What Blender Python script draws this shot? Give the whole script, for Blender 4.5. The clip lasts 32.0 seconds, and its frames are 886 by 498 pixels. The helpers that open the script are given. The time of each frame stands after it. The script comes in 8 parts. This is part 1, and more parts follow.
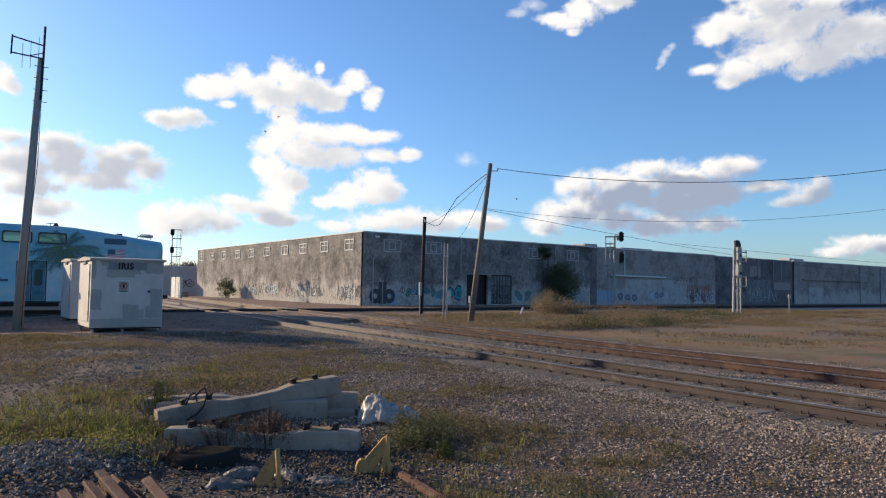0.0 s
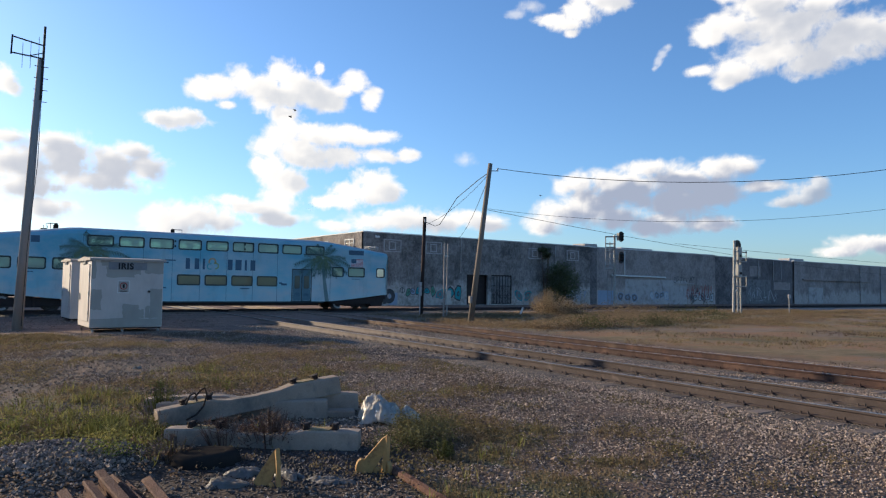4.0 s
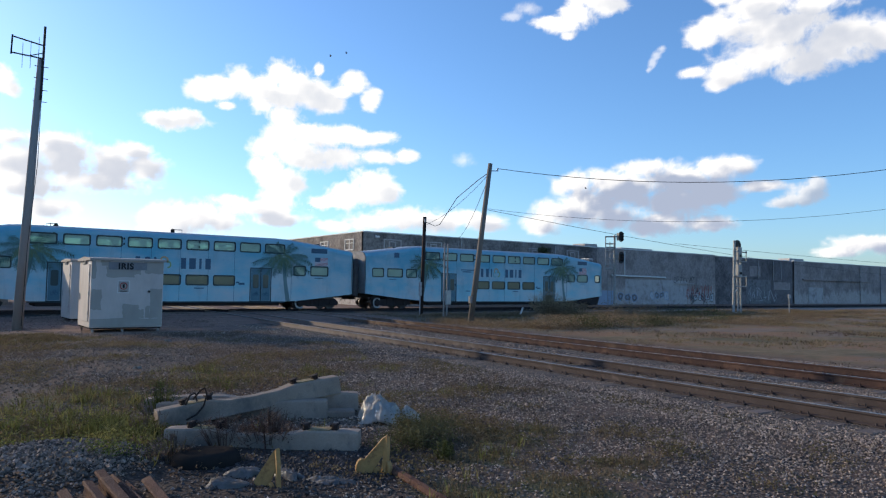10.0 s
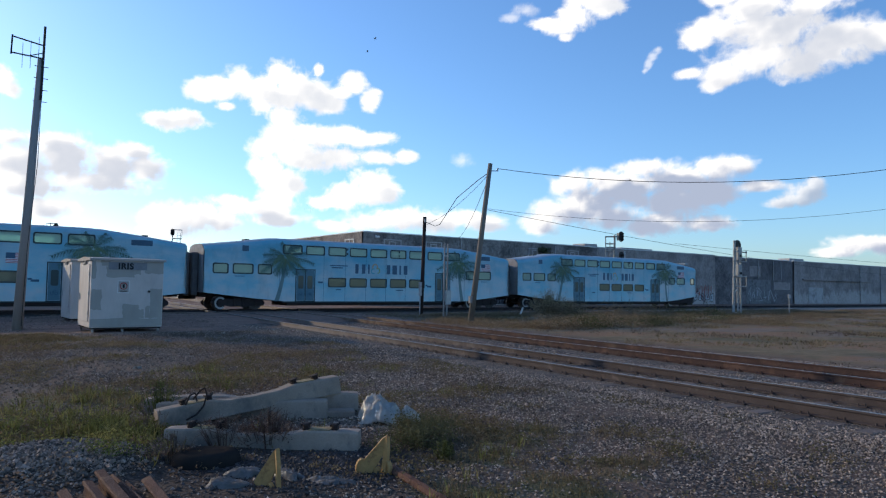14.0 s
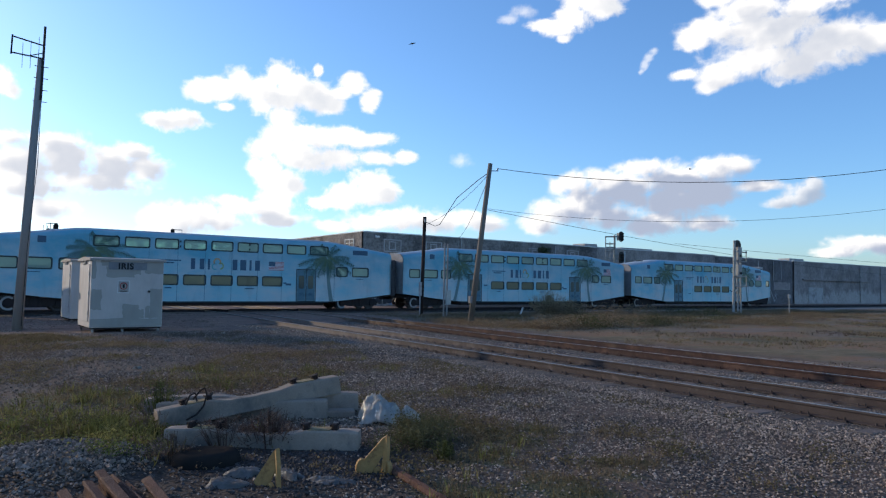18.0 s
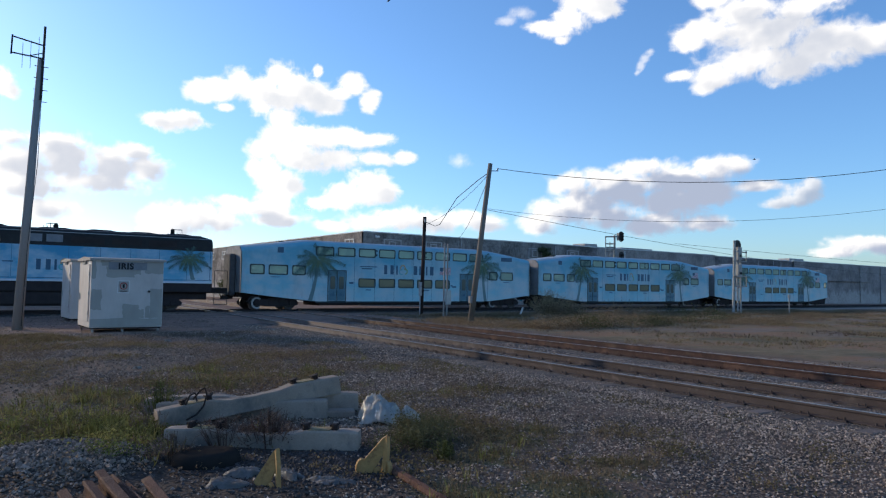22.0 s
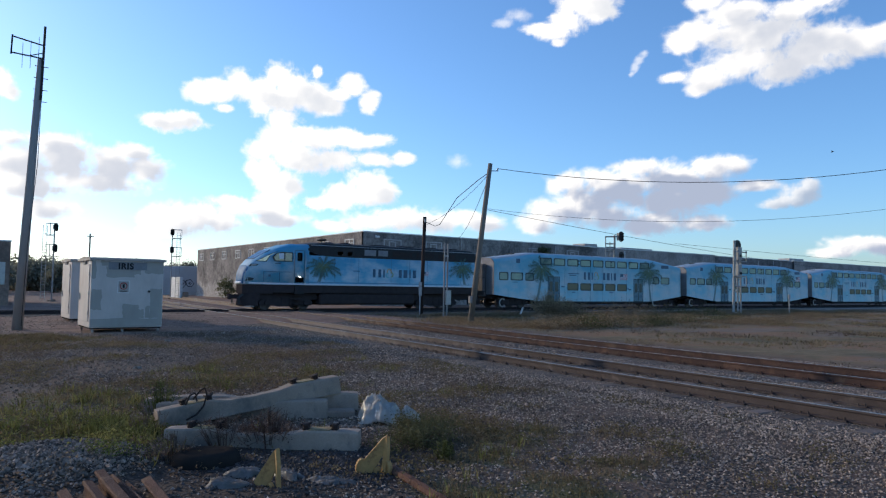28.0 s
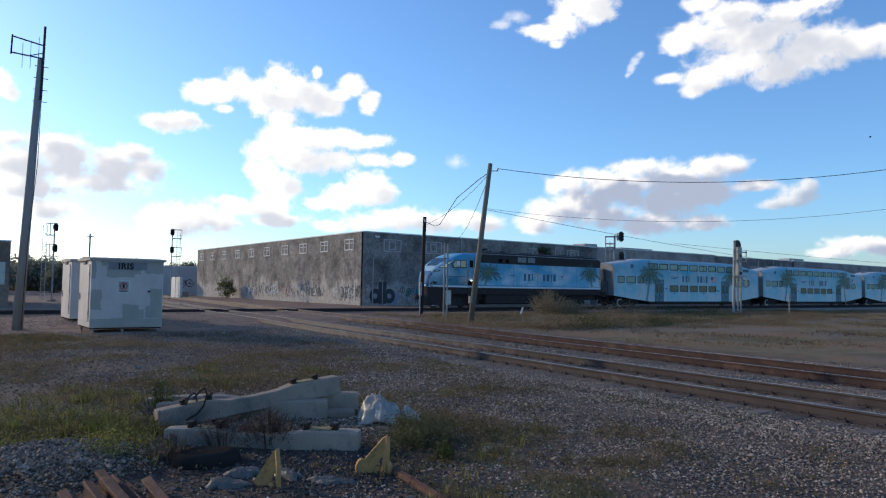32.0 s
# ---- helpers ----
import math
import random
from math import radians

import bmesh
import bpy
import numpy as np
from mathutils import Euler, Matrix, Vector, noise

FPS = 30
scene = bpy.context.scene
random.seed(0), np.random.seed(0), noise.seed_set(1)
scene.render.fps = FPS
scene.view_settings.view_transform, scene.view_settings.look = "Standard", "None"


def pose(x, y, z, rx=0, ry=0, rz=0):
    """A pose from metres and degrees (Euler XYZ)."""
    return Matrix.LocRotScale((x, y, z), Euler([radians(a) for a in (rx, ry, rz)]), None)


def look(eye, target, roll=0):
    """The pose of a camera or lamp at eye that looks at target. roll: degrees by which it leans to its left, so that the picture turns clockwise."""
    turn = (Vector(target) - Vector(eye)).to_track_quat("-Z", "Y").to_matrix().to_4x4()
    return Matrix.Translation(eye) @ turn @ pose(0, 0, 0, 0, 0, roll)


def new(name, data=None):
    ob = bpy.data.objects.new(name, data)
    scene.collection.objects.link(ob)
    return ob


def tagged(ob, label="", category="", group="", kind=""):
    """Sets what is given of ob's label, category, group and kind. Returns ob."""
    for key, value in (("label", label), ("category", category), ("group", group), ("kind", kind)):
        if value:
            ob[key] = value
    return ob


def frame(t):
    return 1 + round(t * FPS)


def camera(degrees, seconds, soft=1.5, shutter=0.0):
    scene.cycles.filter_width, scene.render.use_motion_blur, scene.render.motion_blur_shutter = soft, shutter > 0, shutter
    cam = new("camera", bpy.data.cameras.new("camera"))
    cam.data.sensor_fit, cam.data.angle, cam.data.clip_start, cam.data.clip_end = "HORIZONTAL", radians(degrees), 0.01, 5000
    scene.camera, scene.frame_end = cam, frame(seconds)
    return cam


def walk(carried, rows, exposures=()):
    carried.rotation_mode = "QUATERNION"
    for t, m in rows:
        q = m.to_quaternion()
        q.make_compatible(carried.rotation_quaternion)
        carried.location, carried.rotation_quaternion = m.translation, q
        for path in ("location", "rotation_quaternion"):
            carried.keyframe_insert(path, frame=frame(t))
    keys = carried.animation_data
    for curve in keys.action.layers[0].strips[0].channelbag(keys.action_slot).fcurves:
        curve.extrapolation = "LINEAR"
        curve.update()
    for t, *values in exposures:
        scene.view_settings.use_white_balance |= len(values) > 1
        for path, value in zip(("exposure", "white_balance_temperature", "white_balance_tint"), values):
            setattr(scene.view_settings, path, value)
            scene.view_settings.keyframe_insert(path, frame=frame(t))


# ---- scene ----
# The x axis runs along the passenger line, the y axis away from the camera across it.
EYE = (0.0, 0.0, 1.743)
cam = camera(64.69, 32.0, soft=1.2)
AIM = look(EYE, (0.5888 * 0.99847 * 10, 0.8083 * 0.99847 * 10, 1.743 + 0.5537), 0.826)
walk(cam, [(0.0, AIM), (32.0, AIM)], exposures=[(0.0, 0.43), (3.0, 0.48), (6.0, 0.53), (8.0, 0.62), (14.0, 0.68), (32.0, 0.66)])

# ---- light ----
SUN_FROM = Vector((-0.44, 0.90, 0.0)).normalized()
SUN_EL = radians(16.3)
world = bpy.data.worlds.new("sky")
scene.world = world
world.use_nodes = True
wn = world.node_tree
wn.nodes.clear()
w_out = wn.nodes.new("ShaderNodeOutputWorld")
w_bg = wn.nodes.new("ShaderNodeBackground")
w_sky = wn.nodes.new("ShaderNodeTexSky")
w_sky.sky_type = "NISHITA"
w_sky.sun_disc = False
w_sky.sun_elevation = SUN_EL
w_sky.sun_rotation = math.atan2(SUN_FROM.x, SUN_FROM.y)
w_sky.air_density = 1.0
w_sky.dust_density = 0.7
w_sky.ozone_density = 6.0
w_bg.inputs["Strength"].default_value = 0.15
wn.links.new(w_sky.outputs[0], w_bg.inputs["Color"])
wn.links.new(w_bg.outputs[0], w_out.inputs["Surface"])
sun_data = bpy.data.lights.new("sun", "SUN")
sun_data.energy = 5.0
sun_data.angle = radians(0.6)
sun_data.color = (1.0, 0.84, 0.60)
sun = new("sun", sun_data)
sun.matrix_world = look((0, 0, 50), Vector((0, 0, 50)) - (SUN_FROM * math.cos(SUN_EL) + Vector((0, 0, math.sin(SUN_EL)))))


# ---- materials ----
def mix_rgb(nt, fac, a, b, blend="MIX"):
    m = nt.nodes.new("ShaderNodeMix")
    m.data_type, m.blend_type = "RGBA", blend
    for sock, v in ((m.inputs[0], fac), (m.inputs[6], a), (m.inputs[7], b)):
        if isinstance(v, bpy.types.NodeSocket):
            nt.links.new(v, sock)
        elif isinstance(v, (tuple, list)):
            sock.default_value = (*v[:3], 1)
        else:
            sock.default_value = v
    return m.outputs[2]


def tex_noise(nt, coord, scale, detail=4.0, rough=0.6, stretch=None):
    n = nt.nodes.new("ShaderNodeTexNoise")
    n.inputs["Scale"].default_value = scale
    n.inputs["Detail"].default_value = detail
    n.inputs["Roughness"].default_value = rough
    if stretch:
        mp = nt.nodes.new("ShaderNodeMapping")
        mp.inputs["Scale"].default_value = stretch
        nt.links.new(coord, mp.inputs["Vector"])
        coord = mp.outputs[0]
    nt.links.new(coord, n.inputs["Vector"])
    return n.outputs["Fac"]


def ramp(nt, fac, lo, hi, a=0.0, b=1.0):
    r = nt.nodes.new("ShaderNodeMapRange")
    r.inputs["From Min"].default_value, r.inputs["From Max"].default_value = lo, hi
    r.inputs["To Min"].default_value, r.inputs["To Max"].default_value = a, b
    nt.links.new(fac, r.inputs["Value"])
    return r.outputs[0]


def blank(name):
    m = bpy.data.materials.new(name)
    m.use_nodes = True
    nt = m.node_tree
    bsdf = nt.nodes["Principled BSDF"]
    tc = nt.nodes.new("ShaderNodeTexCoord")
    return m, nt, bsdf, tc


def mat(name, c1, c2=None, scale=3.0, rough=0.7, metal=0.0, bump=0.15, grain=40.0, stain=None, vary=0.0, stretch=None, island=False, world_space=False):
    """Two-scale surface: a broad mottle from c1 to c2, a fine grain, an optional stain (colour, scale, low, high), a shift from piece to piece."""
    m, nt, bsdf, tc = blank(name)
    co = tc.outputs["Object"]
    if world_space:
        co = nt.nodes.new("ShaderNodeNewGeometry").outputs["Position"]
    c2 = c2 or tuple(0.75 * c for c in c1)
    broad = ramp(nt, tex_noise(nt, co, scale, 5.0, 0.6, stretch), 0.3, 0.7)
    col = mix_rgb(nt, broad, c1, c2)
    fine = tex_noise(nt, co, grain, 3.0, 0.6)
    col = mix_rgb(nt, ramp(nt, fine, 0.3, 0.75, 0.0, 0.35), col, tuple(0.55 * c for c in c2))
    if stain:
        sc, ss, lo, hi = stain[:4]
        st = ramp(nt, tex_noise(nt, co, ss, 6.0, 0.65, stain[4] if len(stain) > 4 else None), lo, hi)
        col = mix_rgb(nt, st, col, sc)
    if vary:
        if island:
            rnd = nt.nodes.new("ShaderNodeNewGeometry").outputs["Random Per Island"]
        else:
            rnd = nt.nodes.new("ShaderNodeObjectInfo").outputs["Random"]
        hsv = nt.nodes.new("ShaderNodeHueSaturation")
        nt.links.new(ramp(nt, rnd, 0, 1, 1 - vary, 1 + vary), hsv.inputs["Value"])
        nt.links.new(col, hsv.inputs["Color"])
        col = hsv.outputs[0]
    nt.links.new(col, bsdf.inputs["Base Color"])
    bsdf.inputs["Metallic"].default_value = metal
    if rough >= 0.6:
        bsdf.inputs["Specular IOR Level"].default_value = 0.15
    nt.links.new(ramp(nt, fine, 0.2, 0.8, max(0.05, rough - 0.12), min(1.0, rough + 0.12)), bsdf.inputs["Roughness"])
    if bump:
        b = nt.nodes.new("ShaderNodeBump")
        b.inputs["Strength"].default_value = bump
        b.inputs["Distance"].default_value = 0.02
        nt.links.new(fine, b.inputs["Height"])
        nt.links.new(b.outputs[0], bsdf.inputs["Normal"])
    return m


def glow(name, colour, strength):
    m, nt, bsdf, tc = blank(name)
    bsdf.inputs["Base Color"].default_value = (*colour, 1)
    bsdf.inputs["Emission Color"].default_value = (*colour, 1)
    bsdf.inputs["Emission Strength"].default_value = strength
    return m


def tinted_glass(name, tint, gloss=0.12, coat=(1.0, 1.0, 1.0), vary=0.0, film=None):
    m = bpy.data.materials.new(name)
    m.use_nodes = True
    nt = m.node_tree
    nt.nodes.clear()
    out = nt.nodes.new("ShaderNodeOutputMaterial")
    tr = nt.nodes.new("ShaderNodeBsdfTransparent")
    tr.inputs[0].default_value = (*tint, 1)
    if vary:
        hsv = nt.nodes.new("ShaderNodeHueSaturation")
        hsv.inputs["Color"].default_value = (*tint, 1)
        nt.links.new(ramp(nt, nt.nodes.new("ShaderNodeObjectInfo").outputs["Random"], 0, 1, 1 - vary, 1 + vary), hsv.inputs["Value"])
        nt.links.new(hsv.outputs[0], tr.inputs[0])
    gl = nt.nodes.new("ShaderNodeBsdfGlossy")
    gl.inputs["Roughness"].default_value = 0.04
    gl.inputs["Color"].default_value = (*coat, 1)
    mx = nt.nodes.new("ShaderNodeMixShader")
    lw = nt.nodes.new("ShaderNodeLayerWeight")
    lw.inputs[0].default_value = 0.5
    edge = nt.nodes.new("ShaderNodeMath")
    edge.operation = "POWER"
    edge.inputs[1].default_value = 5.0
    nt.links.new(lw.outputs["Facing"], edge.inputs[0])
    nt.links.new(ramp(nt, edge.outputs[0], 0, 1, gloss, 0.6), mx.inputs[0])
    nt.links.new(tr.outputs[0], mx.inputs[1])
    nt.links.new(gl.outputs[0], mx.inputs[2])
    last = mx.outputs[0]
    if film:
        # perforated printed film over the pane
        df = nt.nodes.new("ShaderNodeBsdfDiffuse")
        df.inputs[0].default_value = (*film[0], 1)
        fm = nt.nodes.new("ShaderNodeMixShader")
        fm.inputs[0].default_value = film[1]
        nt.links.new(last, fm.inputs[1])
        nt.links.new(df.outputs[0], fm.inputs[2])
        last = fm.outputs[0]
    nt.links.new(last, out.inputs[0])
    return m


def ground_material():
    """Bare grey gravel and brown soil in drifts, with dry and green turf over it."""
    m, nt, bsdf, tc = blank("yard_ground")
    co = nt.nodes.new("ShaderNodeNewGeometry").outputs["Position"]
    stone = nt.nodes.new("ShaderNodeTexVoronoi")
    stone.inputs["Scale"].default_value = 26.0
    nt.links.new(co, stone.inputs["Vector"])
    pebble = mix_rgb(nt, ramp(nt, stone.outputs["Color"], 0.0, 1.0), (0.105, 0.071, 0.052), (0.285, 0.195, 0.145))
    pebble = mix_rgb(nt, ramp(nt, stone.outputs["Distance"], 0.25, 0.6), pebble, (0.045, 0.033, 0.027))
    soil = mix_rgb(nt, tex_noise(nt, co, 9.0, 5.0), (0.185, 0.115, 0.08), (0.112, 0.071, 0.051))
    field = mix_rgb(nt, ramp(nt, tex_noise(nt, co, 1.3, 6.0, 0.7), 0.35, 0.65), (0.27, 0.18, 0.103), (0.16, 0.115, 0.062))
    field = mix_rgb(nt, ramp(nt, tex_noise(nt, co, 0.33, 6.0, 0.68), 0.47, 0.56, 0.0, 0.85), field, (0.27, 0.14, 0.078))
    field = mix_rgb(nt, ramp(nt, tex_noise(nt, co, 0.19, 6.0, 0.7), 0.51, 0.6, 0.0, 0.85), field, (0.11, 0.095, 0.05))
    field = mix_rgb(nt, ramp(nt, tex_noise(nt, co, 14.0, 4.0, 0.7), 0.4, 0.75, 0.0, 0.7), field, (0.12, 0.09, 0.045))
    # bare grey ground wears through in places, and a dark overgrown belt lies before the line
    field = mix_rgb(nt, ramp(nt, tex_noise(nt, co, 0.16, 6.0, 0.66, (0.7, 1.4, 1.0)), 0.53, 0.60, 0.0, 0.75), field, (0.19, 0.138, 0.112))
    sep = nt.nodes.new("ShaderNodeSeparateXYZ")
    nt.links.new(co, sep.inputs[0])
    slant = nt.nodes.new("ShaderNodeVectorMath")
    slant.operation = "DOT_PRODUCT"
    slant.inputs[1].default_value = (-0.5, 1.0, 0.0)
    nt.links.new(co, slant.inputs[0])
    edges = []
    for value, lo, hi in ((sep.outputs[1], 23.0, 26.0), (slant.outputs["Value"], 1.0, 6.0)):
        strip = nt.nodes.new("ShaderNodeMath")
        strip.operation = "MULTIPLY_ADD"
        nt.links.new(tex_noise(nt, co, 0.3, 6.0, 0.7), strip.inputs[0])
        strip.inputs[1].default_value = 7.0
        nt.links.new(value, strip.inputs[2])
        edges.append(ramp(nt, strip.outputs[0], lo, hi))
    belt = nt.nodes.new("ShaderNodeMath")
    belt.operation = "MULTIPLY"
    nt.links.new(edges[0], belt.inputs[0])
    nt.links.new(edges[1], belt.inputs[1])
    field = mix_rgb(nt, ramp(nt, belt.outputs[0], 0.0, 1.0, 0.0, 0.85), field, (0.145, 0.115, 0.072))
    turf = mix_rgb(nt, ramp(nt, tex_noise(nt, co, 2.3, 5.0, 0.7), 0.35, 0.65), (0.20, 0.153, 0.078), (0.105, 0.094, 0.038))
    turf = mix_rgb(nt, ramp(nt, tex_noise(nt, co, 0.33, 5.0, 0.65), 0.46, 0.62, 0.0, 0.8), turf, (0.235, 0.125, 0.07))
    turf = mix_rgb(nt, ramp(nt, tex_noise(nt, co, 0.21, 6.0, 0.7), 0.52, 0.66, 0.0, 0.8), turf, (0.10, 0.088, 0.045))
    turf = mix_rgb(nt, ramp(nt, tex_noise(nt, co, 26.0, 3.0), 0.35, 0.7), turf, (0.05, 0.05, 0.022))
    bare = mix_rgb(nt, ramp(nt, tex_noise(nt, co, 0.9, 6.0, 0.7), 0.42, 0.6), pebble, soil)
    # trodden, wheel-marked earth between the huts and the main line
    earth = mix_rgb(nt, ramp(nt, tex_noise(nt, co, 0.55, 7.0, 0.7, (0.45, 1.0, 1.0)), 0.36, 0.64), (0.275, 0.166, 0.121), (0.15, 0.093, 0.07))
    earth = mix_rgb(nt, ramp(nt, tex_noise(nt, co, 5.0, 6.0, 0.75), 0.52, 0.7, 0.0, 0.7), earth, (0.27, 0.20, 0.155))
    worn = nt.nodes.new("ShaderNodeMath")
    worn.operation = "MULTIPLY_ADD"
    nt.links.new(ramp(nt, tex_noise(nt, co, 0.4, 6.0, 0.7), 0.25, 0.75, -4.0, 4.0), worn.inputs[0])
    worn.inputs[1].default_value = 1.0
    nt.links.new(sep.outputs[1], worn.inputs[2])
    bare = mix_rgb(nt, ramp(nt, worn.outputs[0], 22.5, 26.0), bare, earth)
    # the meadow past the second yard track is all turf
    far = nt.nodes.new("ShaderNodeMath")
    far.operation = "MULTIPLY"
    past = nt.nodes.new("ShaderNodeVectorMath")
    past.operation = "DOT_PRODUCT"
    past.inputs[1].default_value = (1.0, -0.111, 0.0)
    nt.links.new(co, past.inputs[0])
    nt.links.new(ramp(nt, past.outputs["Value"], 16.8, 18.4), far.inputs[0])
    nt.links.new(ramp(nt, sep.outputs[1], 38.5, 36.5), far.inputs[1])
    far = far.outputs[0]
    near = nt.nodes.new("ShaderNodeMath")
    near.operation = "MAXIMUM"
    grown = nt.nodes.new("ShaderNodeAttribute")
    grown.attribute_name = "turf"
    ragged = nt.nodes.new("ShaderNodeMath")
    ragged.operation = "MULTIPLY_ADD"
    nt.links.new(ramp(nt, tex_noise(nt, co, 1.7, 6.0, 0.7), 0.0, 1.0, -0.6, 0.6), ragged.inputs[0])
    ragged.inputs[1].default_value = 1.3
    nt.links.new(grown.outputs["Fac"], ragged.inputs[2])
    nt.links.new(ramp(nt, ragged.outputs[0], 0.18, 0.5), near.inputs[0])
    near.inputs[1].default_value = 0.0
    col = mix_rgb(nt, near.outputs[0], bare, turf)
    col = mix_rgb(nt, far, col, field)
    # a strip of pale grit runs along the main line
    grit = nt.nodes.new("ShaderNodeMath")
    grit.operation = "MULTIPLY_ADD"
    nt.links.new(ramp(nt, tex_noise(nt, co, 0.5, 5.0, 0.65), 0.3, 0.7, -0.9, 0.9), grit.inputs[0])
    grit.inputs[1].default_value = 1.0
    nt.links.new(sep.outputs[1], grit.inputs[2])
    strip_lo, strip_hi = ramp(nt, grit.outputs[0], 36.8, 37.8), ramp(nt, grit.outputs[0], 42.2, 41.4)
    both = nt.nodes.new("ShaderNodeMath")
    both.operation = "MULTIPLY"
    nt.links.new(strip_lo, both.inputs[0])
    nt.links.new(strip_hi, both.inputs[1])
    east = nt.nodes.new("ShaderNodeMath")
    east.operation = "MULTIPLY"
    nt.links.new(both.outputs[0], east.inputs[0])
    nt.links.new(ramp(nt, sep.outputs[0], 24.0, 40.0, 0.0, 0.8), east.inputs[1])
    col = mix_rgb(nt, east.outputs[0], col, (0.34, 0.275, 0.225))
    # the ground colour darkens in a patch round and before the sleeper pile
    dark_patch = nt.nodes.new("ShaderNodeAttribute")
    dark_patch.attribute_name = "dark_ground"
    col = mix_rgb(nt, dark_patch.outputs["Fac"], col, (0.052, 0.036, 0.028))
    nt.links.new(col, bsdf.inputs["Base Color"])
    bsdf.inputs["Roughness"].default_value = 0.95
    bsdf.inputs["Specular IOR Level"].default_value = 0.2
    b = nt.nodes.new("ShaderNodeBump")
    b.inputs["Strength"].default_value = 0.6
    b.inputs["Distance"].default_value = 0.03
    nt.links.new(stone.outputs["Distance"], b.inputs["Height"])
    nt.links.new(b.outputs[0], bsdf.inputs["Normal"])
    return m


def grimy(name, pale, mid, soot, skirt=None):
    """Old cement-faced block wall: mottled greys in faint courses, soot blotches, thin pale runs; skirt: a paler painted band up to about two metres."""
    m, nt, bsdf, tc = blank(name)
    co = tc.outputs["Object"]
    col = mix_rgb(nt, ramp(nt, tex_noise(nt, co, 0.5, 8, 0.72), 0.36, 0.64), mid, pale)
    col = mix_rgb(nt, ramp(nt, tex_noise(nt, co, 1.1, 6, 0.7, (0.12, 0.12, 1.6)), 0.40, 0.66, 0.0, 0.55), col, mid)
    col = mix_rgb(nt, ramp(nt, tex_noise(nt, co, 0.33, 8, 0.74), 0.46, 0.62, 0.0, 0.85), col, soot)
    col = mix_rgb(nt, ramp(nt, tex_noise(nt, co, 2.4, 7, 0.75, (1.0, 1.0, 0.55)), 0.52, 0.68, 0.0, 0.6), col, soot)
    runs = ramp(nt, tex_noise(nt, co, 2.0, 6, 0.7, (1.0, 1.0, 0.14)), 0.60, 0.72, 0.0, 0.5)
    col = mix_rgb(nt, runs, col, pale)
    col = mix_rgb(nt, ramp(nt, tex_noise(nt, co, 4.5, 6, 0.75, (1.0, 1.0, 0.7)), 0.44, 0.62, 0.0, 0.55), col, soot)
    chips = ramp(nt, tex_noise(nt, co, 6.0, 6, 0.75), 0.58, 0.68, 0.0, 0.6)
    col = mix_rgb(nt, chips, col, tuple(min(0.6, 1.2 * c) for c in pale))
    if skirt:
        sep = nt.nodes.new("ShaderNodeSeparateXYZ")
        nt.links.new(co, sep.inputs[0])
        edge = nt.nodes.new("ShaderNodeMath")
        edge.operation = "MULTIPLY_ADD"
        nt.links.new(ramp(nt, tex_noise(nt, co, 0.55, 5, 0.65, (1.0, 1.0, 0.35)), 0.25, 0.75, -1.3, 1.3), edge.inputs[0])
        edge.inputs[1].default_value = 1.0
        nt.links.new(sep.outputs[2], edge.inputs[2])
        worn = ramp(nt, tex_noise(nt, co, 3.0, 7, 0.75), 0.38, 0.6, 0.25, 0.9)
        both = nt.nodes.new("ShaderNodeMath")
        both.operation = "MULTIPLY"
        nt.links.new(ramp(nt, edge.outputs[0], 2.3, 1.7), both.inputs[0])
        nt.links.new(worn, both.inputs[1])
        col = mix_rgb(nt, both.outputs[0], col, skirt)
    nt.links.new(col, bsdf.inputs["Base Color"])
    bsdf.inputs["Roughness"].default_value = 0.92
    bsdf.inputs["Specular IOR Level"].default_value = 0.2
    b = nt.nodes.new("ShaderNodeBump")
    b.inputs["Strength"].default_value = 0.4
    b.inputs["Distance"].default_value = 0.03
    nt.links.new(tex_noise(nt, co, 9.0, 5, 0.7), b.inputs["Height"])
    nt.links.new(b.outputs[0], bsdf.inputs["Normal"])
    return m


def patched_paint(name, fresh, dirty):
    """Chalky roller paint with uneven coats, rain streaks and a few rusty scuffs."""
    m, nt, bsdf, tc = blank(name)
    co = tc.outputs["Object"]
    col = mix_rgb(nt, ramp(nt, tex_noise(nt, co, 1.6, 5.0, 0.6, (1.0, 1.0, 0.6)), 0.35, 0.7), fresh, tuple(0.84 * c for c in fresh))
    col = mix_rgb(nt, ramp(nt, tex_noise(nt, co, 2.2, 7.0, 0.72, (1.0, 1.0, 0.35)), 0.5, 0.75, 0.0, 0.6), col, dirty)
    col = mix_rgb(nt, ramp(nt, tex_noise(nt, co, 5.0, 6.0, 0.75), 0.66, 0.76, 0.0, 0.6), col, (0.17, 0.12, 0.09))
    nt.links.new(col, bsdf.inputs["Base Color"])
    bsdf.inputs["Roughness"].default_value = 0.75
    bsdf.inputs["Specular IOR Level"].default_value = 0.25
    return m


M_GROUND = ground_material()
M_WALL = grimy("grimy_concrete_wall", (0.385, 0.335, 0.308), (0.225, 0.195, 0.18), (0.07, 0.061, 0.058), (0.50, 0.445, 0.40))
M_WALL2 = grimy("painted_block_wall", (0.41, 0.345, 0.318), (0.335, 0.282, 0.26), (0.175, 0.146, 0.137), (0.50, 0.43, 0.39))
M_WALL_DARK = grimy("sooty_concrete", (0.27, 0.235, 0.23), (0.17, 0.148, 0.145), (0.07, 0.06, 0.06))
M_PALE_PATCH = mat("pale_grey_paint", (0.52, 0.475, 0.455), (0.40, 0.365, 0.35), 0.9, 0.85, stain=((0.2, 0.18, 0.175), 1.3, 0.5, 0.75))
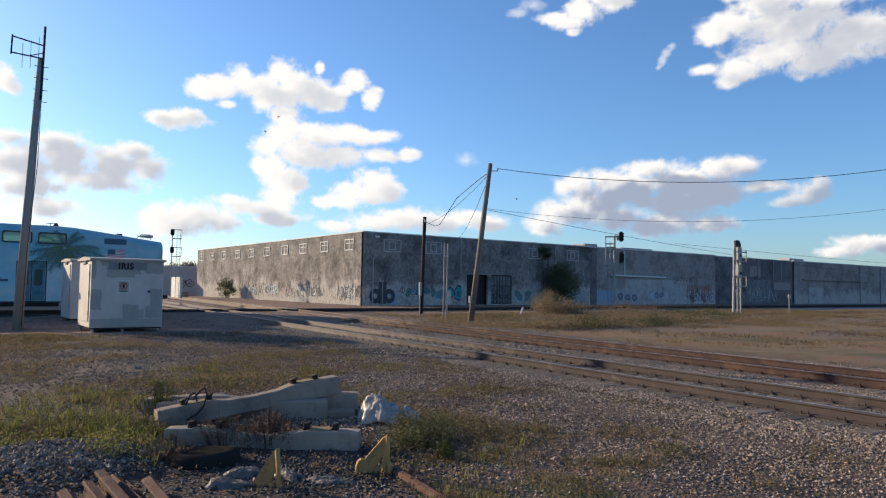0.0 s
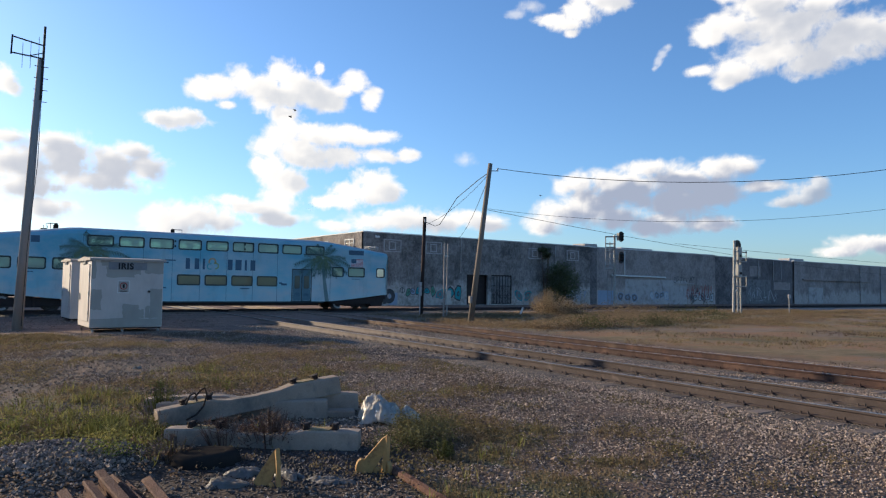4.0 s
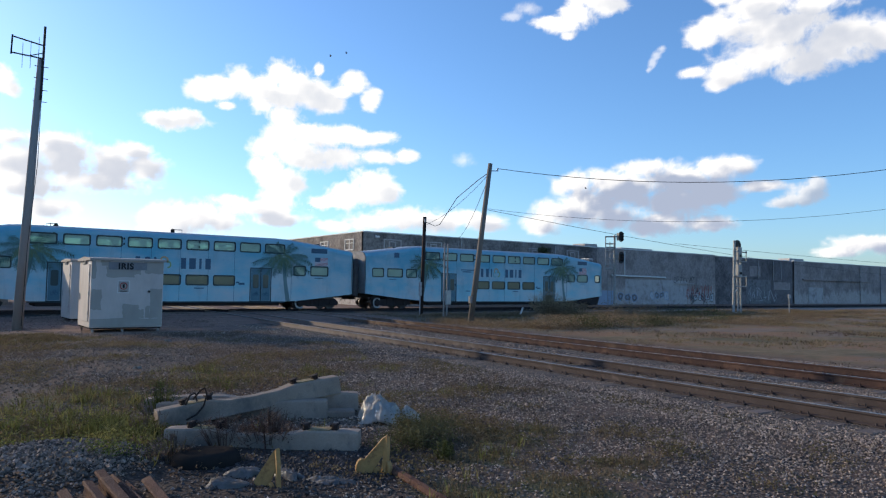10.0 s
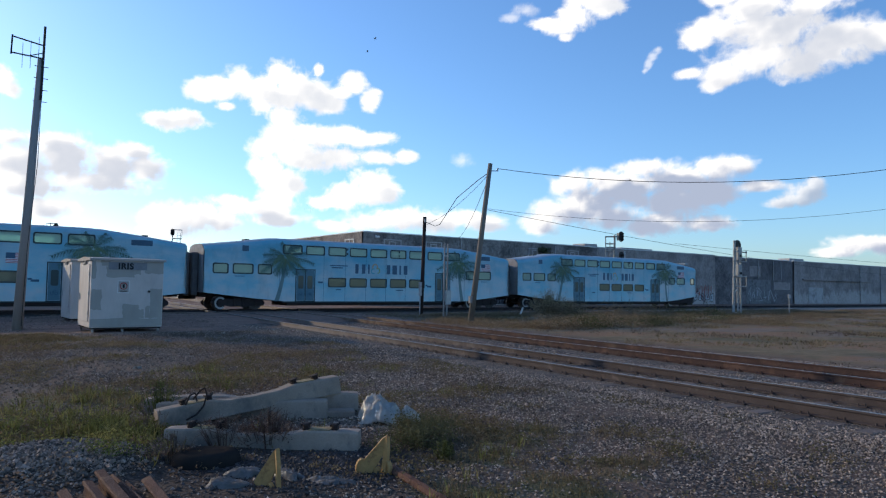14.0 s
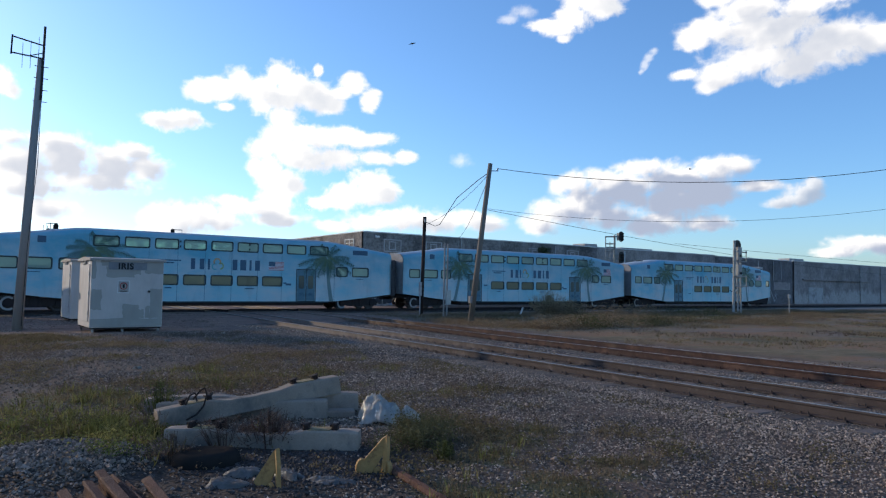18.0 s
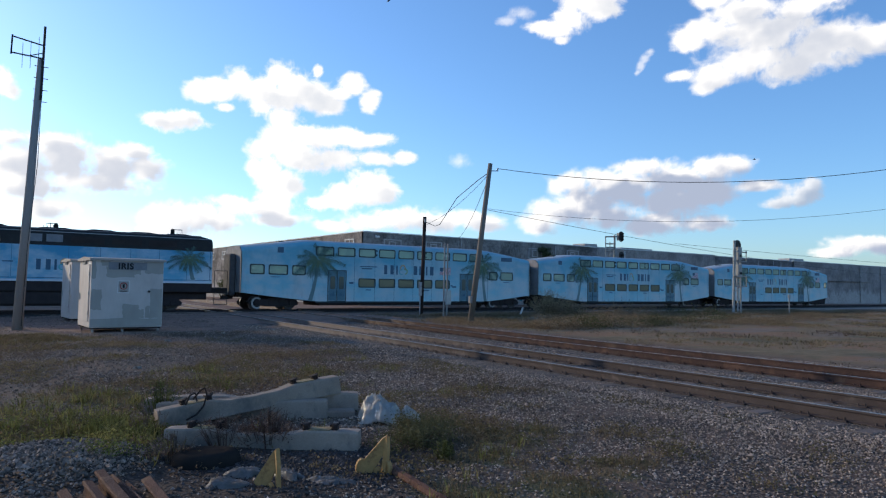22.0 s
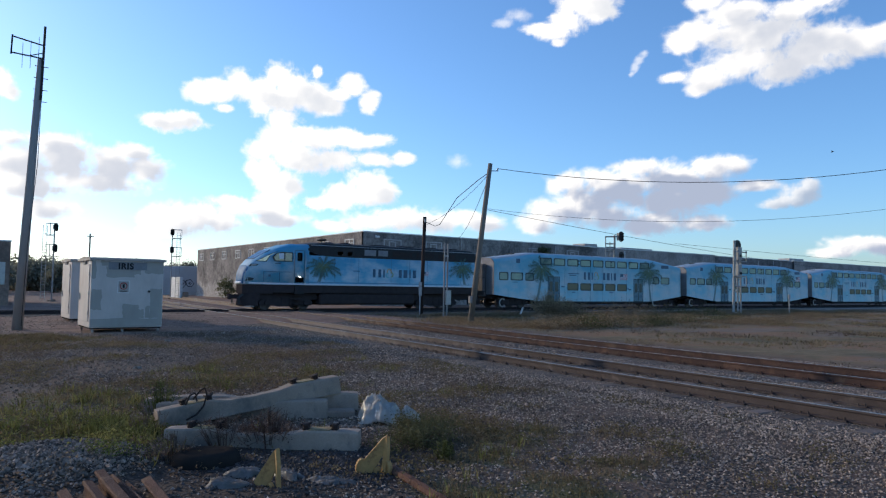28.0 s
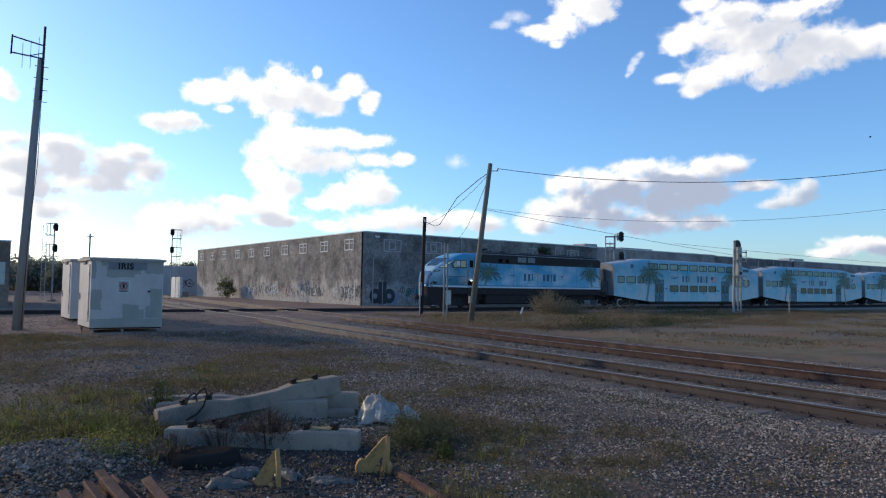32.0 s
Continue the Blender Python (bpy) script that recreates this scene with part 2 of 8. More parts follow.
M_WHITE_TRIM = mat("white_trim_paint", (0.78, 0.75, 0.71), (0.6, 0.575, 0.54), 4.0, 0.7, stain=((0.36, 0.335, 0.31), 2.0, 0.6, 0.8))
M_ROOF = mat("pale_roofing", (0.5, 0.49, 0.47), (0.35, 0.34, 0.33), 0.5, 0.9)
M_RUST = mat("rusty_rail_steel", (0.088, 0.065, 0.058), (0.058, 0.044, 0.041), 3.0, 0.8, 0.0, 0.2, 60, stain=((0.108, 0.075, 0.065), 6.0, 0.55, 0.75))
M_RUST_RED = mat("red_rusty_rail_steel", (0.075, 0.042, 0.035), (0.046, 0.028, 0.025), 3.0, 0.8, 0.0, 0.2, 60, stain=((0.13, 0.073, 0.054), 2.0, 0.5, 0.75))
M_RAILTOP = mat("worn_rail_head", (0.33, 0.28, 0.25), (0.21, 0.175, 0.155), 4.0, 0.34, 0.75, 0.05, 30)
M_TIE_WOOD = mat("weathered_timber", (0.20, 0.158, 0.135), (0.115, 0.09, 0.078), 5.0, 0.9, 0, 0.4, 50, vary=0.35)
M_TIE_CONC = mat("weathered_concrete", (0.41, 0.31, 0.24), (0.285, 0.215, 0.165), 2.5, 0.9, 0, 0.3, 60, stain=((0.13, 0.115, 0.10), 3.0, 0.48, 0.72), vary=0.12)
M_STEEL_DARK = mat("black_oily_steel", (0.046, 0.038, 0.038), (0.062, 0.05, 0.048), 3.0, 0.75, 0.0, 0.1)
M_GALV = mat("galvanised_steel", (0.52, 0.5, 0.46), (0.38, 0.37, 0.35), 5.0, 0.5, 0.45, 0.05, stain=((0.25, 0.2, 0.15), 4.0, 0.62, 0.8))
M_STEEL_DARK.node_tree.nodes["Principled BSDF"].inputs["Specular IOR Level"].default_value = 0.0
M_PALE_STEEL = mat("weathered_pale_steel", (0.43, 0.41, 0.38), (0.32, 0.305, 0.285), 5.0, 0.65, 0.2, 0.05, stain=((0.2, 0.16, 0.13), 4.0, 0.55, 0.75))
M_BLACK = mat("matt_black_paint", (0.042, 0.04, 0.04), (0.03, 0.029, 0.029), 4.0, 0.6)
M_POLE = mat("weathered_pole_wood", (0.27, 0.22, 0.175), (0.17, 0.138, 0.112), 4.0, 0.9, 0, 0.4, 40, stretch=(1, 1, 0.1))
M_POLE_DARK = mat("creosoted_pole_wood", (0.06, 0.035, 0.028), (0.035, 0.022, 0.02), 4.0, 0.85, 0, 0.3, 40, stretch=(1, 1, 0.1))
M_CONC_POLE = mat("grey_pole", (0.40, 0.35, 0.315), (0.28, 0.245, 0.22), 1.0, 0.85, 0, 0.2, 30, stretch=(1, 1, 0.15))
M_BOX = patched_paint("chalky_pale_paint", (0.57, 0.50, 0.45), (0.42, 0.365, 0.32))
M_BOX_OLD = patched_paint("old_beige_paint", (0.385, 0.35, 0.305), (0.30, 0.27, 0.235))
M_BOX_ROOF = mat("box_roof_paint", (0.48, 0.42, 0.37), (0.34, 0.30, 0.27), 1.5, 0.7)
M_SIGN_GREY = mat("grey_sign_plate", (0.27, 0.27, 0.28), (0.21, 0.21, 0.22), 3.0, 0.7)
M_INK = mat("black_lettering", (0.02, 0.02, 0.022), (0.03, 0.03, 0.03), 3.0, 0.6)
M_RED = mat("faded_red", (0.4, 0.07, 0.06), (0.3, 0.06, 0.05), 4.0, 0.6)


def dusted(m, y0, y1, colour):
    """Pale dry mud thrown up on the steel, thicker towards the trodden crossing."""
    nt = m.node_tree
    bsdf = nt.nodes["Principled BSDF"]
    old = bsdf.inputs["Base Color"].links[0].from_socket
    co = nt.nodes.new("ShaderNodeNewGeometry").outputs["Position"]
    sep = nt.nodes.new("ShaderNodeSeparateXYZ")
    nt.links.new(co, sep.inputs[0])
    amount = nt.nodes.new("ShaderNodeMath")
    amount.operation = "MULTIPLY_ADD"
    nt.links.new(ramp(nt, tex_noise(nt, co, 1.5, 5.0, 0.65), 0.3, 0.7, -0.35, 0.35), amount.inputs[0])
    amount.inputs[1].default_value = 1.0
    nt.links.new(ramp(nt, sep.outputs[1], y0, y1), amount.inputs[2])
    nt.links.new(mix_rgb(nt, ramp(nt, amount.outputs[0], 0.1, 0.9, 0.0, 0.9), old, colour), bsdf.inputs["Base Color"])


dusted(M_RUST, 13.0, 26.0, (0.22, 0.18, 0.157))
dusted(M_RUST_RED, 24.0, 36.0, (0.24, 0.175, 0.13))


# ---- mesh helpers ----
def finish(name, bm, material, smooth=False):
    me = bpy.data.meshes.new(name)
    bm.normal_update()
    bm.to_mesh(me)
    bm.free()
    for mt in (material if isinstance(material, (list, tuple)) else [material]):
        me.materials.append(mt)
    if smooth:
        me.shade_smooth()
    return me


def part(name, bm, material, parent=None, label="", smooth=False, at=None):
    """One mesh object; under its thing when a parent is given."""
    ob = new(name, finish(name, bm, material, smooth))
    if parent:
        ob.parent = parent
    if at is not None:
        ob.matrix_basis = at
    if label:
        tagged(ob, label)
    return ob


def shared(name, me, parent, at):
    ob = new(name, me)
    ob.parent = parent
    ob.matrix_basis = at
    return ob


def thing(name, label, category, at=None, group="", kind=""):
    ob = new(name)
    ob.empty_display_size = 0.2
    if at is not None:
        ob.matrix_basis = at
    return tagged(ob, label, category, group, kind)


def box(bm, x0, y0, z0, x1, y1, z1, m=None, bevel=0.0, mi=0):
    made = bmesh.ops.create_cube(bm, size=1)
    vs = made["verts"]
    for v in vs:
        v.co = Vector((x0 + (v.co.x + 0.5) * (x1 - x0), y0 + (v.co.y + 0.5) * (y1 - y0), z0 + (v.co.z + 0.5) * (z1 - z0)))
    fs = {f for v in vs for f in v.link_faces}
    if bevel:
        es = list({e for v in vs for e in v.link_edges})
        r = bmesh.ops.bevel(bm, geom=es, offset=bevel, segments=1, affect="EDGES")
        fs = set(r["faces"]) | {f for f in fs if f.is_valid}
        vs = list({v for f in fs for v in f.verts})
    for f in fs:
        f.material_index = mi
    if m is not None:
        bmesh.ops.transform(bm, matrix=m, verts=vs)
    return vs


def boxed(*a, **k):
    bm = bmesh.new()
    box(bm, *a, **k)
    return bm


def tube(bm, a, b, r0, r1=None, n=8, caps=True):
    """A round bar from a to b."""
    a, b = Vector(a), Vector(b)
    r1 = r0 if r1 is None else r1
    q = (b - a).to_track_quat("Z", "Y").to_matrix().to_4x4()
    made = bmesh.ops.create_cone(bm, cap_ends=caps, segments=n, radius1=r0, radius2=max(r1, 1e-4), depth=(b - a).length)
    bmesh.ops.transform(bm, matrix=Matrix.Translation((a + b) / 2) @ q, verts=made["verts"])
    return made["verts"]


def tubed(*a, **k):
    bm = bmesh.new()
    tube(bm, *a, **k)
    return bm


def plate(bm, pts, y0, y1, mi=0):
    """A flat outline in x and z, from y0 to y1 thick."""
    lo = [bm.verts.new((x, y0, z)) for x, z in pts]
    hi = [bm.verts.new((x, y1, z)) for x, z in pts]
    fs = [bm.faces.new(lo), bm.faces.new(hi[::-1])]
    n = len(pts)
    for i in range(n):
        fs.append(bm.faces.new((lo[i], hi[i], hi[(i + 1) % n], lo[(i + 1) % n])))
    for f in fs:
        f.material_index = mi
    bmesh.ops.recalc_face_normals(bm, faces=fs)
    return fs


def round_rect(x0, z0, x1, z1, r, n=4):
    pts = []
    for cx, cz, a0 in ((x1 - r, z0 + r, -90), (x1 - r, z1 - r, 0), (x0 + r, z1 - r, 90), (x0 + r, z0 + r, 180)):
        for i in range(n + 1):
            a = radians(a0 + 90 * i / n)
            pts.append((cx + r * math.cos(a), cz + r * math.sin(a)))
    return pts


def ring_plate(bm, outer, inner, y0, y1):
    """A frame between two outlines of as many points, from y0 to y1 thick."""
    n = len(outer)
    v = [[bm.verts.new((x, y, z)) for x, z in o] for o in (outer, inner) for y in (y0, y1)]
    fs = []
    for i in range(n):
        j = (i + 1) % n
        for p, q in ((0, 2), (2, 3), (3, 1), (1, 0)):
            fs.append(bm.faces.new((v[p][i], v[p][j], v[q][j], v[q][i])))
    bmesh.ops.recalc_face_normals(bm, faces=fs)


def loft(bm, rings, closed=True, caps=True):
    vs = [[bm.verts.new(p) for p in r] for r in rings]
    fs = []
    n = len(rings[0])
    for a, b in zip(vs, vs[1:]):
        for i in range(n if closed else n - 1):
            j = (i + 1) % n
            fs.append(bm.faces.new((a[i], a[j], b[j], b[i])))
    if caps:
        fs += [bm.faces.new(vs[0][::-1]), bm.faces.new(vs[-1])]
    bmesh.ops.recalc_face_normals(bm, faces=fs)
    return fs


def wall_grid(bm, xs, zs, y, holes, flip=False):
    """A flat wall in x and z at y, on grid lines, without the cells that lie in a hole (x0, z0, x1, z1)."""
    xs = sorted({round(v, 4) for v in list(xs) + [h[0] for h in holes] + [h[2] for h in holes]})
    zs = sorted({round(v, 4) for v in list(zs) + [h[1] for h in holes] + [h[3] for h in holes]})
    grid = {}

    def vert(i, j):
        if (i, j) not in grid:
            grid[i, j] = bm.verts.new((xs[i], y, zs[j]))
        return grid[i, j]

    for i in range(len(xs) - 1):
        for j in range(len(zs) - 1):
            cx, cz = (xs[i] + xs[i + 1]) / 2, (zs[j] + zs[j + 1]) / 2
            if any(h[0] < cx < h[2] and h[1] < cz < h[3] for h in holes):
                continue
            q = (vert(i, j), vert(i + 1, j), vert(i + 1, j + 1), vert(i, j + 1))
            bm.faces.new(q[::-1] if flip else q)


# ---- ground and tracks ----
RAIL_Z = 0.15
LINE_Y = 44.92


def yard_a(y):
    return 10.66 + 0.0890 * y


def yard_b(y):
    return 14.47 + 0.1110 * y


def ground_height(x, y):
    h = 0.05 * noise.noise(Vector((x * 0.22, y * 0.22, 0.0))) + 0.03 * noise.noise(Vector((x * 0.8, y * 0.8, 3.0)))
    for c in (yard_a(y), yard_b(y)):
        h -= 0.06 * math.exp(-((x - c) / 2.0) ** 4)
    h -= 0.10 * math.exp(-((y - LINE_Y) / 3.0) ** 4)
    h -= 0.05 * min(1, max(0, (y - 50) / 8))
    h += 0.15 * bump_at(x, y, 1.05, 7.6, 1.0, 1.15)
    # trodden earth lies up to the rail heads where the yard tracks near the main line
    k = min(1.0, max(0.0, (y - 31.2) / 1.6)) * min(1.0, max(0.0, (43.4 - y) / 1.2)) * min(1.0, max(0.0, (23.0 - x) / 3.0)) * min(1.0, max(0.0, (x - 4.0) / 4.0))
    h += k * (0.125 - h)
    return h - 0.02


def bump_at(x, y, cx, cy, rx, ry):
    return max(0.0, 1 - ((x - cx) / rx) ** 2 - ((y - cy) / ry) ** 2)


def patchy(x, y, s=0.6, o=0.0):
    return max(0.0, min(1.0, 2.2 * (noise.noise(Vector((x * s, y * s, 7 + o))) + 0.15)))


def off_tracks(x, y):
    return 0.0 if abs(x - yard_a(y)) < 2.0 or abs(x - yard_b(y)) < 2.0 or abs(y - LINE_Y) < 2.6 else 1.0


def lawn(x, y):
    """Where turf grows in the near yard."""
    d = 1.8 * bump_at(x, y, 1.8, 11.2, 1.3, 1.9) + 1.6 * bump_at(x, y, 0.8, 9.4, 1.2, 1.0) + 1.8 * bump_at(x, y, 2.0, 8.8, 0.8, 1.1)
    d += 2.0 * bump_at(x, y, 3.0, 12.8, 1.3, 0.9) + 2.0 * bump_at(x, y, 4.4, 13.4, 1.5, 1.9) + 2.2 * bump_at(x, y, 5.6, 13.9, 1.5, 2.0)
    d += 1.0 * bump_at(x, y, 7.2, 14.0, 2.2, 2.0) * patchy(x, y, 0.8, 2) + 1.0 * bump_at(x, y, 5.6, 11.0, 0.8, 0.8)
    d += 3.2 * bump_at(x, y, 1.6, 25.2, 3.4, 3.0) + 1.0 * bump_at(x, y, 5.0, 22.5, 4.0, 2.2) * patchy(x, y, 0.5, 8)
    d += 0.9 * bump_at(x, y, 6.4, 8.7, 1.1, 1.2) * patchy(x, y, 1.1) + 2.2 * bump_at(x, y, 5.8, 6.3, 0.95, 0.75) * (0.3 + patchy(x, y, 1.3, 4))
    d += 2.8 * bump_at(x, y, 4.15, 5.2, 0.9, 1.2) * (0.5 + patchy(x, y, 1.3, 5)) + 2.0 * bump_at(x, y, 4.7, 5.5, 0.7, 0.8) * patchy(x, y, 1.4, 6)
    d += 2.0 * bump_at(x, y, 6.0, 4.75, 0.65, 0.4) * (0.3 + patchy(x, y, 1.5, 7)) + 2.4 * bump_at(x, y, 4.8, 4.45, 0.8, 0.6) * (0.4 + patchy(x, y, 1.3, 9))
    d += 0.45 * bump_at(x, y, 6.2, 7.0, 3.4, 4.6) * max(0.0, patchy(x, y, 0.8, 71) - 0.3)
    d += 0.5 * bump_at(x, y, 3.0, 7.9, 1.3, 0.6) + 0.5 * bump_at(x, y, 2.2, 7.2, 0.7, 0.6)
    return min(1.0, d * (0.15 + 1.1 * patchy(x, y, 0.9, 1)) * (0.45 + 0.75 * patchy(x, y, 2.3, 3)) + 0.9 * bump_at(x, y, 1.0, 24.6, 3.0, 2.6)) * off_tracks(x, y)


def build_ground():
    bm = bmesh.new()
    xs = [-3000, -900, -300, -120, -60] + [-35 + 1.0 * i for i in range(33)] + [-2 + 0.25 * i for i in range(64)] + [14 + 0.5 * i for i in range(32)] + [30 + 2.0 * i for i in range(46)] + [130, 180, 300, 900, 3000]
    ys = [-900, -200, -60, -20, -8] + [-4 + 0.5 * i for i in range(14)] + [3 + 0.25 * i for i in range(104)] + [29 + 1.0 * i for i in range(37)] + [70, 80, 100, 130, 180, 300, 900, 3000]
    vs = [[bm.verts.new((x, y, ground_height(x, y))) for x in xs] for y in ys]
    for j in range(len(ys) - 1):
        for i in range(len(xs) - 1):
            bm.faces.new((vs[j][i], vs[j][i + 1], vs[j + 1][i + 1], vs[j + 1][i]))
    grown = [lawn(v.co.x, v.co.y) for v in bm.verts]
    # how far each point takes on the dark patch
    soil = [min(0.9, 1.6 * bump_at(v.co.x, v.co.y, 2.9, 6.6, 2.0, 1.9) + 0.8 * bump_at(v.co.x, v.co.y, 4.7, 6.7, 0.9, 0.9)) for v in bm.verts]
    ob = part("ground", bm, M_GROUND, smooth=True)
    ob.data.attributes.new("dark_ground", "FLOAT", "POINT").data.foreach_set("value", soil)
    ob.data.attributes.new("turf", "FLOAT", "POINT").data.foreach_set("value", grown)
    return tagged(ob, "gravelly yard ground with dry and green turf", "ground", kind="structure")


def rail_profile():
    half = [(0.068, 0.0), (0.068, 0.012), (0.012, 0.03), (0.011, 0.125), (0.034, 0.135), (0.036, 0.155), (0.028, 0.168)]
    return half + [(-x, z) for x, z in half[::-1]]


def rail_between(name, p, q, parent, z=RAIL_Z, steel=None, head=None):
    """A flat-bottomed rail from p to q, its head at height z; the head's top is worn bright."""
    bm = bmesh.new()
    d = (Vector((*q, 0)) - Vector((*p, 0))).normalized()
    side = Vector((d.y, -d.x, 0))
    prof = rail_profile()
    rings = []
    n = max(2, int((Vector(q) - Vector(p)).length / 12))
    for k in range(n + 1):
        c = Vector((*p, 0)).lerp(Vector((*q, 0)), k / n)
        rings.append([c + side * a + Vector((0, 0, z - 0.168 + b)) for a, b in prof])
    for f in loft(bm, rings):
        if f.normal.z > 0.9 and f.calc_center_median().z > z - 0.01:
            f.material_index = 1
    return part(name, bm, [steel or M_RUST, head or M_RAILTOP], parent)


def tie_mesh(material, length=2.6, w=0.23, h=0.18):
    bm = boxed(-length / 2, -w / 2, -h, length / 2, w / 2, 0, bevel=0.012)
    for v in bm.verts:
        v.co += Vector((random.uniform(-0.02, 0.02), random.uniform(-0.01, 0.01), random.uniform(-0.008, 0.004)))
    return finish("tie", bm, material)


def track(name, label, p, q, tie_from, tie_to, step=0.53, steel=None):
    """Two rails, ties and spike plates from p to q; ties between the lengths tie_from and tie_to along it."""
    t = thing(name, label, "railway track", kind="structure")
    d = Vector((q[0] - p[0], q[1] - p[1], 0)).normalized()
    side = Vector((d.y, -d.x, 0))
    for sgn in (-1, 1):
        o = side * (0.7525 * sgn)
        rail_between("rail", (p[0] + o.x, p[1] + o.y), (q[0] + o.x, q[1] + o.y), t, steel=steel, head=M_RUST if steel is M_STEEL_DARK else None)
    ties = [tie_mesh(M_TIE_WOOD, 2.6 + 0.04 * i) for i in range(3)]
    clip = bmesh.new()
    for sgn in (-1, 1):
        for e in (-1, 1):
            box(clip, 0.7525 * sgn + 0.09 * e - 0.035, -0.09, 0, 0.7525 * sgn + 0.09 * e + 0.035, 0.09, 0.022)
            tube(clip, (0.7525 * sgn + 0.085 * e, -0.05, 0.01), (0.7525 * sgn + 0.085 * e, -0.05, 0.065), 0.016, n=5)
            tube(clip, (0.7525 * sgn + 0.10 * e, 0.05, 0.01), (0.7525 * sgn + 0.10 * e, 0.05, 0.055), 0.016, n=5)
    clip = finish("tie_plate", clip, steel or M_RUST)
    ang = math.degrees(math.atan2(side.y, side.x))
    k, n = tie_from, 0
    while k < tie_to:
        c = Vector((p[0], p[1], 0)) + d * k
        at = pose(c.x, c.y, RAIL_Z - 0.172 + random.uniform(-0.006, 0.002), 0, 0, ang + random.uniform(-1.5, 1.5))
        shared("tie", random.choice(ties), t, at)
        shared("tie_plate", clip, t, pose(c.x, c.y, RAIL_Z - 0.170, 0, 0, ang))
        k += step * random.uniform(0.96, 1.04)
    return t


def ballast_bed(name, label, p, q, half=1.9, shoulder=0.9, z=-0.043, material=None):
    """A low bank of crushed stone along a track."""
    bm = bmesh.new()
    d = Vector((q[0] - p[0], q[1] - p[1], 0))
    length = d.length
    d.normalize()
    side = Vector((d.y, -d.x, 0))
    prof = [(-half - shoulder, -0.22), (-half, 0.0), (-0.8, 0.02), (0, -0.01), (0.8, 0.02), (half, 0.0), (half + shoulder, -0.22)]
    rings = []
    n = int(length / 1.5)
    for k in range(n + 1):
        c = Vector((*p, 0)) + d * (length * k / n)
        rings.append([c + side * (a + 0.15 * noise.noise(Vector((k * 0.7, a, 1)))) + Vector((0, 0, z + b + 0.02 * noise.noise(Vector((k * 0.6, a * 2, 5))))) for a, b in prof])
    loft(bm, rings, closed=False, caps=False)
    for f in bm.faces:
        if f.normal.z < 0:
            f.normal_flip()
    return tagged(part(name, bm, material or M_BALLAST, smooth=True), label, "ballast", kind="structure")


def ballast_material(name, k):
    m, nt, bsdf, tc = blank(name)
    co = nt.nodes.new("ShaderNodeNewGeometry").outputs["Position"]
    stone = nt.nodes.new("ShaderNodeTexVoronoi")
    stone.inputs["Scale"].default_value = 28.0
    nt.links.new(co, stone.inputs["Vector"])
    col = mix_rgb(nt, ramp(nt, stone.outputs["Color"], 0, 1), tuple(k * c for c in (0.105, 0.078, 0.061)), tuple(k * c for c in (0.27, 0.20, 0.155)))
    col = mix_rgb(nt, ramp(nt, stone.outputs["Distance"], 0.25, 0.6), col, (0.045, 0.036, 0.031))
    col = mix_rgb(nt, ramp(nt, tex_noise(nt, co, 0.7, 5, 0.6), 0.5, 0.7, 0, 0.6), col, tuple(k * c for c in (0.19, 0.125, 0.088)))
    nt.links.new(col, bsdf.inputs["Base Color"])
    bsdf.inputs["Roughness"].default_value = 0.95
    b = nt.nodes.new("ShaderNodeBump")
    b.inputs["Strength"].default_value = 0.9
    b.inputs["Distance"].default_value = 0.04
    b.invert = True
    nt.links.new(stone.outputs["Distance"], b.inputs["Height"])
    nt.links.new(b.outputs[0], bsdf.inputs["Normal"])
    return m


M_BALLAST = ballast_material("crushed_stone", 1.0)
# same stone at 0.36 of its colour, shadow along the line painted in
M_BALLAST_SHADED = ballast_material("shaded_crushed_stone", 0.36)
build_ground()
ballast_bed("ballast_yard_near", "grey crushed stone under the near yard track", (yard_a(-12), -12), (yard_a(40), 40))
ballast_bed("ballast_yard_far", "grey crushed stone under the second yard track", (yard_b(-12), -12), (yard_b(40), 40))
ballast_bed("ballast_main_line", "crushed stone with shade painted in under the passenger line", (-160, LINE_Y), (300, LINE_Y), 2.1, 1.2, material=M_BALLAST_SHADED)
track("yard_track_near", "rusty rails on weathered timber ties in grey stone", (yard_a(-14), -14), (yard_a(130), 130), 8, 37)
track("yard_track_far", "rusty rails on weathered timber ties, parallel to another", (yard_b(-14), -14), (yard_b(130), 130), 8, 60, steel=M_RUST_RED)
track("main_line", "straight main line rails crossing the yard tracks", (-200, LINE_Y), (330, LINE_Y), 175, 290, 0.6, M_STEEL_DARK)


# ---- warehouse ----
WALL_X, WALL_Y = 33.28, 58.75
WALL_BACK = 110.6


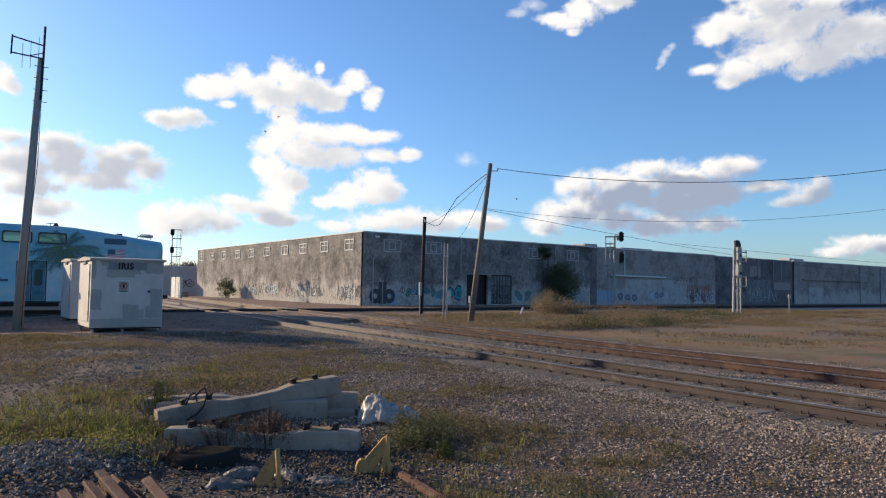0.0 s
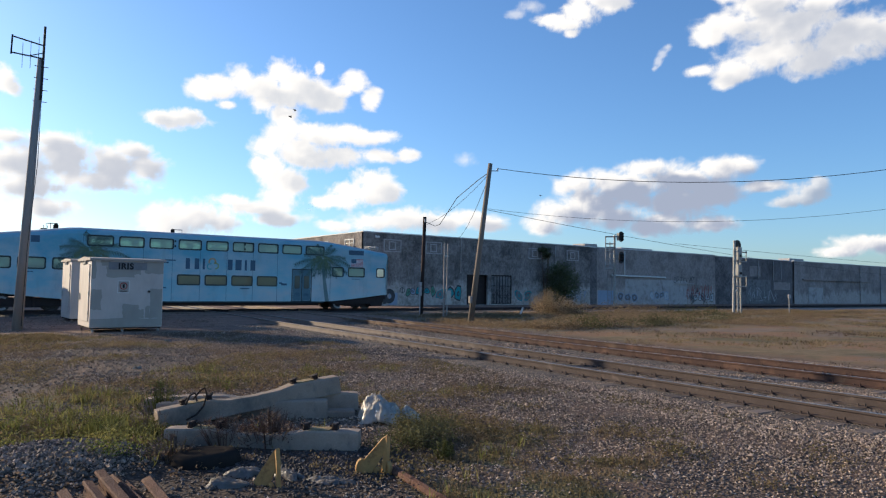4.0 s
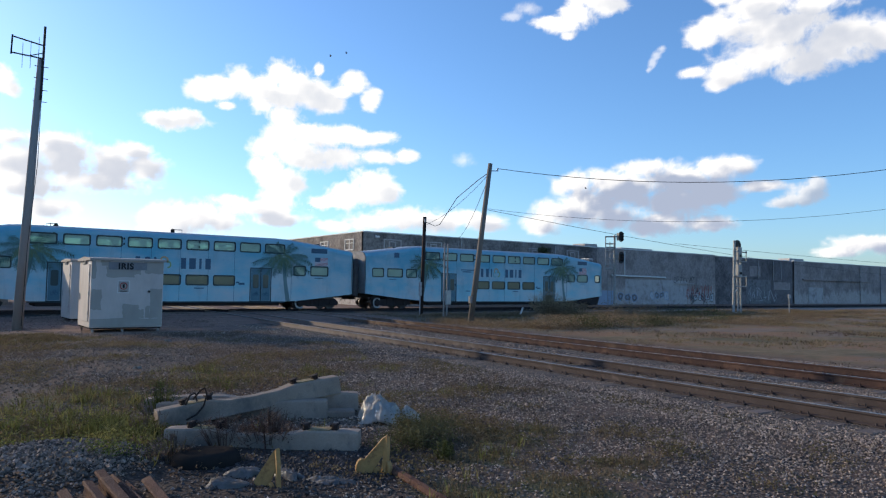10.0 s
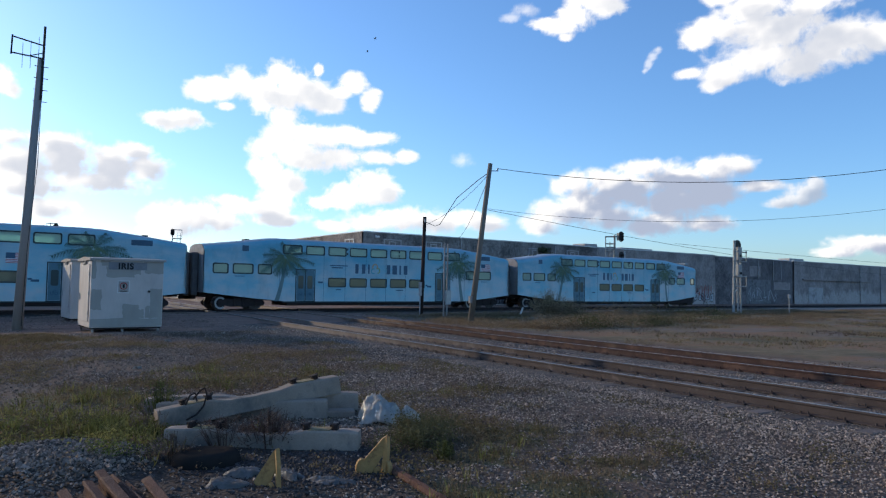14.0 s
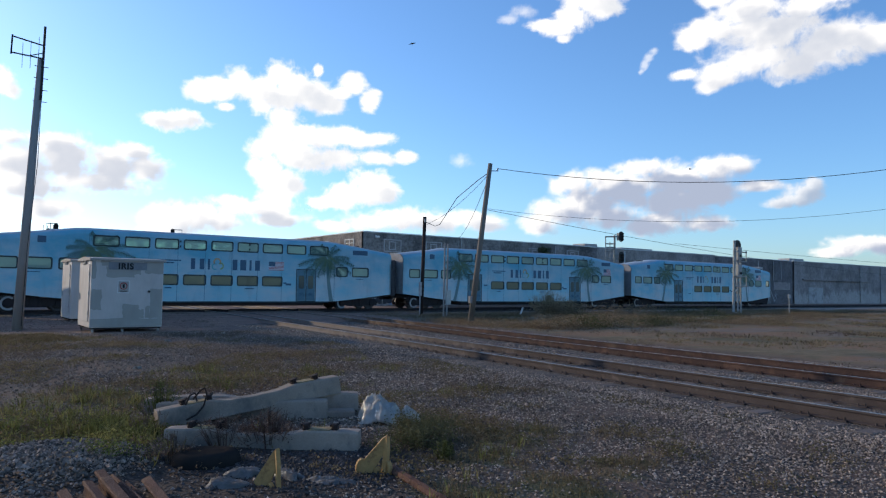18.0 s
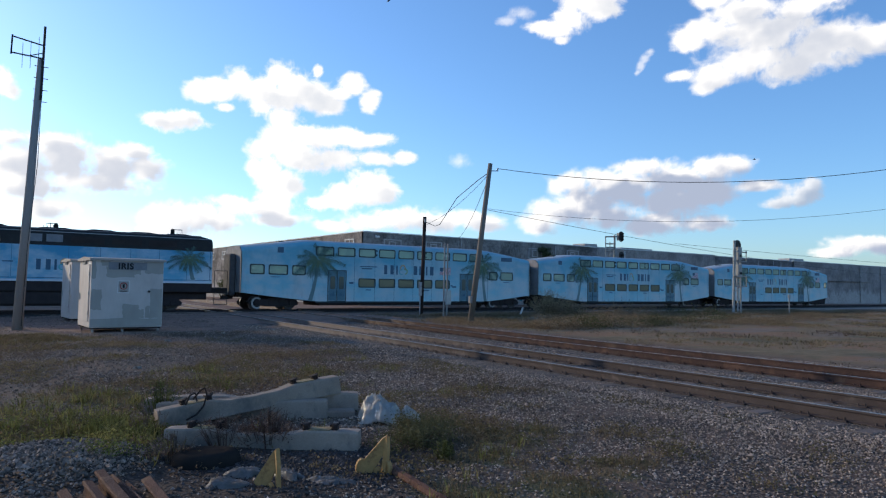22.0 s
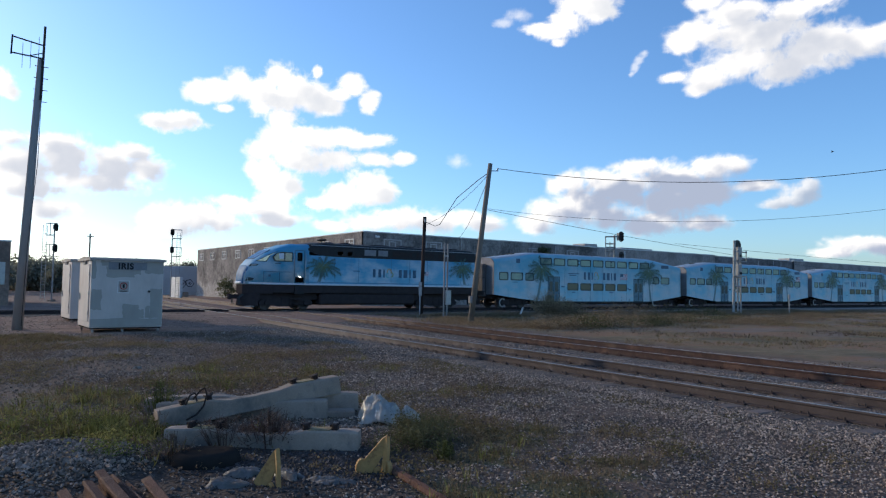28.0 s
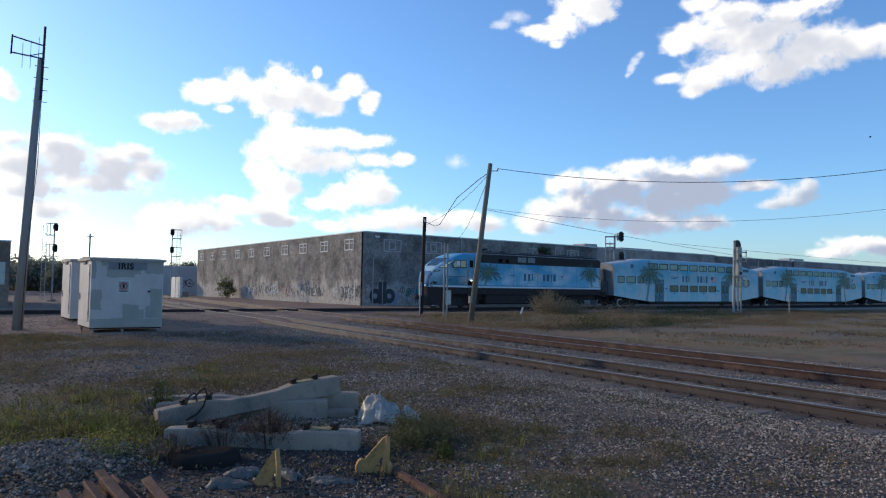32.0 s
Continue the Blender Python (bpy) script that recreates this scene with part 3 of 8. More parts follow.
def boarded_window(parent, m, w, h, style=0, trim=None):
    """A bricked-up opening in a painted surround: frame, recessed board and a vent or cross bars."""
    win = part("window", boxed(-w / 2, 0.004, 0, w / 2, 0.05, h), M_PALE_BOARD, parent, at=m)
    bm = bmesh.new()
    t = 0.1
    ring_plate(bm, [(-w / 2 - t, -t), (w / 2 + t, -t), (w / 2 + t, h + t), (-w / 2 - t, h + t)], [(-w / 2, 0), (w / 2, 0), (w / 2, h), (-w / 2, h)], -0.06, 0.03)
    part("frame", bm, trim or M_WHITE_TRIM, win)
    bm = bmesh.new()
    if style == 1:
        ring_plate(bm, [(-0.42, 0.1), (0.42, 0.1), (0.42, h - 0.1), (-0.42, h - 0.1)], [(-0.3, 0.2), (0.3, 0.2), (0.3, h - 0.2), (-0.3, h - 0.2)], -0.03, 0.004)
    else:
        box(bm, -0.05, -0.03, 0, 0.05, 0.004, h)
        box(bm, -w / 2, -0.025, h * 0.62, w / 2, 0.003, h * 0.62 + 0.07)
    part("bar", bm, trim or M_WHITE_TRIM, win)
    return win


M_PALE_BOARD = mat("faded_board", (0.27, 0.255, 0.25), (0.18, 0.17, 0.17), 2.0, 0.9, stain=((0.08, 0.075, 0.07), 3.0, 0.5, 0.7))
M_GRAF_TEAL = mat("teal_spray_paint", (0.03, 0.24, 0.27), (0.05, 0.32, 0.33), 2.0, 0.7)
M_GRAF_GREEN = mat("green_spray_paint", (0.16, 0.30, 0.16), (0.10, 0.27, 0.21), 2.0, 0.7)
M_GRAF_WHITE = mat("white_spray_paint", (0.6, 0.6, 0.6), (0.45, 0.45, 0.46), 2.0, 0.7)
M_GRAF_BLACK = mat("black_spray_paint", (0.055, 0.055, 0.062), (0.095, 0.09, 0.092), 2.0, 0.7)
M_GRAF_PINK = mat("pink_spray_paint", (0.5, 0.22, 0.2), (0.42, 0.25, 0.22), 2.0, 0.7)
M_GRAF_BLUE = mat("pale_blue_spray_paint", (0.33, 0.4, 0.5), (0.28, 0.33, 0.42), 2.0, 0.7)


def block_building(name, label, x0, x1, y0, y1, h, material, holes=(), base=-0.3):
    """A flat-roofed block with walls 0.25 m thick; holes go through its front wall."""
    t = thing(name, label, "building", pose(0, 0, 0), kind="")
    bm = bmesh.new()
    xs, zs = [x0, x1], [base, h]
    wall_grid(bm, xs, zs, y0, holes)
    wall_grid(bm, xs, zs, y0 + 0.25, holes, True)
    for hx0, hz0, hx1, hz1 in holes:
        for a, b in (((hx0, hz0), (hx1, hz0)), ((hx1, hz0), (hx1, hz1)), ((hx1, hz1), (hx0, hz1)), ((hx0, hz1), (hx0, hz0))):
            bm.faces.new([bm.verts.new(v) for v in ((a[0], y0, a[1]), (b[0], y0, b[1]), (b[0], y0 + 0.25, b[1]), (a[0], y0 + 0.25, a[1]))])
    part("wall", bm, material, t)
    part("wall", boxed(x0, y0 + 0.25, base, x0 + 0.25, y1, h), material, t)
    part("wall", boxed(x1 - 0.25, y0 + 0.25, base, x1, y1, h), material, t)
    part("wall", boxed(x0 + 0.25, y1 - 0.25, base, x1 - 0.25, y1, h), material, t)
    part("roof", boxed(x0 + 0.25, y0 + 0.25, h - 0.45, x1 - 0.25, y1 - 0.25, h - 0.25), M_ROOF, t)
    bm = bmesh.new()
    for a in ((x0 - 0.05, y0 - 0.05, x1 + 0.05, y0 + 0.28), (x0 - 0.05, y1 - 0.28, x1 + 0.05, y1 + 0.05), (x0 - 0.05, y0 + 0.28, x0 + 0.28, y1 - 0.28), (x1 - 0.28, y0 + 0.28, x1 + 0.05, y1 - 0.28)):
        box(bm, a[0], a[1], h + 0.002, a[2], a[3], h + 0.11)
    part("roof_edge", bm, M_WHITE_TRIM, t)
    return t


def scrawl(parent, name, m, w, h, fill, line, seed, n=5):
    """A sprayed piece of no readable shape: slanted angular blocks with dark edges, a paler drop and a few bright cuts."""
    rnd = random.Random(seed)
    mates = {M_GRAF_TEAL: (M_GRAF_TEAL, M_GRAF_GREEN, M_GRAF_TEAL, M_GRAF_BLUE), M_PALE_BOARD: (M_PALE_BOARD, M_GRAF_WHITE, M_PALE_BOARD)}.get(fill, (fill,))
    for i in range(n):
        cx = -w / 2 + w * (i + 0.5) / n + rnd.uniform(-0.12, 0.12)
        rx, rz = w / n * rnd.uniform(0.48, 0.68), h / 2 * rnd.uniform(0.7, 1.05)
        cz, slant = h / 2 + rnd.uniform(-0.1, 0.1), rnd.uniform(-0.25, 0.45)
        k = rnd.randint(7, 11)
        base = []
        for j in range(k):
            a = 2 * math.pi * (j + rnd.uniform(-0.25, 0.25)) / k
            r = rnd.uniform(0.55, 1.1)
            base.append((rx * r * math.cos(a), rz * r * math.sin(a)))

        def outline(q):
            return [(cx + q * u + slant * q * v, cz + q * v) for u, v in base]

        y = -0.004 - 0.0012 * (i % 3)
        bm = bmesh.new()
        bm.faces.new([bm.verts.new((x, y, z)) for x, z in outline(1.0)])
        bo = bmesh.new()
        for o, q, dy in ((1.1, 0.88, 0.003), (0.36, 0.14, 0.0034)):
            va = [bo.verts.new((x, y - dy, z)) for x, z in outline(o)]
            vb = [bo.verts.new((x, y - dy, z)) for x, z in outline(q)]
            for j in range(k):
                bo.faces.new((va[j], va[(j + 1) % k], vb[(j + 1) % k], vb[j]))
        for b in (bm, bo):
            bmesh.ops.recalc_face_normals(b, faces=b.faces)
        g = part(name, bm, rnd.choice(mates), parent, at=m)
        part("outline", bo, line, g)


def tag_lines(parent, m, w, h, material, seed, n=7):
    """Thin sprayed strokes."""
    rnd = random.Random(seed)
    bm = bmesh.new()
    x = -w / 2
    for i in range(n):
        pts = []
        for j in range(6):
            pts.append((x + rnd.uniform(0, w / n * 1.1), h * rnd.random()))
        for a, b in zip(pts, pts[1:]):
            d = Vector((b[0] - a[0], b[1] - a[1]))
            if d.length < 0.02:
                continue
            s = Vector((-d.y, d.x)).normalized() * 0.03
            bm.faces.new([bm.verts.new((q[0], -0.006 - 0.0004 * i, q[1])) for q in ((a[0] + s.x, a[1] + s.y), (a[0] - s.x, a[1] - s.y), (b[0] - s.x, b[1] - s.y), (b[0] + s.x, b[1] + s.y))])
        x += w / n
    return part("graffiti", bm, material, parent, at=m)


def build_warehouse():
    doors = [(46.0, -0.02, 48.9, 3.2), (49.4, 0.05, 52.35, 3.22)]
    w = block_building("warehouse", "long grey stained concrete warehouse with boarded windows and graffiti", WALL_X, 65.2, WALL_Y, WALL_BACK, 7.0, M_WALL, doors)
    for i in range(10):
        y = 61.55 + 5.22 * i + (0.15 if i % 3 else -0.1)
        boarded_window(w, pose(WALL_X, y, 5.42, 0, 0, -90), 1.65, 0.92, 0)
    for x, sty in ((36.6, 1), (41.6, 1), (55.9, 1), (62.1, 1)):
        boarded_window(w, pose(x, WALL_Y, 5.3), 1.85, 1.05, sty, M_PALE_PATCH)
    bm = bmesh.new()
    tube(bm, (34.4, WALL_Y - 0.09, 0.0), (34.4, WALL_Y - 0.09, 4.6), 0.055)
    part("downpipe", bm, M_PALE_PATCH, w)
    part("downpipe", tubed((45.1, WALL_Y - 0.08, 3.3), (45.1, WALL_Y - 0.08, 7.0), 0.05), M_PALE_PATCH, w)
    part("downpipe", tubed((59.1, WALL_Y - 0.08, 4.6), (59.1, WALL_Y - 0.08, 6.9), 0.05), M_PALE_PATCH, w)
    # black sheet behind both openings paints the darkness of the bay
    part("bay_dark_sheet", boxed(45.9, WALL_Y + 0.6, -0.1, 52.5, WALL_Y + 0.7, 3.4), M_STEEL_DARK, w, "black sheet painting the dark of a bay behind the doorways")
    gate = part("security_gate", boxed(49.5, WALL_Y + 0.12, 0.05, 52.3, WALL_Y + 0.16, 3.1), M_PALE_BOARD, w, "pale boarded gate with a steel grille")
    bm = bmesh.new()
    for i in range(8):
        x = 49.45 + 2.85 * i / 7
        box(bm, x - 0.02, WALL_Y + 0.06, 0.05, x + 0.02, WALL_Y + 0.10, 3.2)
    for z in (0.1, 1.0, 2.0, 3.1):
        box(bm, 49.42, WALL_Y + 0.05, z, 52.32, WALL_Y + 0.058, z + 0.06)
    for i in range(14):
        for s in (-1, 1):
            x = 49.5 + 0.2 * i
            tube(bm, (x, WALL_Y + 0.11, 0.1), (min(52.3, max(49.45, x + s * 0.9)), WALL_Y + 0.11, 1.9), 0.008, n=4)
    part("grille", bm, M_STEEL_DARK, gate)
    bm = bmesh.new()
    tube(bm, (34.6, WALL_Y - 0.1, 6.75), (34.6, WALL_Y - 0.45, 6.6), 0.05)
    box(bm, 34.4, WALL_Y - 0.6, 6.5, 34.8, WALL_Y - 0.35, 6.68, bevel=0.03)
    part("floodlight", bm, M_WHITE_TRIM, w)
    # graffiti on the two walls
    for cx, stem in ((34.75, 0.55), (36.35, -0.55)):
        bm = bmesh.new()
        o = [(cx + 0.66 * math.cos(2 * math.pi * k / 20), 0.85 + 0.72 * math.sin(2 * math.pi * k / 20)) for k in range(20)]
        ring_plate(bm, o, [(cx + (a - cx) * 0.36, 0.85 + (b - 0.85) * 0.36) for a, b in o], WALL_Y - 0.012, WALL_Y - 0.002)
        box(bm, cx + stem - 0.2, WALL_Y - 0.014, 0.1, cx + stem + 0.2, WALL_Y - 0.0035, 2.25)
        part("graffiti", bm, M_GRAF_BLACK, w, "bulky black sprayed letter shape")
    part("graffiti", boxed(36.3, WALL_Y - 0.004, 0.0, 37.3, WALL_Y, 1.2), M_GRAF_BLUE, w)
    bm = bmesh.new()
    ring = [(37.85 + 0.3 * math.cos(2 * math.pi * k / 16), 1.45 + 0.3 * math.sin(2 * math.pi * k / 16)) for k in range(16)]
    ring_plate(bm, ring, [(37.85 + (a - 37.85) * 0.8, 1.45 + (b - 1.45) * 0.8) for a, b in ring], WALL_Y - 0.01, WALL_Y - 0.002)
    box(bm, 37.81, WALL_Y - 0.01, 1.16, 37.89, WALL_Y - 0.002, 1.74)
    part("graffiti", bm, M_GRAF_BLACK, w, "sprayed ring with a stroke through it")
    scrawl(w, "graffiti", pose(40.0, WALL_Y, 0.8), 3.6, 1.1, M_GRAF_TEAL, M_GRAF_BLACK, 2, 6)
    scrawl(w, "graffiti", pose(42.8, WALL_Y, 0.5), 1.6, 1.3, M_PALE_BOARD, M_GRAF_TEAL, 23, 2)
    scrawl(w, "graffiti", pose(44.3, WALL_Y, 0.15), 2.2, 1.9, M_GRAF_TEAL, M_GRAF_BLACK, 3, 2)
    scrawl(w, "graffiti", pose(54.2, WALL_Y, 0.3), 2.6, 1.5, M_PALE_BOARD, M_GRAF_TEAL, 4, 2)
    tag_lines(w, pose(62.5, WALL_Y, 0.3), 4.0, 1.4, M_GRAF_BLUE, 5)
    rg = random.Random(40)
    for y, ww, f, l, sd in ((61.3, 4.2, M_PALE_BOARD, M_GRAF_BLACK, 6), (70.0, 5.0, M_PALE_BOARD, M_GRAF_BLACK, 7), (76.0, 3.4, M_GRAF_PINK, M_PALE_BOARD, 8), (81.5, 4.4, M_PALE_BOARD, M_GRAF_WHITE, 9), (87.5, 4.0, M_PALE_BOARD, M_GRAF_BLUE, 10)):
        scrawl(w, "graffiti", pose(WALL_X, y, 0.5, 0, 0, -90), ww, 1.4, f, l, sd, 5)
        for k in range(3):
            tag_lines(w, pose(WALL_X - 0.003 * (k + 1), y + rg.uniform(-1.5, 1.5), 0.3 + 0.2 * k, 0, 0, -90), ww * 1.1, 1.5, (M_GRAF_BLACK, M_GRAF_WHITE, M_GRAF_BLACK)[k], sd * 7 + k, 7)
    bm = bmesh.new()
    tube(bm, (39.6, 80.0, 6.7), (39.6, 80.0, 7.5), 0.05)
    ball = bmesh.ops.create_icosphere(bm, subdivisions=2, radius=0.33)
    bmesh.ops.transform(bm, matrix=Matrix.Translation((39.6, 80.0, 7.75)), verts=ball["verts"])
    part("roof_vent", bm, M_GALV, w, "round turbine vent on the roof")

    b = block_building("warehouse_middle", "grey-blue painted block warehouse with a pipe along it", 65.2, 92.0, WALL_Y + 0.2, 105, 7.0, M_WALL2)
    part("rooftop_unit", boxed(65.3, WALL_Y + 1, 6.75, 67.6, WALL_Y + 3, 7.5, bevel=0.03), M_PALE_PATCH, b)
    part("rooftop_unit", boxed(72.2, WALL_Y + 1, 6.75, 78.6, WALL_Y + 2.2, 7.33, bevel=0.03), M_PALE_PATCH, b)
    # thin dark strip on the wall paints the shade of a recess
    part("recess_shade", boxed(65.3, WALL_Y + 0.17, -0.1, 66.6, WALL_Y + 0.2, 6.9), M_WALL_DARK, b)
    bm = bmesh.new()
    tube(bm, (69.0, WALL_Y - 0.1, 3.62), (80.0, WALL_Y - 0.1, 3.55), 0.11)
    tube(bm, (71.6, WALL_Y - 0.05, 3.6), (71.6, WALL_Y - 0.05, 6.8), 0.07)
    part("overhead_pipe", bm, M_WHITE_TRIM, b, "white pipe along the wall")
    part("paint_patch", boxed(72.0, WALL_Y + 0.19, -0.1, 85.2, WALL_Y + 0.2, 3.2), M_PALE_PATCH, b)
    part("paint_patch", boxed(85.25, WALL_Y + 0.185, -0.1, 91.6, WALL_Y + 0.2, 2.9), M_WALL2, b)
    part("paint_patch", boxed(66.8, WALL_Y + 0.19, -0.1, 70.0, WALL_Y + 0.2, 1.7), M_GRAF_BLUE, b)
    part("ledge", boxed(82.5, WALL_Y, 2.75, 88.5, WALL_Y + 0.2, 2.85), M_PALE_PATCH, b)
    tag_lines(b, pose(88.3, WALL_Y + 0.18, 0.2), 6.2, 1.9, M_GRAF_WHITE, 11, 14)
    tag_lines(b, pose(88.0, WALL_Y + 0.178, 0.3), 6.0, 2.4, M_RED, 12, 12)
    scrawl(b, "graffiti", pose(88.6, WALL_Y + 0.176, 0.2), 5.6, 1.5, M_PALE_BOARD, M_GRAF_BLACK, 27, 6)
    scrawl(b, "graffiti", pose(79.0, WALL_Y + 0.176, 0.5), 4.0, 1.3, M_PALE_BOARD, M_GRAF_BLUE, 28, 4)
    tag_lines(b, pose(84.5, WALL_Y + 0.18, 2.7), 5.0, 1.2, M_GRAF_BLACK, 13, 7)
    scrawl(b, "graffiti", pose(72.5, WALL_Y + 0.17, 0.2), 4.0, 1.4, M_WALL_DARK, M_GRAF_BLUE, 14, 3)

    c = block_building("warehouse_dark", "sooty dark concrete shed with pipes and a doorway", 92.0, 114.4, WALL_Y + 0.4, 104, 6.9, M_WALL_DARK)
    for x, z0, z1 in ((103.8, 3.9, 6.6), (108.2, 3.7, 6.8), (110.5, 4.0, 6.7)):
        part("downpipe", tubed((x, WALL_Y + 0.3, z0), (x, WALL_Y + 0.3, z1), 0.08), M_PALE_PATCH, c)
    part("paint_patch", boxed(101.5, WALL_Y + 0.385, 4.2, 104.6, WALL_Y + 0.4, 5.8), M_WALL2, c)
    part("paint_patch", boxed(108.5, WALL_Y + 0.38, 2.2, 113.5, WALL_Y + 0.4, 3.4), M_WALL2, c)
    part("paint_patch", boxed(100.5, WALL_Y + 0.38, 0.0, 107.5, WALL_Y + 0.4, 3.7), M_PALE_BOARD, c)
    tag_lines(c, pose(105.0, WALL_Y + 0.37, 0.3), 9.0, 2.2, M_GRAF_WHITE, 15, 8)

    e = block_building("warehouse_far", "long grey-blue warehouse with a white downpipe", 114.4, 260.0, WALL_Y + 0.2, 104, 6.95, M_WALL2)
    part("rooftop_unit", boxed(114.6, WALL_Y + 1, 6.7, 119.2, WALL_Y + 3, 7.45, bevel=0.03), M_PALE_PATCH, e)
    part("door", boxed(119.0, WALL_Y + 0.15, 0.0, 124.0, WALL_Y + 0.2, 2.7), M_PALE_PATCH, e)
    part("ledge", boxed(117.0, WALL_Y - 0.1, 3.9, 142.0, WALL_Y + 0.2, 4.1), M_WALL2, e)
    for x in (138.0, 146.5, 158.0):
        part("downpipe", tubed((x, WALL_Y + 0.1, 0.0), (x, WALL_Y + 0.1, 6.8), 0.1), M_PALE_PATCH, e)


build_warehouse()


# ---- train ----
def livery(name, deep, pale, cloud, lo, hi):
    """Printed wrap: blue that pales downwards in drifts, with soft clouds."""
    m, nt, bsdf, tc = blank(name)
    co = tc.outputs["Object"]
    sep = nt.nodes.new("ShaderNodeSeparateXYZ")
    nt.links.new(co, sep.inputs[0])
    wob = nt.nodes.new("ShaderNodeMath")
    wob.operation = "MULTIPLY_ADD"
    nt.links.new(tex_noise(nt, co, 0.28, 4, 0.55), wob.inputs[0])
    wob.inputs[1].default_value = 3.2
    nt.links.new(sep.outputs[2], wob.inputs[2])
    col = mix_rgb(nt, ramp(nt, wob.outputs[0], 5.4, 2.6), deep, pale)
    puff = ramp(nt, tex_noise(nt, co, 0.42, 6, 0.6, (1, 1, 1.8)), lo, hi)
    low = ramp(nt, sep.outputs[2], 4.4, 1.8, 0.35, 1.0)
    mul = nt.nodes.new("ShaderNodeMath")
    mul.operation = "MULTIPLY"
    nt.links.new(puff, mul.inputs[0])
    nt.links.new(low, mul.inputs[1])
    col = mix_rgb(nt, mul.outputs[0], col, cloud)
    grime = ramp(nt, tex_noise(nt, co, 1.6, 6, 0.7, (1, 1, 0.3)), 0.52, 0.8, 0, 0.35)
    col = mix_rgb(nt, grime, col, (0.12, 0.14, 0.16))
    nt.links.new(col, bsdf.inputs["Base Color"])
    bsdf.inputs["Roughness"].default_value = 0.5
    bsdf.inputs["Specular IOR Level"].default_value = 0.3
    return m


M_LIVERY = livery("blue_wrap", (0.115, 0.385, 0.49), (0.31, 0.56, 0.61), (0.57, 0.575, 0.555), 0.38, 0.64)
M_LIVERY_L = livery("blue_wrap_engine", (0.05, 0.285, 0.455), (0.18, 0.46, 0.58), (0.54, 0.60, 0.62), 0.42, 0.60)
M_NOSE = mat("nose_blue", (0.035, 0.17, 0.33), (0.03, 0.13, 0.27), 1.0, 0.6)
M_ROOF_BLUE = mat("dusty_skylit_roof_blue", (0.46, 0.50, 0.53), (0.36, 0.40, 0.43), 1.0, 0.6)
M_LINER = mat("pale_green_liner", (0.38, 0.62, 0.62), (0.32, 0.54, 0.54), 1.0, 0.7)
M_SEAT = mat("teal_seat_cloth", (0.05, 0.14, 0.15), (0.04, 0.09, 0.10), 3.0, 0.9)
M_GASKET = mat("dark_rubber", (0.04, 0.055, 0.06), (0.055, 0.068, 0.07), 6.0, 0.6)
M_CAR_GLASS = tinted_glass("green_car_glass", (0.44, 0.64, 0.54), 0.10, (0.75, 1.0, 0.85), 0.3, ((0.37, 0.50, 0.44), 0.55))
M_CAR_GLASS_LOW = tinted_glass("olive_car_glass", (0.30, 0.33, 0.25), 0.08, (0.95, 1.0, 0.85), 0.3, ((0.20, 0.22, 0.165), 0.55))
M_DOOR_GLASS = tinted_glass("grey_door_glass", (0.16, 0.20, 0.19), 0.06, (0.9, 1.0, 0.95), 0.3, ((0.12, 0.15, 0.14), 0.6))
M_CAB_GLASS = tinted_glass("dark_cab_glass", (0.03, 0.035, 0.04), 0.01, (0.4, 0.45, 0.5))
M_CAB_SIDE = tinted_glass("cab_side_glass", (0.06, 0.07, 0.075), 0.12, (0.9, 0.95, 1.0))
M_SCREEN_GLASS = tinted_glass("silvered_screen_glass", (0.10, 0.11, 0.12), 0.30, (0.95, 0.97, 1.0))
M_FROND = mat("palm_print_green", (0.038, 0.105, 0.105), (0.06, 0.14, 0.105), 1.6, 0.5, island=True, vary=0.4)
M_FROND_IN = mat("palm_print_olive", (0.14, 0.20, 0.09), (0.085, 0.165, 0.10), 2.2, 0.5, island=True, vary=0.35)
M_TRUNK_PRINT = mat("palm_print_trunk", (0.17, 0.25, 0.24), (0.11, 0.19, 0.20), 2.5, 0.5)
M_NAVY = mat("navy_print", (0.028, 0.085, 0.15), (0.04, 0.11, 0.18), 2.0, 0.5)
M_DOOR_LEAF = mat("shaded_blue_door", (0.065, 0.165, 0.215), (0.10, 0.21, 0.245), 1.2, 0.5)
M_SEAM = mat("panel_seam_shadow", (0.06, 0.17, 0.24), (0.09, 0.22, 0.29), 2.0, 0.6)
M_ORANGE = mat("orange_print", (0.65, 0.38, 0.14), (0.55, 0.35, 0.2), 2.0, 0.5)
M_TEALP = mat("teal_print", (0.1, 0.42, 0.42), (0.12, 0.4, 0.45), 2.0, 0.5)
M_LIME = mat("lime_print", (0.33, 0.42, 0.16), (0.28, 0.38, 0.16), 2.0, 0.5)
M_WHITEP = mat("white_print", (0.7, 0.72, 0.74), (0.6, 0.62, 0.65), 2.0, 0.5)
M_REDP = mat("red_print", (0.5, 0.1, 0.1), (0.45, 0.12, 0.12), 2.0, 0.5)
M_GREYVEST = mat("grey_diaphragm", (0.36, 0.345, 0.345), (0.24, 0.23, 0.23), 2.0, 0.8)
M_GANGWAY = mat("dark_gangway_rubber", (0.17, 0.158, 0.155), (0.10, 0.092, 0.091), 2.0, 0.85)
M_WHEEL = mat("wheel_steel", (0.09, 0.08, 0.075), (0.06, 0.05, 0.05), 5.0, 0.5, 0.6)
M_RIM_LIT = mat("painted_lit_rim", (0.42, 0.41, 0.40), (0.33, 0.32, 0.31), 5.0, 0.6, 0.4)
M_LAMP = glow("headlamp_lit", (1.0, 0.97, 0.85), 2.5)
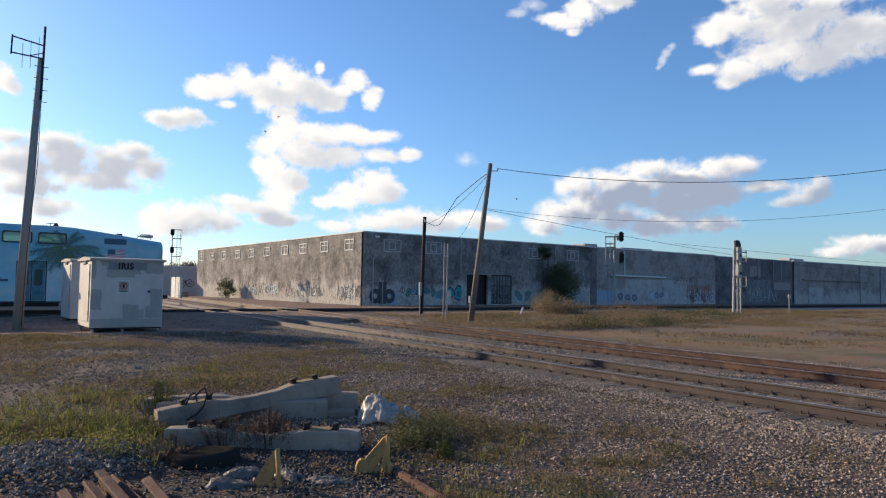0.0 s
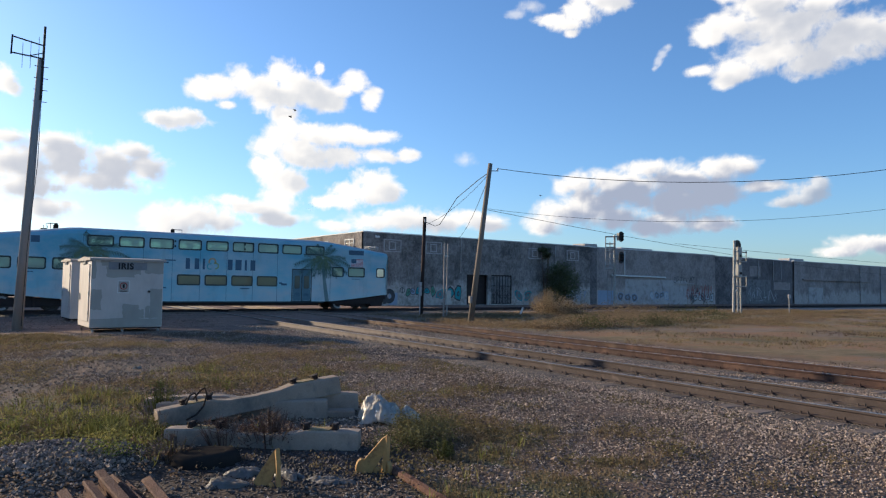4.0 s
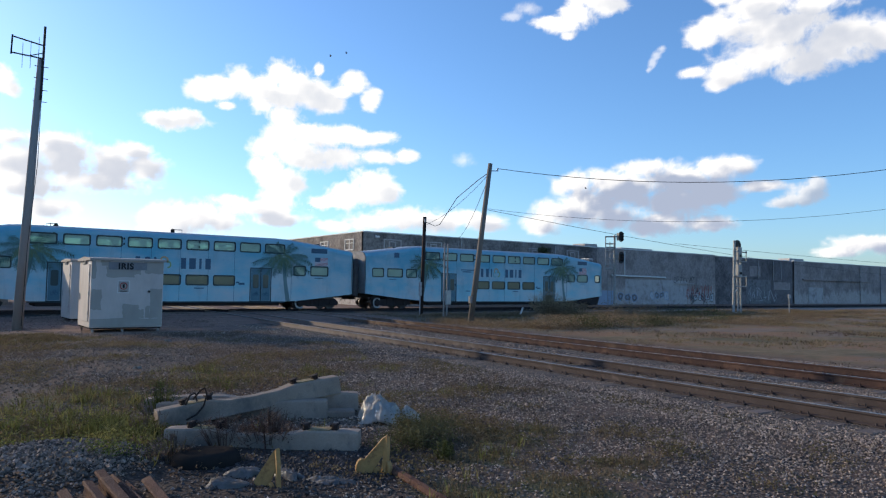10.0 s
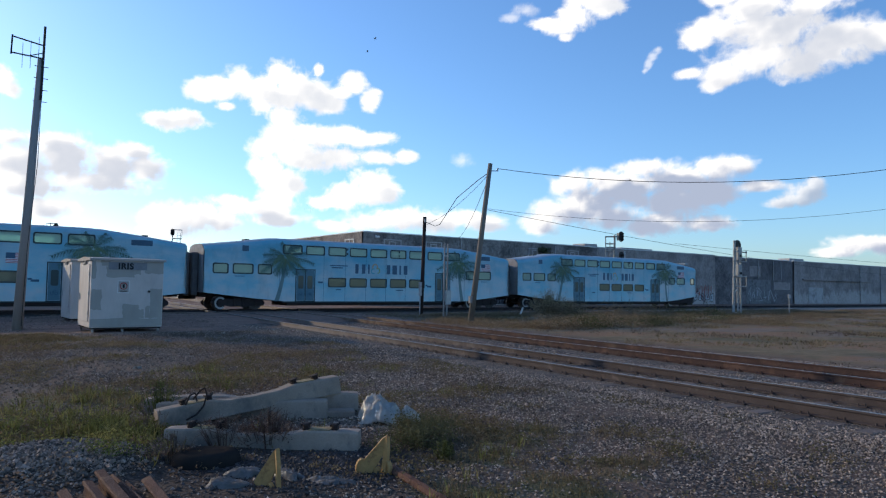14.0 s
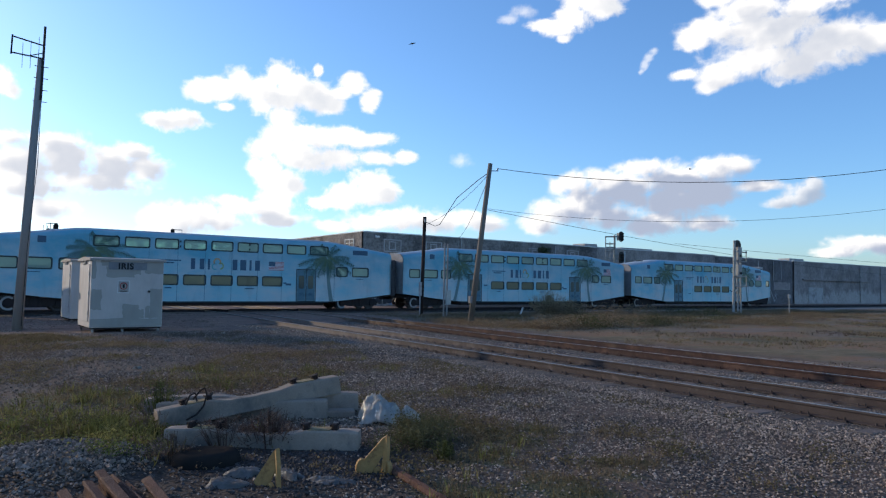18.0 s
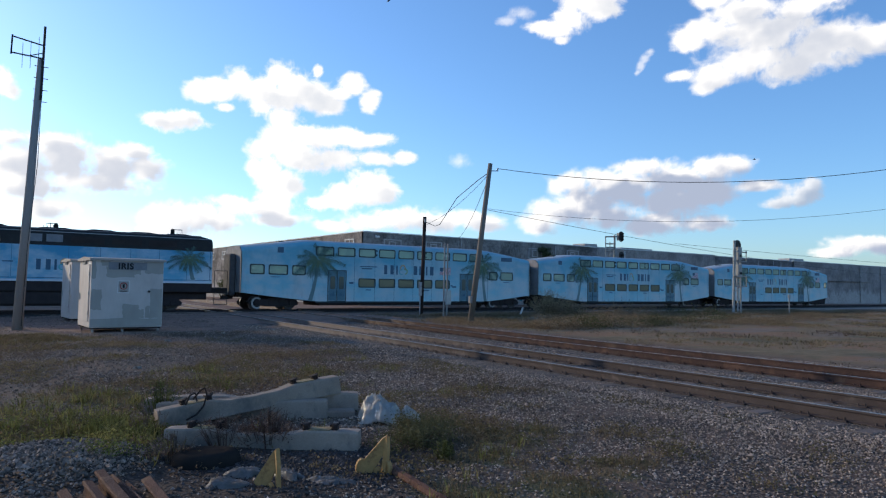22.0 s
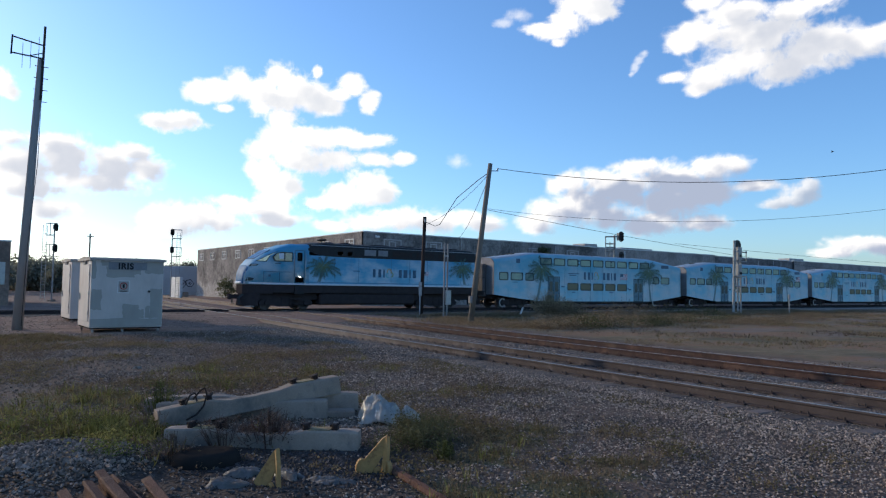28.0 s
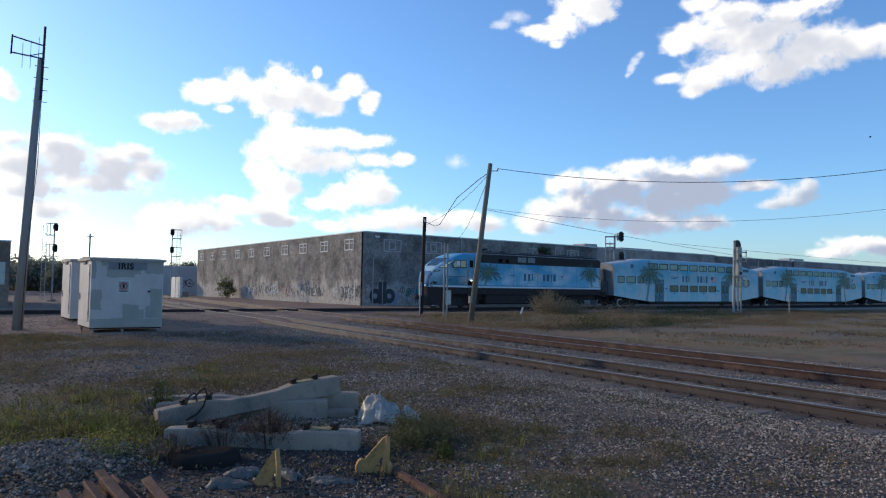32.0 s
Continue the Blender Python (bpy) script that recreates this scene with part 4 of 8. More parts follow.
M_LAMP_OFF = mat("lamp_lens", (0.5, 0.5, 0.46), (0.4, 0.4, 0.36), 6.0, 0.25)

PITCH, BODY = 25.91, 24.9
# where the front end of the leading coach stands, metres along the line
HEAD = [(0, 10.99), (2, 18.81), (4, 26.67), (6, 34.56), (8, 42.25), (10, 49.72), (12, 56.97), (14, 64.24), (16, 71.68), (18, 78.80), (20, 85.69), (22, 92.52), (24, 99.39), (26, 106.39), (28, 113.48), (30, 120.68), (32, 128.11)]
WHEEL_R = 0.44


def palm_print(parent, x, z, lean, y=-1.5, seed=0, size=1.0, foot=0.72):
    """A palm printed on the side: a ringed trunk, dark outer fronds and olive inner ones, of thin film."""
    rnd = random.Random(seed)
    bm = bmesh.new()
    h = z - foot
    rows = []
    for i in range(25):
        k = i / 24
        cx = x - lean * (1 - k) ** 1.6
        w = (0.15 - 0.07 * k + 0.012 * (i % 2)) * (0.5 + 0.5 * size)
        rows.append((bm.verts.new((cx - w, y - 0.004, foot + h * k)), bm.verts.new((cx + w, y - 0.004, foot + h * k))))
    for p, q in zip(rows, rows[1:]):
        bm.faces.new((p[0], p[1], q[1], q[0]))
    palm = part("palm_print", bm, M_TRUNK_PRINT, parent, "printed palm tree")

    def crown(name, n, lo, hi, material, depth, fat):
        bm = bmesh.new()
        for i in range(n):
            ang = radians(-80 + 340 * i / (n - 1) + rnd.uniform(-9, 9))
            ln = rnd.uniform(lo, hi) * size * (0.72 if math.sin(ang) < -0.5 else 1.0)
            yy = y - depth - 0.0003 * i
            spine = []
            for j in range(15):
                k = j / 14
                spine.append(Vector((x + math.cos(ang) * ln * k, yy, z + math.sin(ang) * ln * k * 0.72 - (0.16 + 0.42 * abs(math.cos(ang))) * size * k ** 2.2)))
            for j in range(1, 14):
                p, q = spine[j], spine[j + 1]
                t = (q - p).normalized()
                sd = Vector((-t.z, 0, t.x))
                lw = fat * size * math.sin(math.pi * (0.12 + 0.84 * j / 15)) ** 0.7
                for sg in (-1, 1):
                    for h2 in (0.0, 0.5):
                        o = p.lerp(q, h2)
                        tip = o + (t * 0.8 + sd * sg * 0.6).normalized() * lw * rnd.uniform(0.65, 1.15) + Vector((0, 0, -0.22 * lw))
                        tip.z = min(tip.z, 4.46)
                        f = bm.faces.new([bm.verts.new(v) for v in (o, o.lerp(q, 0.55), tip)])
                        f.normal_update()
                        if f.normal.y > 0:
                            f.normal_flip()
        part(name, bm, material, palm)

    crown("fronds", 16, 1.5, 2.15, M_FROND, 0.007, 0.44)
    crown("inner_fronds", 11, 0.5, 1.2, M_FROND_IN, 0.0135, 0.27)
    return palm


def letter_bars(parent, x0, x1, z0, z1, y=-1.5, material=None):
    """The name on the side as plain upright bars, with a round emblem between."""
    w = (x1 - x0)
    for k0, k1 in ((0.03, 0.085), (0.145, 0.205), (0.25, 0.28), (0.585, 0.65), (0.69, 0.775), (0.82, 0.85), (0.90, 0.97)):
        part("name_bar", boxed(x0 + w * k0, y - 0.006, z0, x0 + w * k1, y - 0.002, z1), material or M_NAVY, parent)
    cx, cz, r = x0 + w * 0.385, (z0 + z1) / 2 + 0.02, (z1 - z0) * 0.62
    emb = None
    for dx, dz, rr, a0, a1, material, label in ((-0.1, 0.32, 0.62, -40, 215, M_ORANGE, "orange, green and blue curled emblem"), (0.38, -0.28, 0.56, -90, 120, M_LIME, ""), (-0.42, -0.38, 0.52, 60, 300, M_TEALP, "")):
        bm = bmesh.new()
        for i in range(12):
            b0, b1 = radians(a0 + (a1 - a0) * i / 12), radians(a0 + (a1 - a0) * (i + 1) / 12)
            quad = [(cx + r * (dx + rr * k * math.cos(b)), cz + r * (dz + rr * k * math.sin(b))) for k, b in ((1.0, b0), (1.0, b1), (0.6, b1), (0.6, b0))]
            plate(bm, quad, y - 0.006, y - 0.002)
        arc = part("emblem" if emb is None else "emblem_curl", bm, material, emb or parent, label)
        emb = emb or arc


def flag_print(parent, x0, z0, x1, z1, y=-1.5):
    """A small striped flag print."""
    bm = bmesh.new()
    for i in range(7):
        a, b = z0 + (z1 - z0) * (2 * i) / 13, z0 + (z1 - z0) * (2 * i + 1) / 13
        box(bm, x0, y - 0.006, a, x1, y - 0.002, b)
    fl = part("flag_print", bm, M_REDP, parent, "red and white striped flag print")
    part("white_stripes", boxed(x0, y - 0.0035, z0, x1, y - 0.001, z1), M_WHITEP, fl)
    part("canton", boxed(x0, y - 0.008, z0 + (z1 - z0) * 0.46, x0 + (x1 - x0) * 0.42, y - 0.004, z1), M_NAVY, fl)


def window_set(parent, x0, z0, x1, z1, side):
    """Rubber surround and pane in an opening of the side wall; side -1 is the near one."""
    y = 1.5 * side
    bm = bmesh.new()
    o = round_rect(x0 - 0.05, z0 - 0.05, x1 + 0.05, z1 + 0.05, 0.12)
    i = round_rect(x0 + 0.025, z0 + 0.025, x1 - 0.025, z1 - 0.025, 0.09)
    ring_plate(bm, o, i, y + 0.012 * side, y - 0.05 * side)
    fr = part("window_frame", bm, M_GASKET, parent)
    bm = bmesh.new()
    vs = [bm.verts.new((x, y - 0.02 * side, z)) for x, z in i]
    bm.faces.new(vs)
    pane = part("pane", bm, M_SCREEN_GLASS if x0 > 23.5 else M_CAR_GLASS_LOW if z0 < 2 else M_CAR_GLASS, fr)
    pane.visible_shadow = False


def wheelset(parent, x, gauge=1.505, r=WHEEL_R, z=0.15):
    """Two wheels on an axle, turning about the y axis."""
    bm = bmesh.new()
    tube(bm, (0, -gauge / 2 - 0.1, 0), (0, gauge / 2 + 0.1, 0), 0.08, n=10)
    ws = part("wheelset", bm, M_WHEEL, parent, at=pose(x, 0, z + r))
    for s in (-1, 1):
        bm = bmesh.new()
        prof = [(0.10, 0.07), (0.16, 0.03), (r * 0.78, 0.03), (r * 0.82, 0.065), (r, 0.065), (r, -0.05), (r + 0.028, -0.055), (r + 0.028, -0.075), (r * 0.8, -0.075), (0.16, -0.05), (0.10, -0.07)]
        rings = [[(q * math.cos(2 * math.pi * k / 28), gauge / 2 * s + w * s, q * math.sin(2 * math.pi * k / 28)) for q, w in prof] for k in range(28)]
        rings.append(rings[0])
        loft(bm, rings, closed=True, caps=False)
        part("wheel", bm, M_WHEEL, ws)
    return ws


def truck(parent, xc, base, wheels, bright=False):
    """Side frames, springs and bolster over two wheelsets."""
    bm = bmesh.new()
    for s in (-1, 1):
        y = 1.02 * s
        plate(bm, [(xc - base / 2 - 0.55, 0.62), (xc - base / 2 - 0.45, 0.42), (xc - base / 2 + 0.35, 0.42), (xc - 0.5, 0.36), (xc + 0.5, 0.36), (xc + base / 2 - 0.35, 0.42), (xc + base / 2 + 0.45, 0.42), (xc + base / 2 + 0.55, 0.62), (xc + base / 2 + 0.3, 0.86), (xc - base / 2 - 0.3, 0.86)], y - 0.07, y + 0.07)
        for e in (-1, 1):
            tube(bm, (xc + e * base / 2, y - 0.14 * s, 0.59), (xc + e * base / 2, y + 0.16 * s, 0.59), 0.16, n=12)
            tube(bm, (xc + e * 0.28, y, 0.4), (xc + e * 0.28, y, 0.92), 0.12, n=10)
    box(bm, xc - 0.3, -1.05, 0.7, xc + 0.3, 1.05, 0.95)
    part("truck_frame", bm, M_STEEL_DARK, parent)
    if bright:
        for s in (-1, 1):
            # still pale arc, open on one side, painting the lit part of the rim
            bm = bmesh.new()
            rim = [[(xc - base / 2 + k * math.cos(radians(50 + 260 * j / 20)), 0.59 + k * math.sin(radians(50 + 260 * j / 20))) for j in range(21)] for k in (0.38, 0.27)]
            for j in range(20):
                quad = [rim[0][j], rim[0][j + 1], rim[1][j + 1], rim[1][j]]
                plate(bm, quad, s * 1.22, s * 1.19)
            part("lit_rim_arc", bm, M_RIM_LIT, parent, "pale open arc painting the lit rim of the outer wheel")
    for e in (-1, 1):
        wheels.append(wheelset(parent, xc + e * base / 2))


def coach(label, cab, door_l, low_from, low_n, flag, wheels):
    """A double-deck coach with raised middle roof and lowered waist; x from its rear end, y=-1.5 the near side."""
    c = thing("passenger_coach", label, "train coach", group="coaches of the train")
    top = [(0, 4.30), (0.6, 4.36), (2.5, 4.6), (4.3, 4.86), (4.9, 4.9), (19.4, 4.9), (20.3, 4.86), (22.3, 4.62), (24.2, 4.36), (BODY, 4.28)]
    bot = [(0, 1.26), (2.9, 0.93), (5.4, 0.70), (19.8, 0.70), (20.6, 0.72), (22.3, 0.9), (BODY, 1.2)]

    def at(tab, x):
        return float(np.interp(x, [p[0] for p in tab], [p[1] for p in tab]))

    holes = []
    ups = [(5.2 + 1.66 * i, 3.86, 6.5 + 1.66 * i, 4.40) for i in range(9)]
    lows = [(low_from + 1.66 * i, 1.72, low_from + 1.30 + 1.66 * i, 2.28) for i in range(low_n)]
    ends = [(0.62, 2.49, 1.52, 3.06), (1.88, 2.49, 3.14, 3.06), (3.52, 2.49, 4.4, 3.06), (20.5, 2.44, 21.3, 3.03), (21.72, 2.44, 22.97, 3.03)]
    if cab:
        ends.append((24.0, 2.44, 24.62, 3.03))
    holes = ups + lows + ends
    # shoulder height of the flat side under the curved roof
    xs = sorted({0, 0.6, 1.5, 2.5, 3.4, 4.3, 4.9, 5.4, 12, 19.4, 19.8, 20.3, 21.3, 22.3, 23.3, 24.2, BODY})
    zs = [0.70, 1.3, 2.4, 3.5, 4.42]
    for side, name in ((-1, "near"), (1, "far")):
        for inset, material, nm in ((0.0, M_LIVERY, "side_wall"), (0.07, M_LINER, "side_liner")):
            bm = bmesh.new()
            wall_grid(bm, xs, zs, (1.5 - inset) * side, holes, (side > 0) != (inset > 0))
            for v in bm.verts:
                x, z = v.co.x, v.co.z
                lo, hi = at(bot, x), at(top, x) - 0.42
                v.co.z = hi if z > 4.41 else min(max(z, lo), hi)
            part(nm, bm, material, c)
    # roof
    bm = bmesh.new()
    rings = []
    for x in (0, 0.6, 1.5, 2.5, 3.4, 4.3, 4.9, 12, 19.4, 20.3, 21.3, 22.3, 23.3, 24.2, BODY):
        zt = at(top, x)
        arc = [(-1.5, -0.425), (-1.47, -0.3), (-1.36, -0.17), (-1.1, -0.07), (-0.6, -0.015), (0, 0), (0.6, -0.015), (1.1, -0.07), (1.36, -0.17), (1.47, -0.3), (1.5, -0.425)]
        rings.append([(x, y, zt + q) for y, q in arc])
    loft(bm, rings, closed=False, caps=False)
    for f in bm.faces:
        if f.normal.z < 0:
            f.normal_flip()
        # upward faces go paler: dust, with the sky's reflection painted in
        if f.normal.z > 0.75:
            f.material_index = 1
    part("roof", bm, [M_LIVERY, M_ROOF_BLUE], c, smooth=True)
    # ends, floors, underside
    for x, s in ((0.02, 1), (BODY - 0.02, -1)):
        bm = bmesh.new()
        zb, zt = at(bot, x), at(top, x)
        plate_pts = [(-1.5, zb), (1.5, zb), (1.5, zt - 0.42), (1.1, zt - 0.07), (0, zt), (-1.1, zt - 0.07), (-1.5, zt - 0.42)]
        plate(bm, plate_pts, -0.03, 0.03)
        part("end_wall", bm, M_GREYVEST if s > 0 else M_LIVERY, c, at=pose(x, 0, 0, 0, 0, 90))
    bm = bmesh.new()
    box(bm, -0.42, -0.62, 1.05, -0.02, 0.62, 3.75, bevel=0.08)
    part("diaphragm", bm, M_GANGWAY, c, "dark folding gangway")
    if not cab:
        part("diaphragm", boxed(BODY + 0.02, -0.62, 1.05, BODY + 0.42, 0.62, 3.75, bevel=0.08), M_GANGWAY, c, "dark folding gangway")
    bm = bmesh.new()
    box(bm, 5.0, -1.42, 0.72, 19.9, 1.42, 0.80)
    box(bm, 5.0, -1.42, 2.95, 19.9, 1.42, 3.05)
    for x0, x1 in ((0.1, 5.0), (19.9, 24.8)):
        box(bm, x0, -1.42, 1.75, x1, 1.42, 1.85)
    part("floor", bm, M_SEAT, c)
    bm = bmesh.new()
    for i in range(17):
        x = 5.6 + 0.83 * i
        for z in (0.85, 3.05):
            if z > 1 or 8.4 < x < 16.5:
                for y in (-0.9, 0.9):
                    box(bm, x, y - 0.42, z, x + 0.1, y + 0.42, z + 0.9)
    part("seats", bm, M_SEAT, c)
    bm = bmesh.new()
    for i in range(len(bot) - 1):
        (xa, za), (xb, zb) = bot[i], bot[i + 1]
        bm.faces.new([bm.verts.new(v) for v in ((xa, -1.48, za + 0.01), (xb, -1.48, zb + 0.01), (xb, 1.48, zb + 0.01), (xa, 1.48, za + 0.01))])
    box(bm, 5.6, -1.3, 0.42, 19.6, 1.3, 0.70, bevel=0.04)
    box(bm, 0.1, -0.5, 0.95, 5.4, 0.5, 1.25)
    box(bm, 19.6, -0.5, 0.95, 24.7, 0.5, 1.2)
    part("underframe", bm, M_STEEL_DARK, c)
    for x0 in (-0.75, BODY):
        part("coupler", boxed(x0, -0.14, 0.82, x0 + 0.75, 0.14, 1.05, bevel=0.03), M_STEEL_DARK, c)
    part("sill_line", boxed(5.2, -1.512, 0.62, 19.9, -1.49, 0.70), M_GASKET, c)
    truck(c, 2.42, 2.4, wheels, True)
    truck(c, 22.3, 2.4, wheels, True)
    for h in holes:
        for side in (-1, 1):
            window_set(c, *h, side)
    # doors with two leaves
    for x0 in (door_l, 17.55):
        for side in (-1, 1):
            bm = bmesh.new()
            y = 1.5 * side
            ring_plate(bm, [(x0 - 0.06, 0.70), (x0 + 1.38, 0.70), (x0 + 1.38, 2.86), (x0 - 0.06, 2.86)], [(x0, 0.74), (x0 + 1.32, 0.74), (x0 + 1.32, 2.80), (x0, 2.80)], y + 0.014 * side, y)
            box(bm, x0 + 0.63, min(y, y + 0.014 * side), 0.74, x0 + 0.69, max(y, y + 0.014 * side), 2.80)
            dr = part("door", bm, M_GASKET, c, "double sliding doors with narrow windows")
            for lx in (x0 + 0.02, x0 + 0.70):
                part("leaf", boxed(lx, min(y, y + 0.003 * side), 0.75, lx + 0.60, max(y, y + 0.003 * side), 2.79), M_DOOR_LEAF, dr)
            for lx in (x0 + 0.14, x0 + 0.80):
                bm = bmesh.new()
                plate(bm, round_rect(lx, 1.55, lx + 0.38, 2.42, 0.1), y + 0.012 * side, y + 0.004 * side)
                part("door_window", bm, M_DOOR_GLASS, dr)
                if side < 0:
                    bm = bmesh.new()
                    for q in (0.09, 0.30):
                        cx = lx + q
                        o = [(cx + 0.09 * math.cos(2 * math.pi * k / 10), 1.14 + 0.09 * math.sin(2 * math.pi * k / 10)) for k in range(10)]
                        ring_plate(bm, o, [(cx + (a - cx) * 0.7, 1.14 + (b - 1.14) * 0.7) for a, b in o], y - 0.008, y - 0.002)
                    for a, b in (((0.09, 1.14), (0.16, 1.28)), ((0.16, 1.28), (0.28, 1.28)), ((0.30, 1.14), (0.26, 1.34)), ((0.16, 1.28), (0.2, 1.14))):
                        tube(bm, (lx + a[0], y - 0.006, a[1]), (lx + b[0], y - 0.006, b[1]), 0.012, n=4)
                    part("bicycle_mark", bm, M_NAVY, dr)
    for x in (4.95, 8.15, 9.8, 11.45, 13.1, 14.8, 16.45, 20.3):
        z0 = 0.72 if 5 < x < 20 else 0.80
        part("panel_seam", boxed(x, -1.5035, z0, x + 0.022, -1.4995, 4.4), M_SEAM, c)
    # vents, prints
    part("vent", boxed(2.42, -1.515, 3.9, 2.84, -1.495, 4.26), M_NAVY, c)
    bm = bmesh.new()
    box(bm, 21.72, -1.51, 3.95, 22.9, -1.495, 4.27)
    for i in range(6):
        box(bm, 21.75, -1.52, 3.98 + 0.048 * i, 22.87, -1.508, 4.0 + 0.048 * i)
    part("louvre", bm, M_NAVY, c)
    palm_print(c, 5.35, 3.55, 0.55, seed=3)
    palm_print(c, 19.75, 3.6, -0.35, seed=5)
    letter_bars(c, 10.45, 15.1, 2.66, 3.32)
    flag_print(c, *flag)
    for x0, x1, z0, z1 in ((8.6, 10.0, 3.13, 3.2), (8.75, 9.6, 2.98, 3.06), (7.75, 8.1, 1.93, 2.05), (16.75, 17.15, 1.75, 1.88), (16.6, 16.8, 1.85, 1.95), (9.1, 9.5, 1.48, 1.55), (14.0, 14.6, 1.48, 1.54), (2.0, 2.6, 2.28, 2.32), (22.0, 22.6, 2.24, 2.28)):
        part("marking_bar", boxed(x0, -1.506, z0, x1, -1.5, z1), M_NAVY, c)
    for x in (9.9, 14.2):
        for z in (3.95, 4.25):
            part("step_iron", boxed(x, -1.56, z, x + 0.07, -1.5, z + 0.12), M_GASKET, c)
    for x in (3.0, 22.6):
        part("roof_hatch", boxed(x, -0.3, at(top, x) - 0.02, x + 0.3, 0.3, at(top, x) + 0.08), M_GASKET, c)
    bm = bmesh.new()
    for z in (3.0, 3.3, 3.6, 2.7, 2.4, 2.1, 1.8):
        tube(bm, (BODY - 0.12, -1.53, z), (BODY - 0.12, -1.56, z), 0.012, n=5)
    tube(bm, (BODY - 0.1, -1.54, 1.5), (BODY - 0.1, -1.54, 3.4), 0.018, n=6)
    part("grab_rail", bm, M_GALV, c)
    if cab:
        bm = bmesh.new()
        plate(bm, [(20.2, 0.66), (22.3, 0.84), (BODY - 0.05, 1.15), (BODY - 0.35, 0.36), (23.75, 0.34), (23.55, 0.55), (20.9, 0.5)], -1.3, -1.22)
        plate(bm, [(23.7, 0.34), (BODY - 0.35, 0.36), (BODY - 0.06, 1.14), (23.7, 1.0)], -1.22, 1.3)
        part("pilot", bm, M_STEEL_DARK, c, "black pilot and valance under the cab end")
        bm = bmesh.new()
        for k in range(3):
            tube(bm, (23.75, -0.75 + 0.3 * k, 4.56), (24.5, -0.75 + 0.3 * k, 4.56), 0.035, 0.085, n=10)
        for x in (23.8, 24.35):
            tube(bm, (x, -0.9, 4.36), (x, -0.9, 4.66), 0.02, n=6)
            tube(bm, (x, 0.0, 4.3), (x, 0.0, 4.66), 0.02, n=6)
            tube(bm, (x, -0.9, 4.64), (x, 0.0, 4.64), 0.02, n=6)
        tube(bm, (23.8, -0.9, 4.64), (24.35, -0.9, 4.64), 0.02, n=6)
        part("horn", bm, M_GALV, c, "pale air horns in a frame on the cab roof")
        bm = bmesh.new()
        for y in (-0.9, 0.9):
            tube(bm, (BODY + 0.01, y, 1.9), (BODY + 0.06, y, 1.9), 0.13, n=14)
        part("headlight", bm, M_LAMP_OFF, c)
        bm = bmesh.new()
        plate(bm, round_rect(-1.2, 2.9, 1.2, 3.8, 0.12), -0.02, 0.02)
        part("windscreen", bm, M_CAB_GLASS, c, at=pose(BODY + 0.015, 0, 0, 0, 0, 90))
    return c


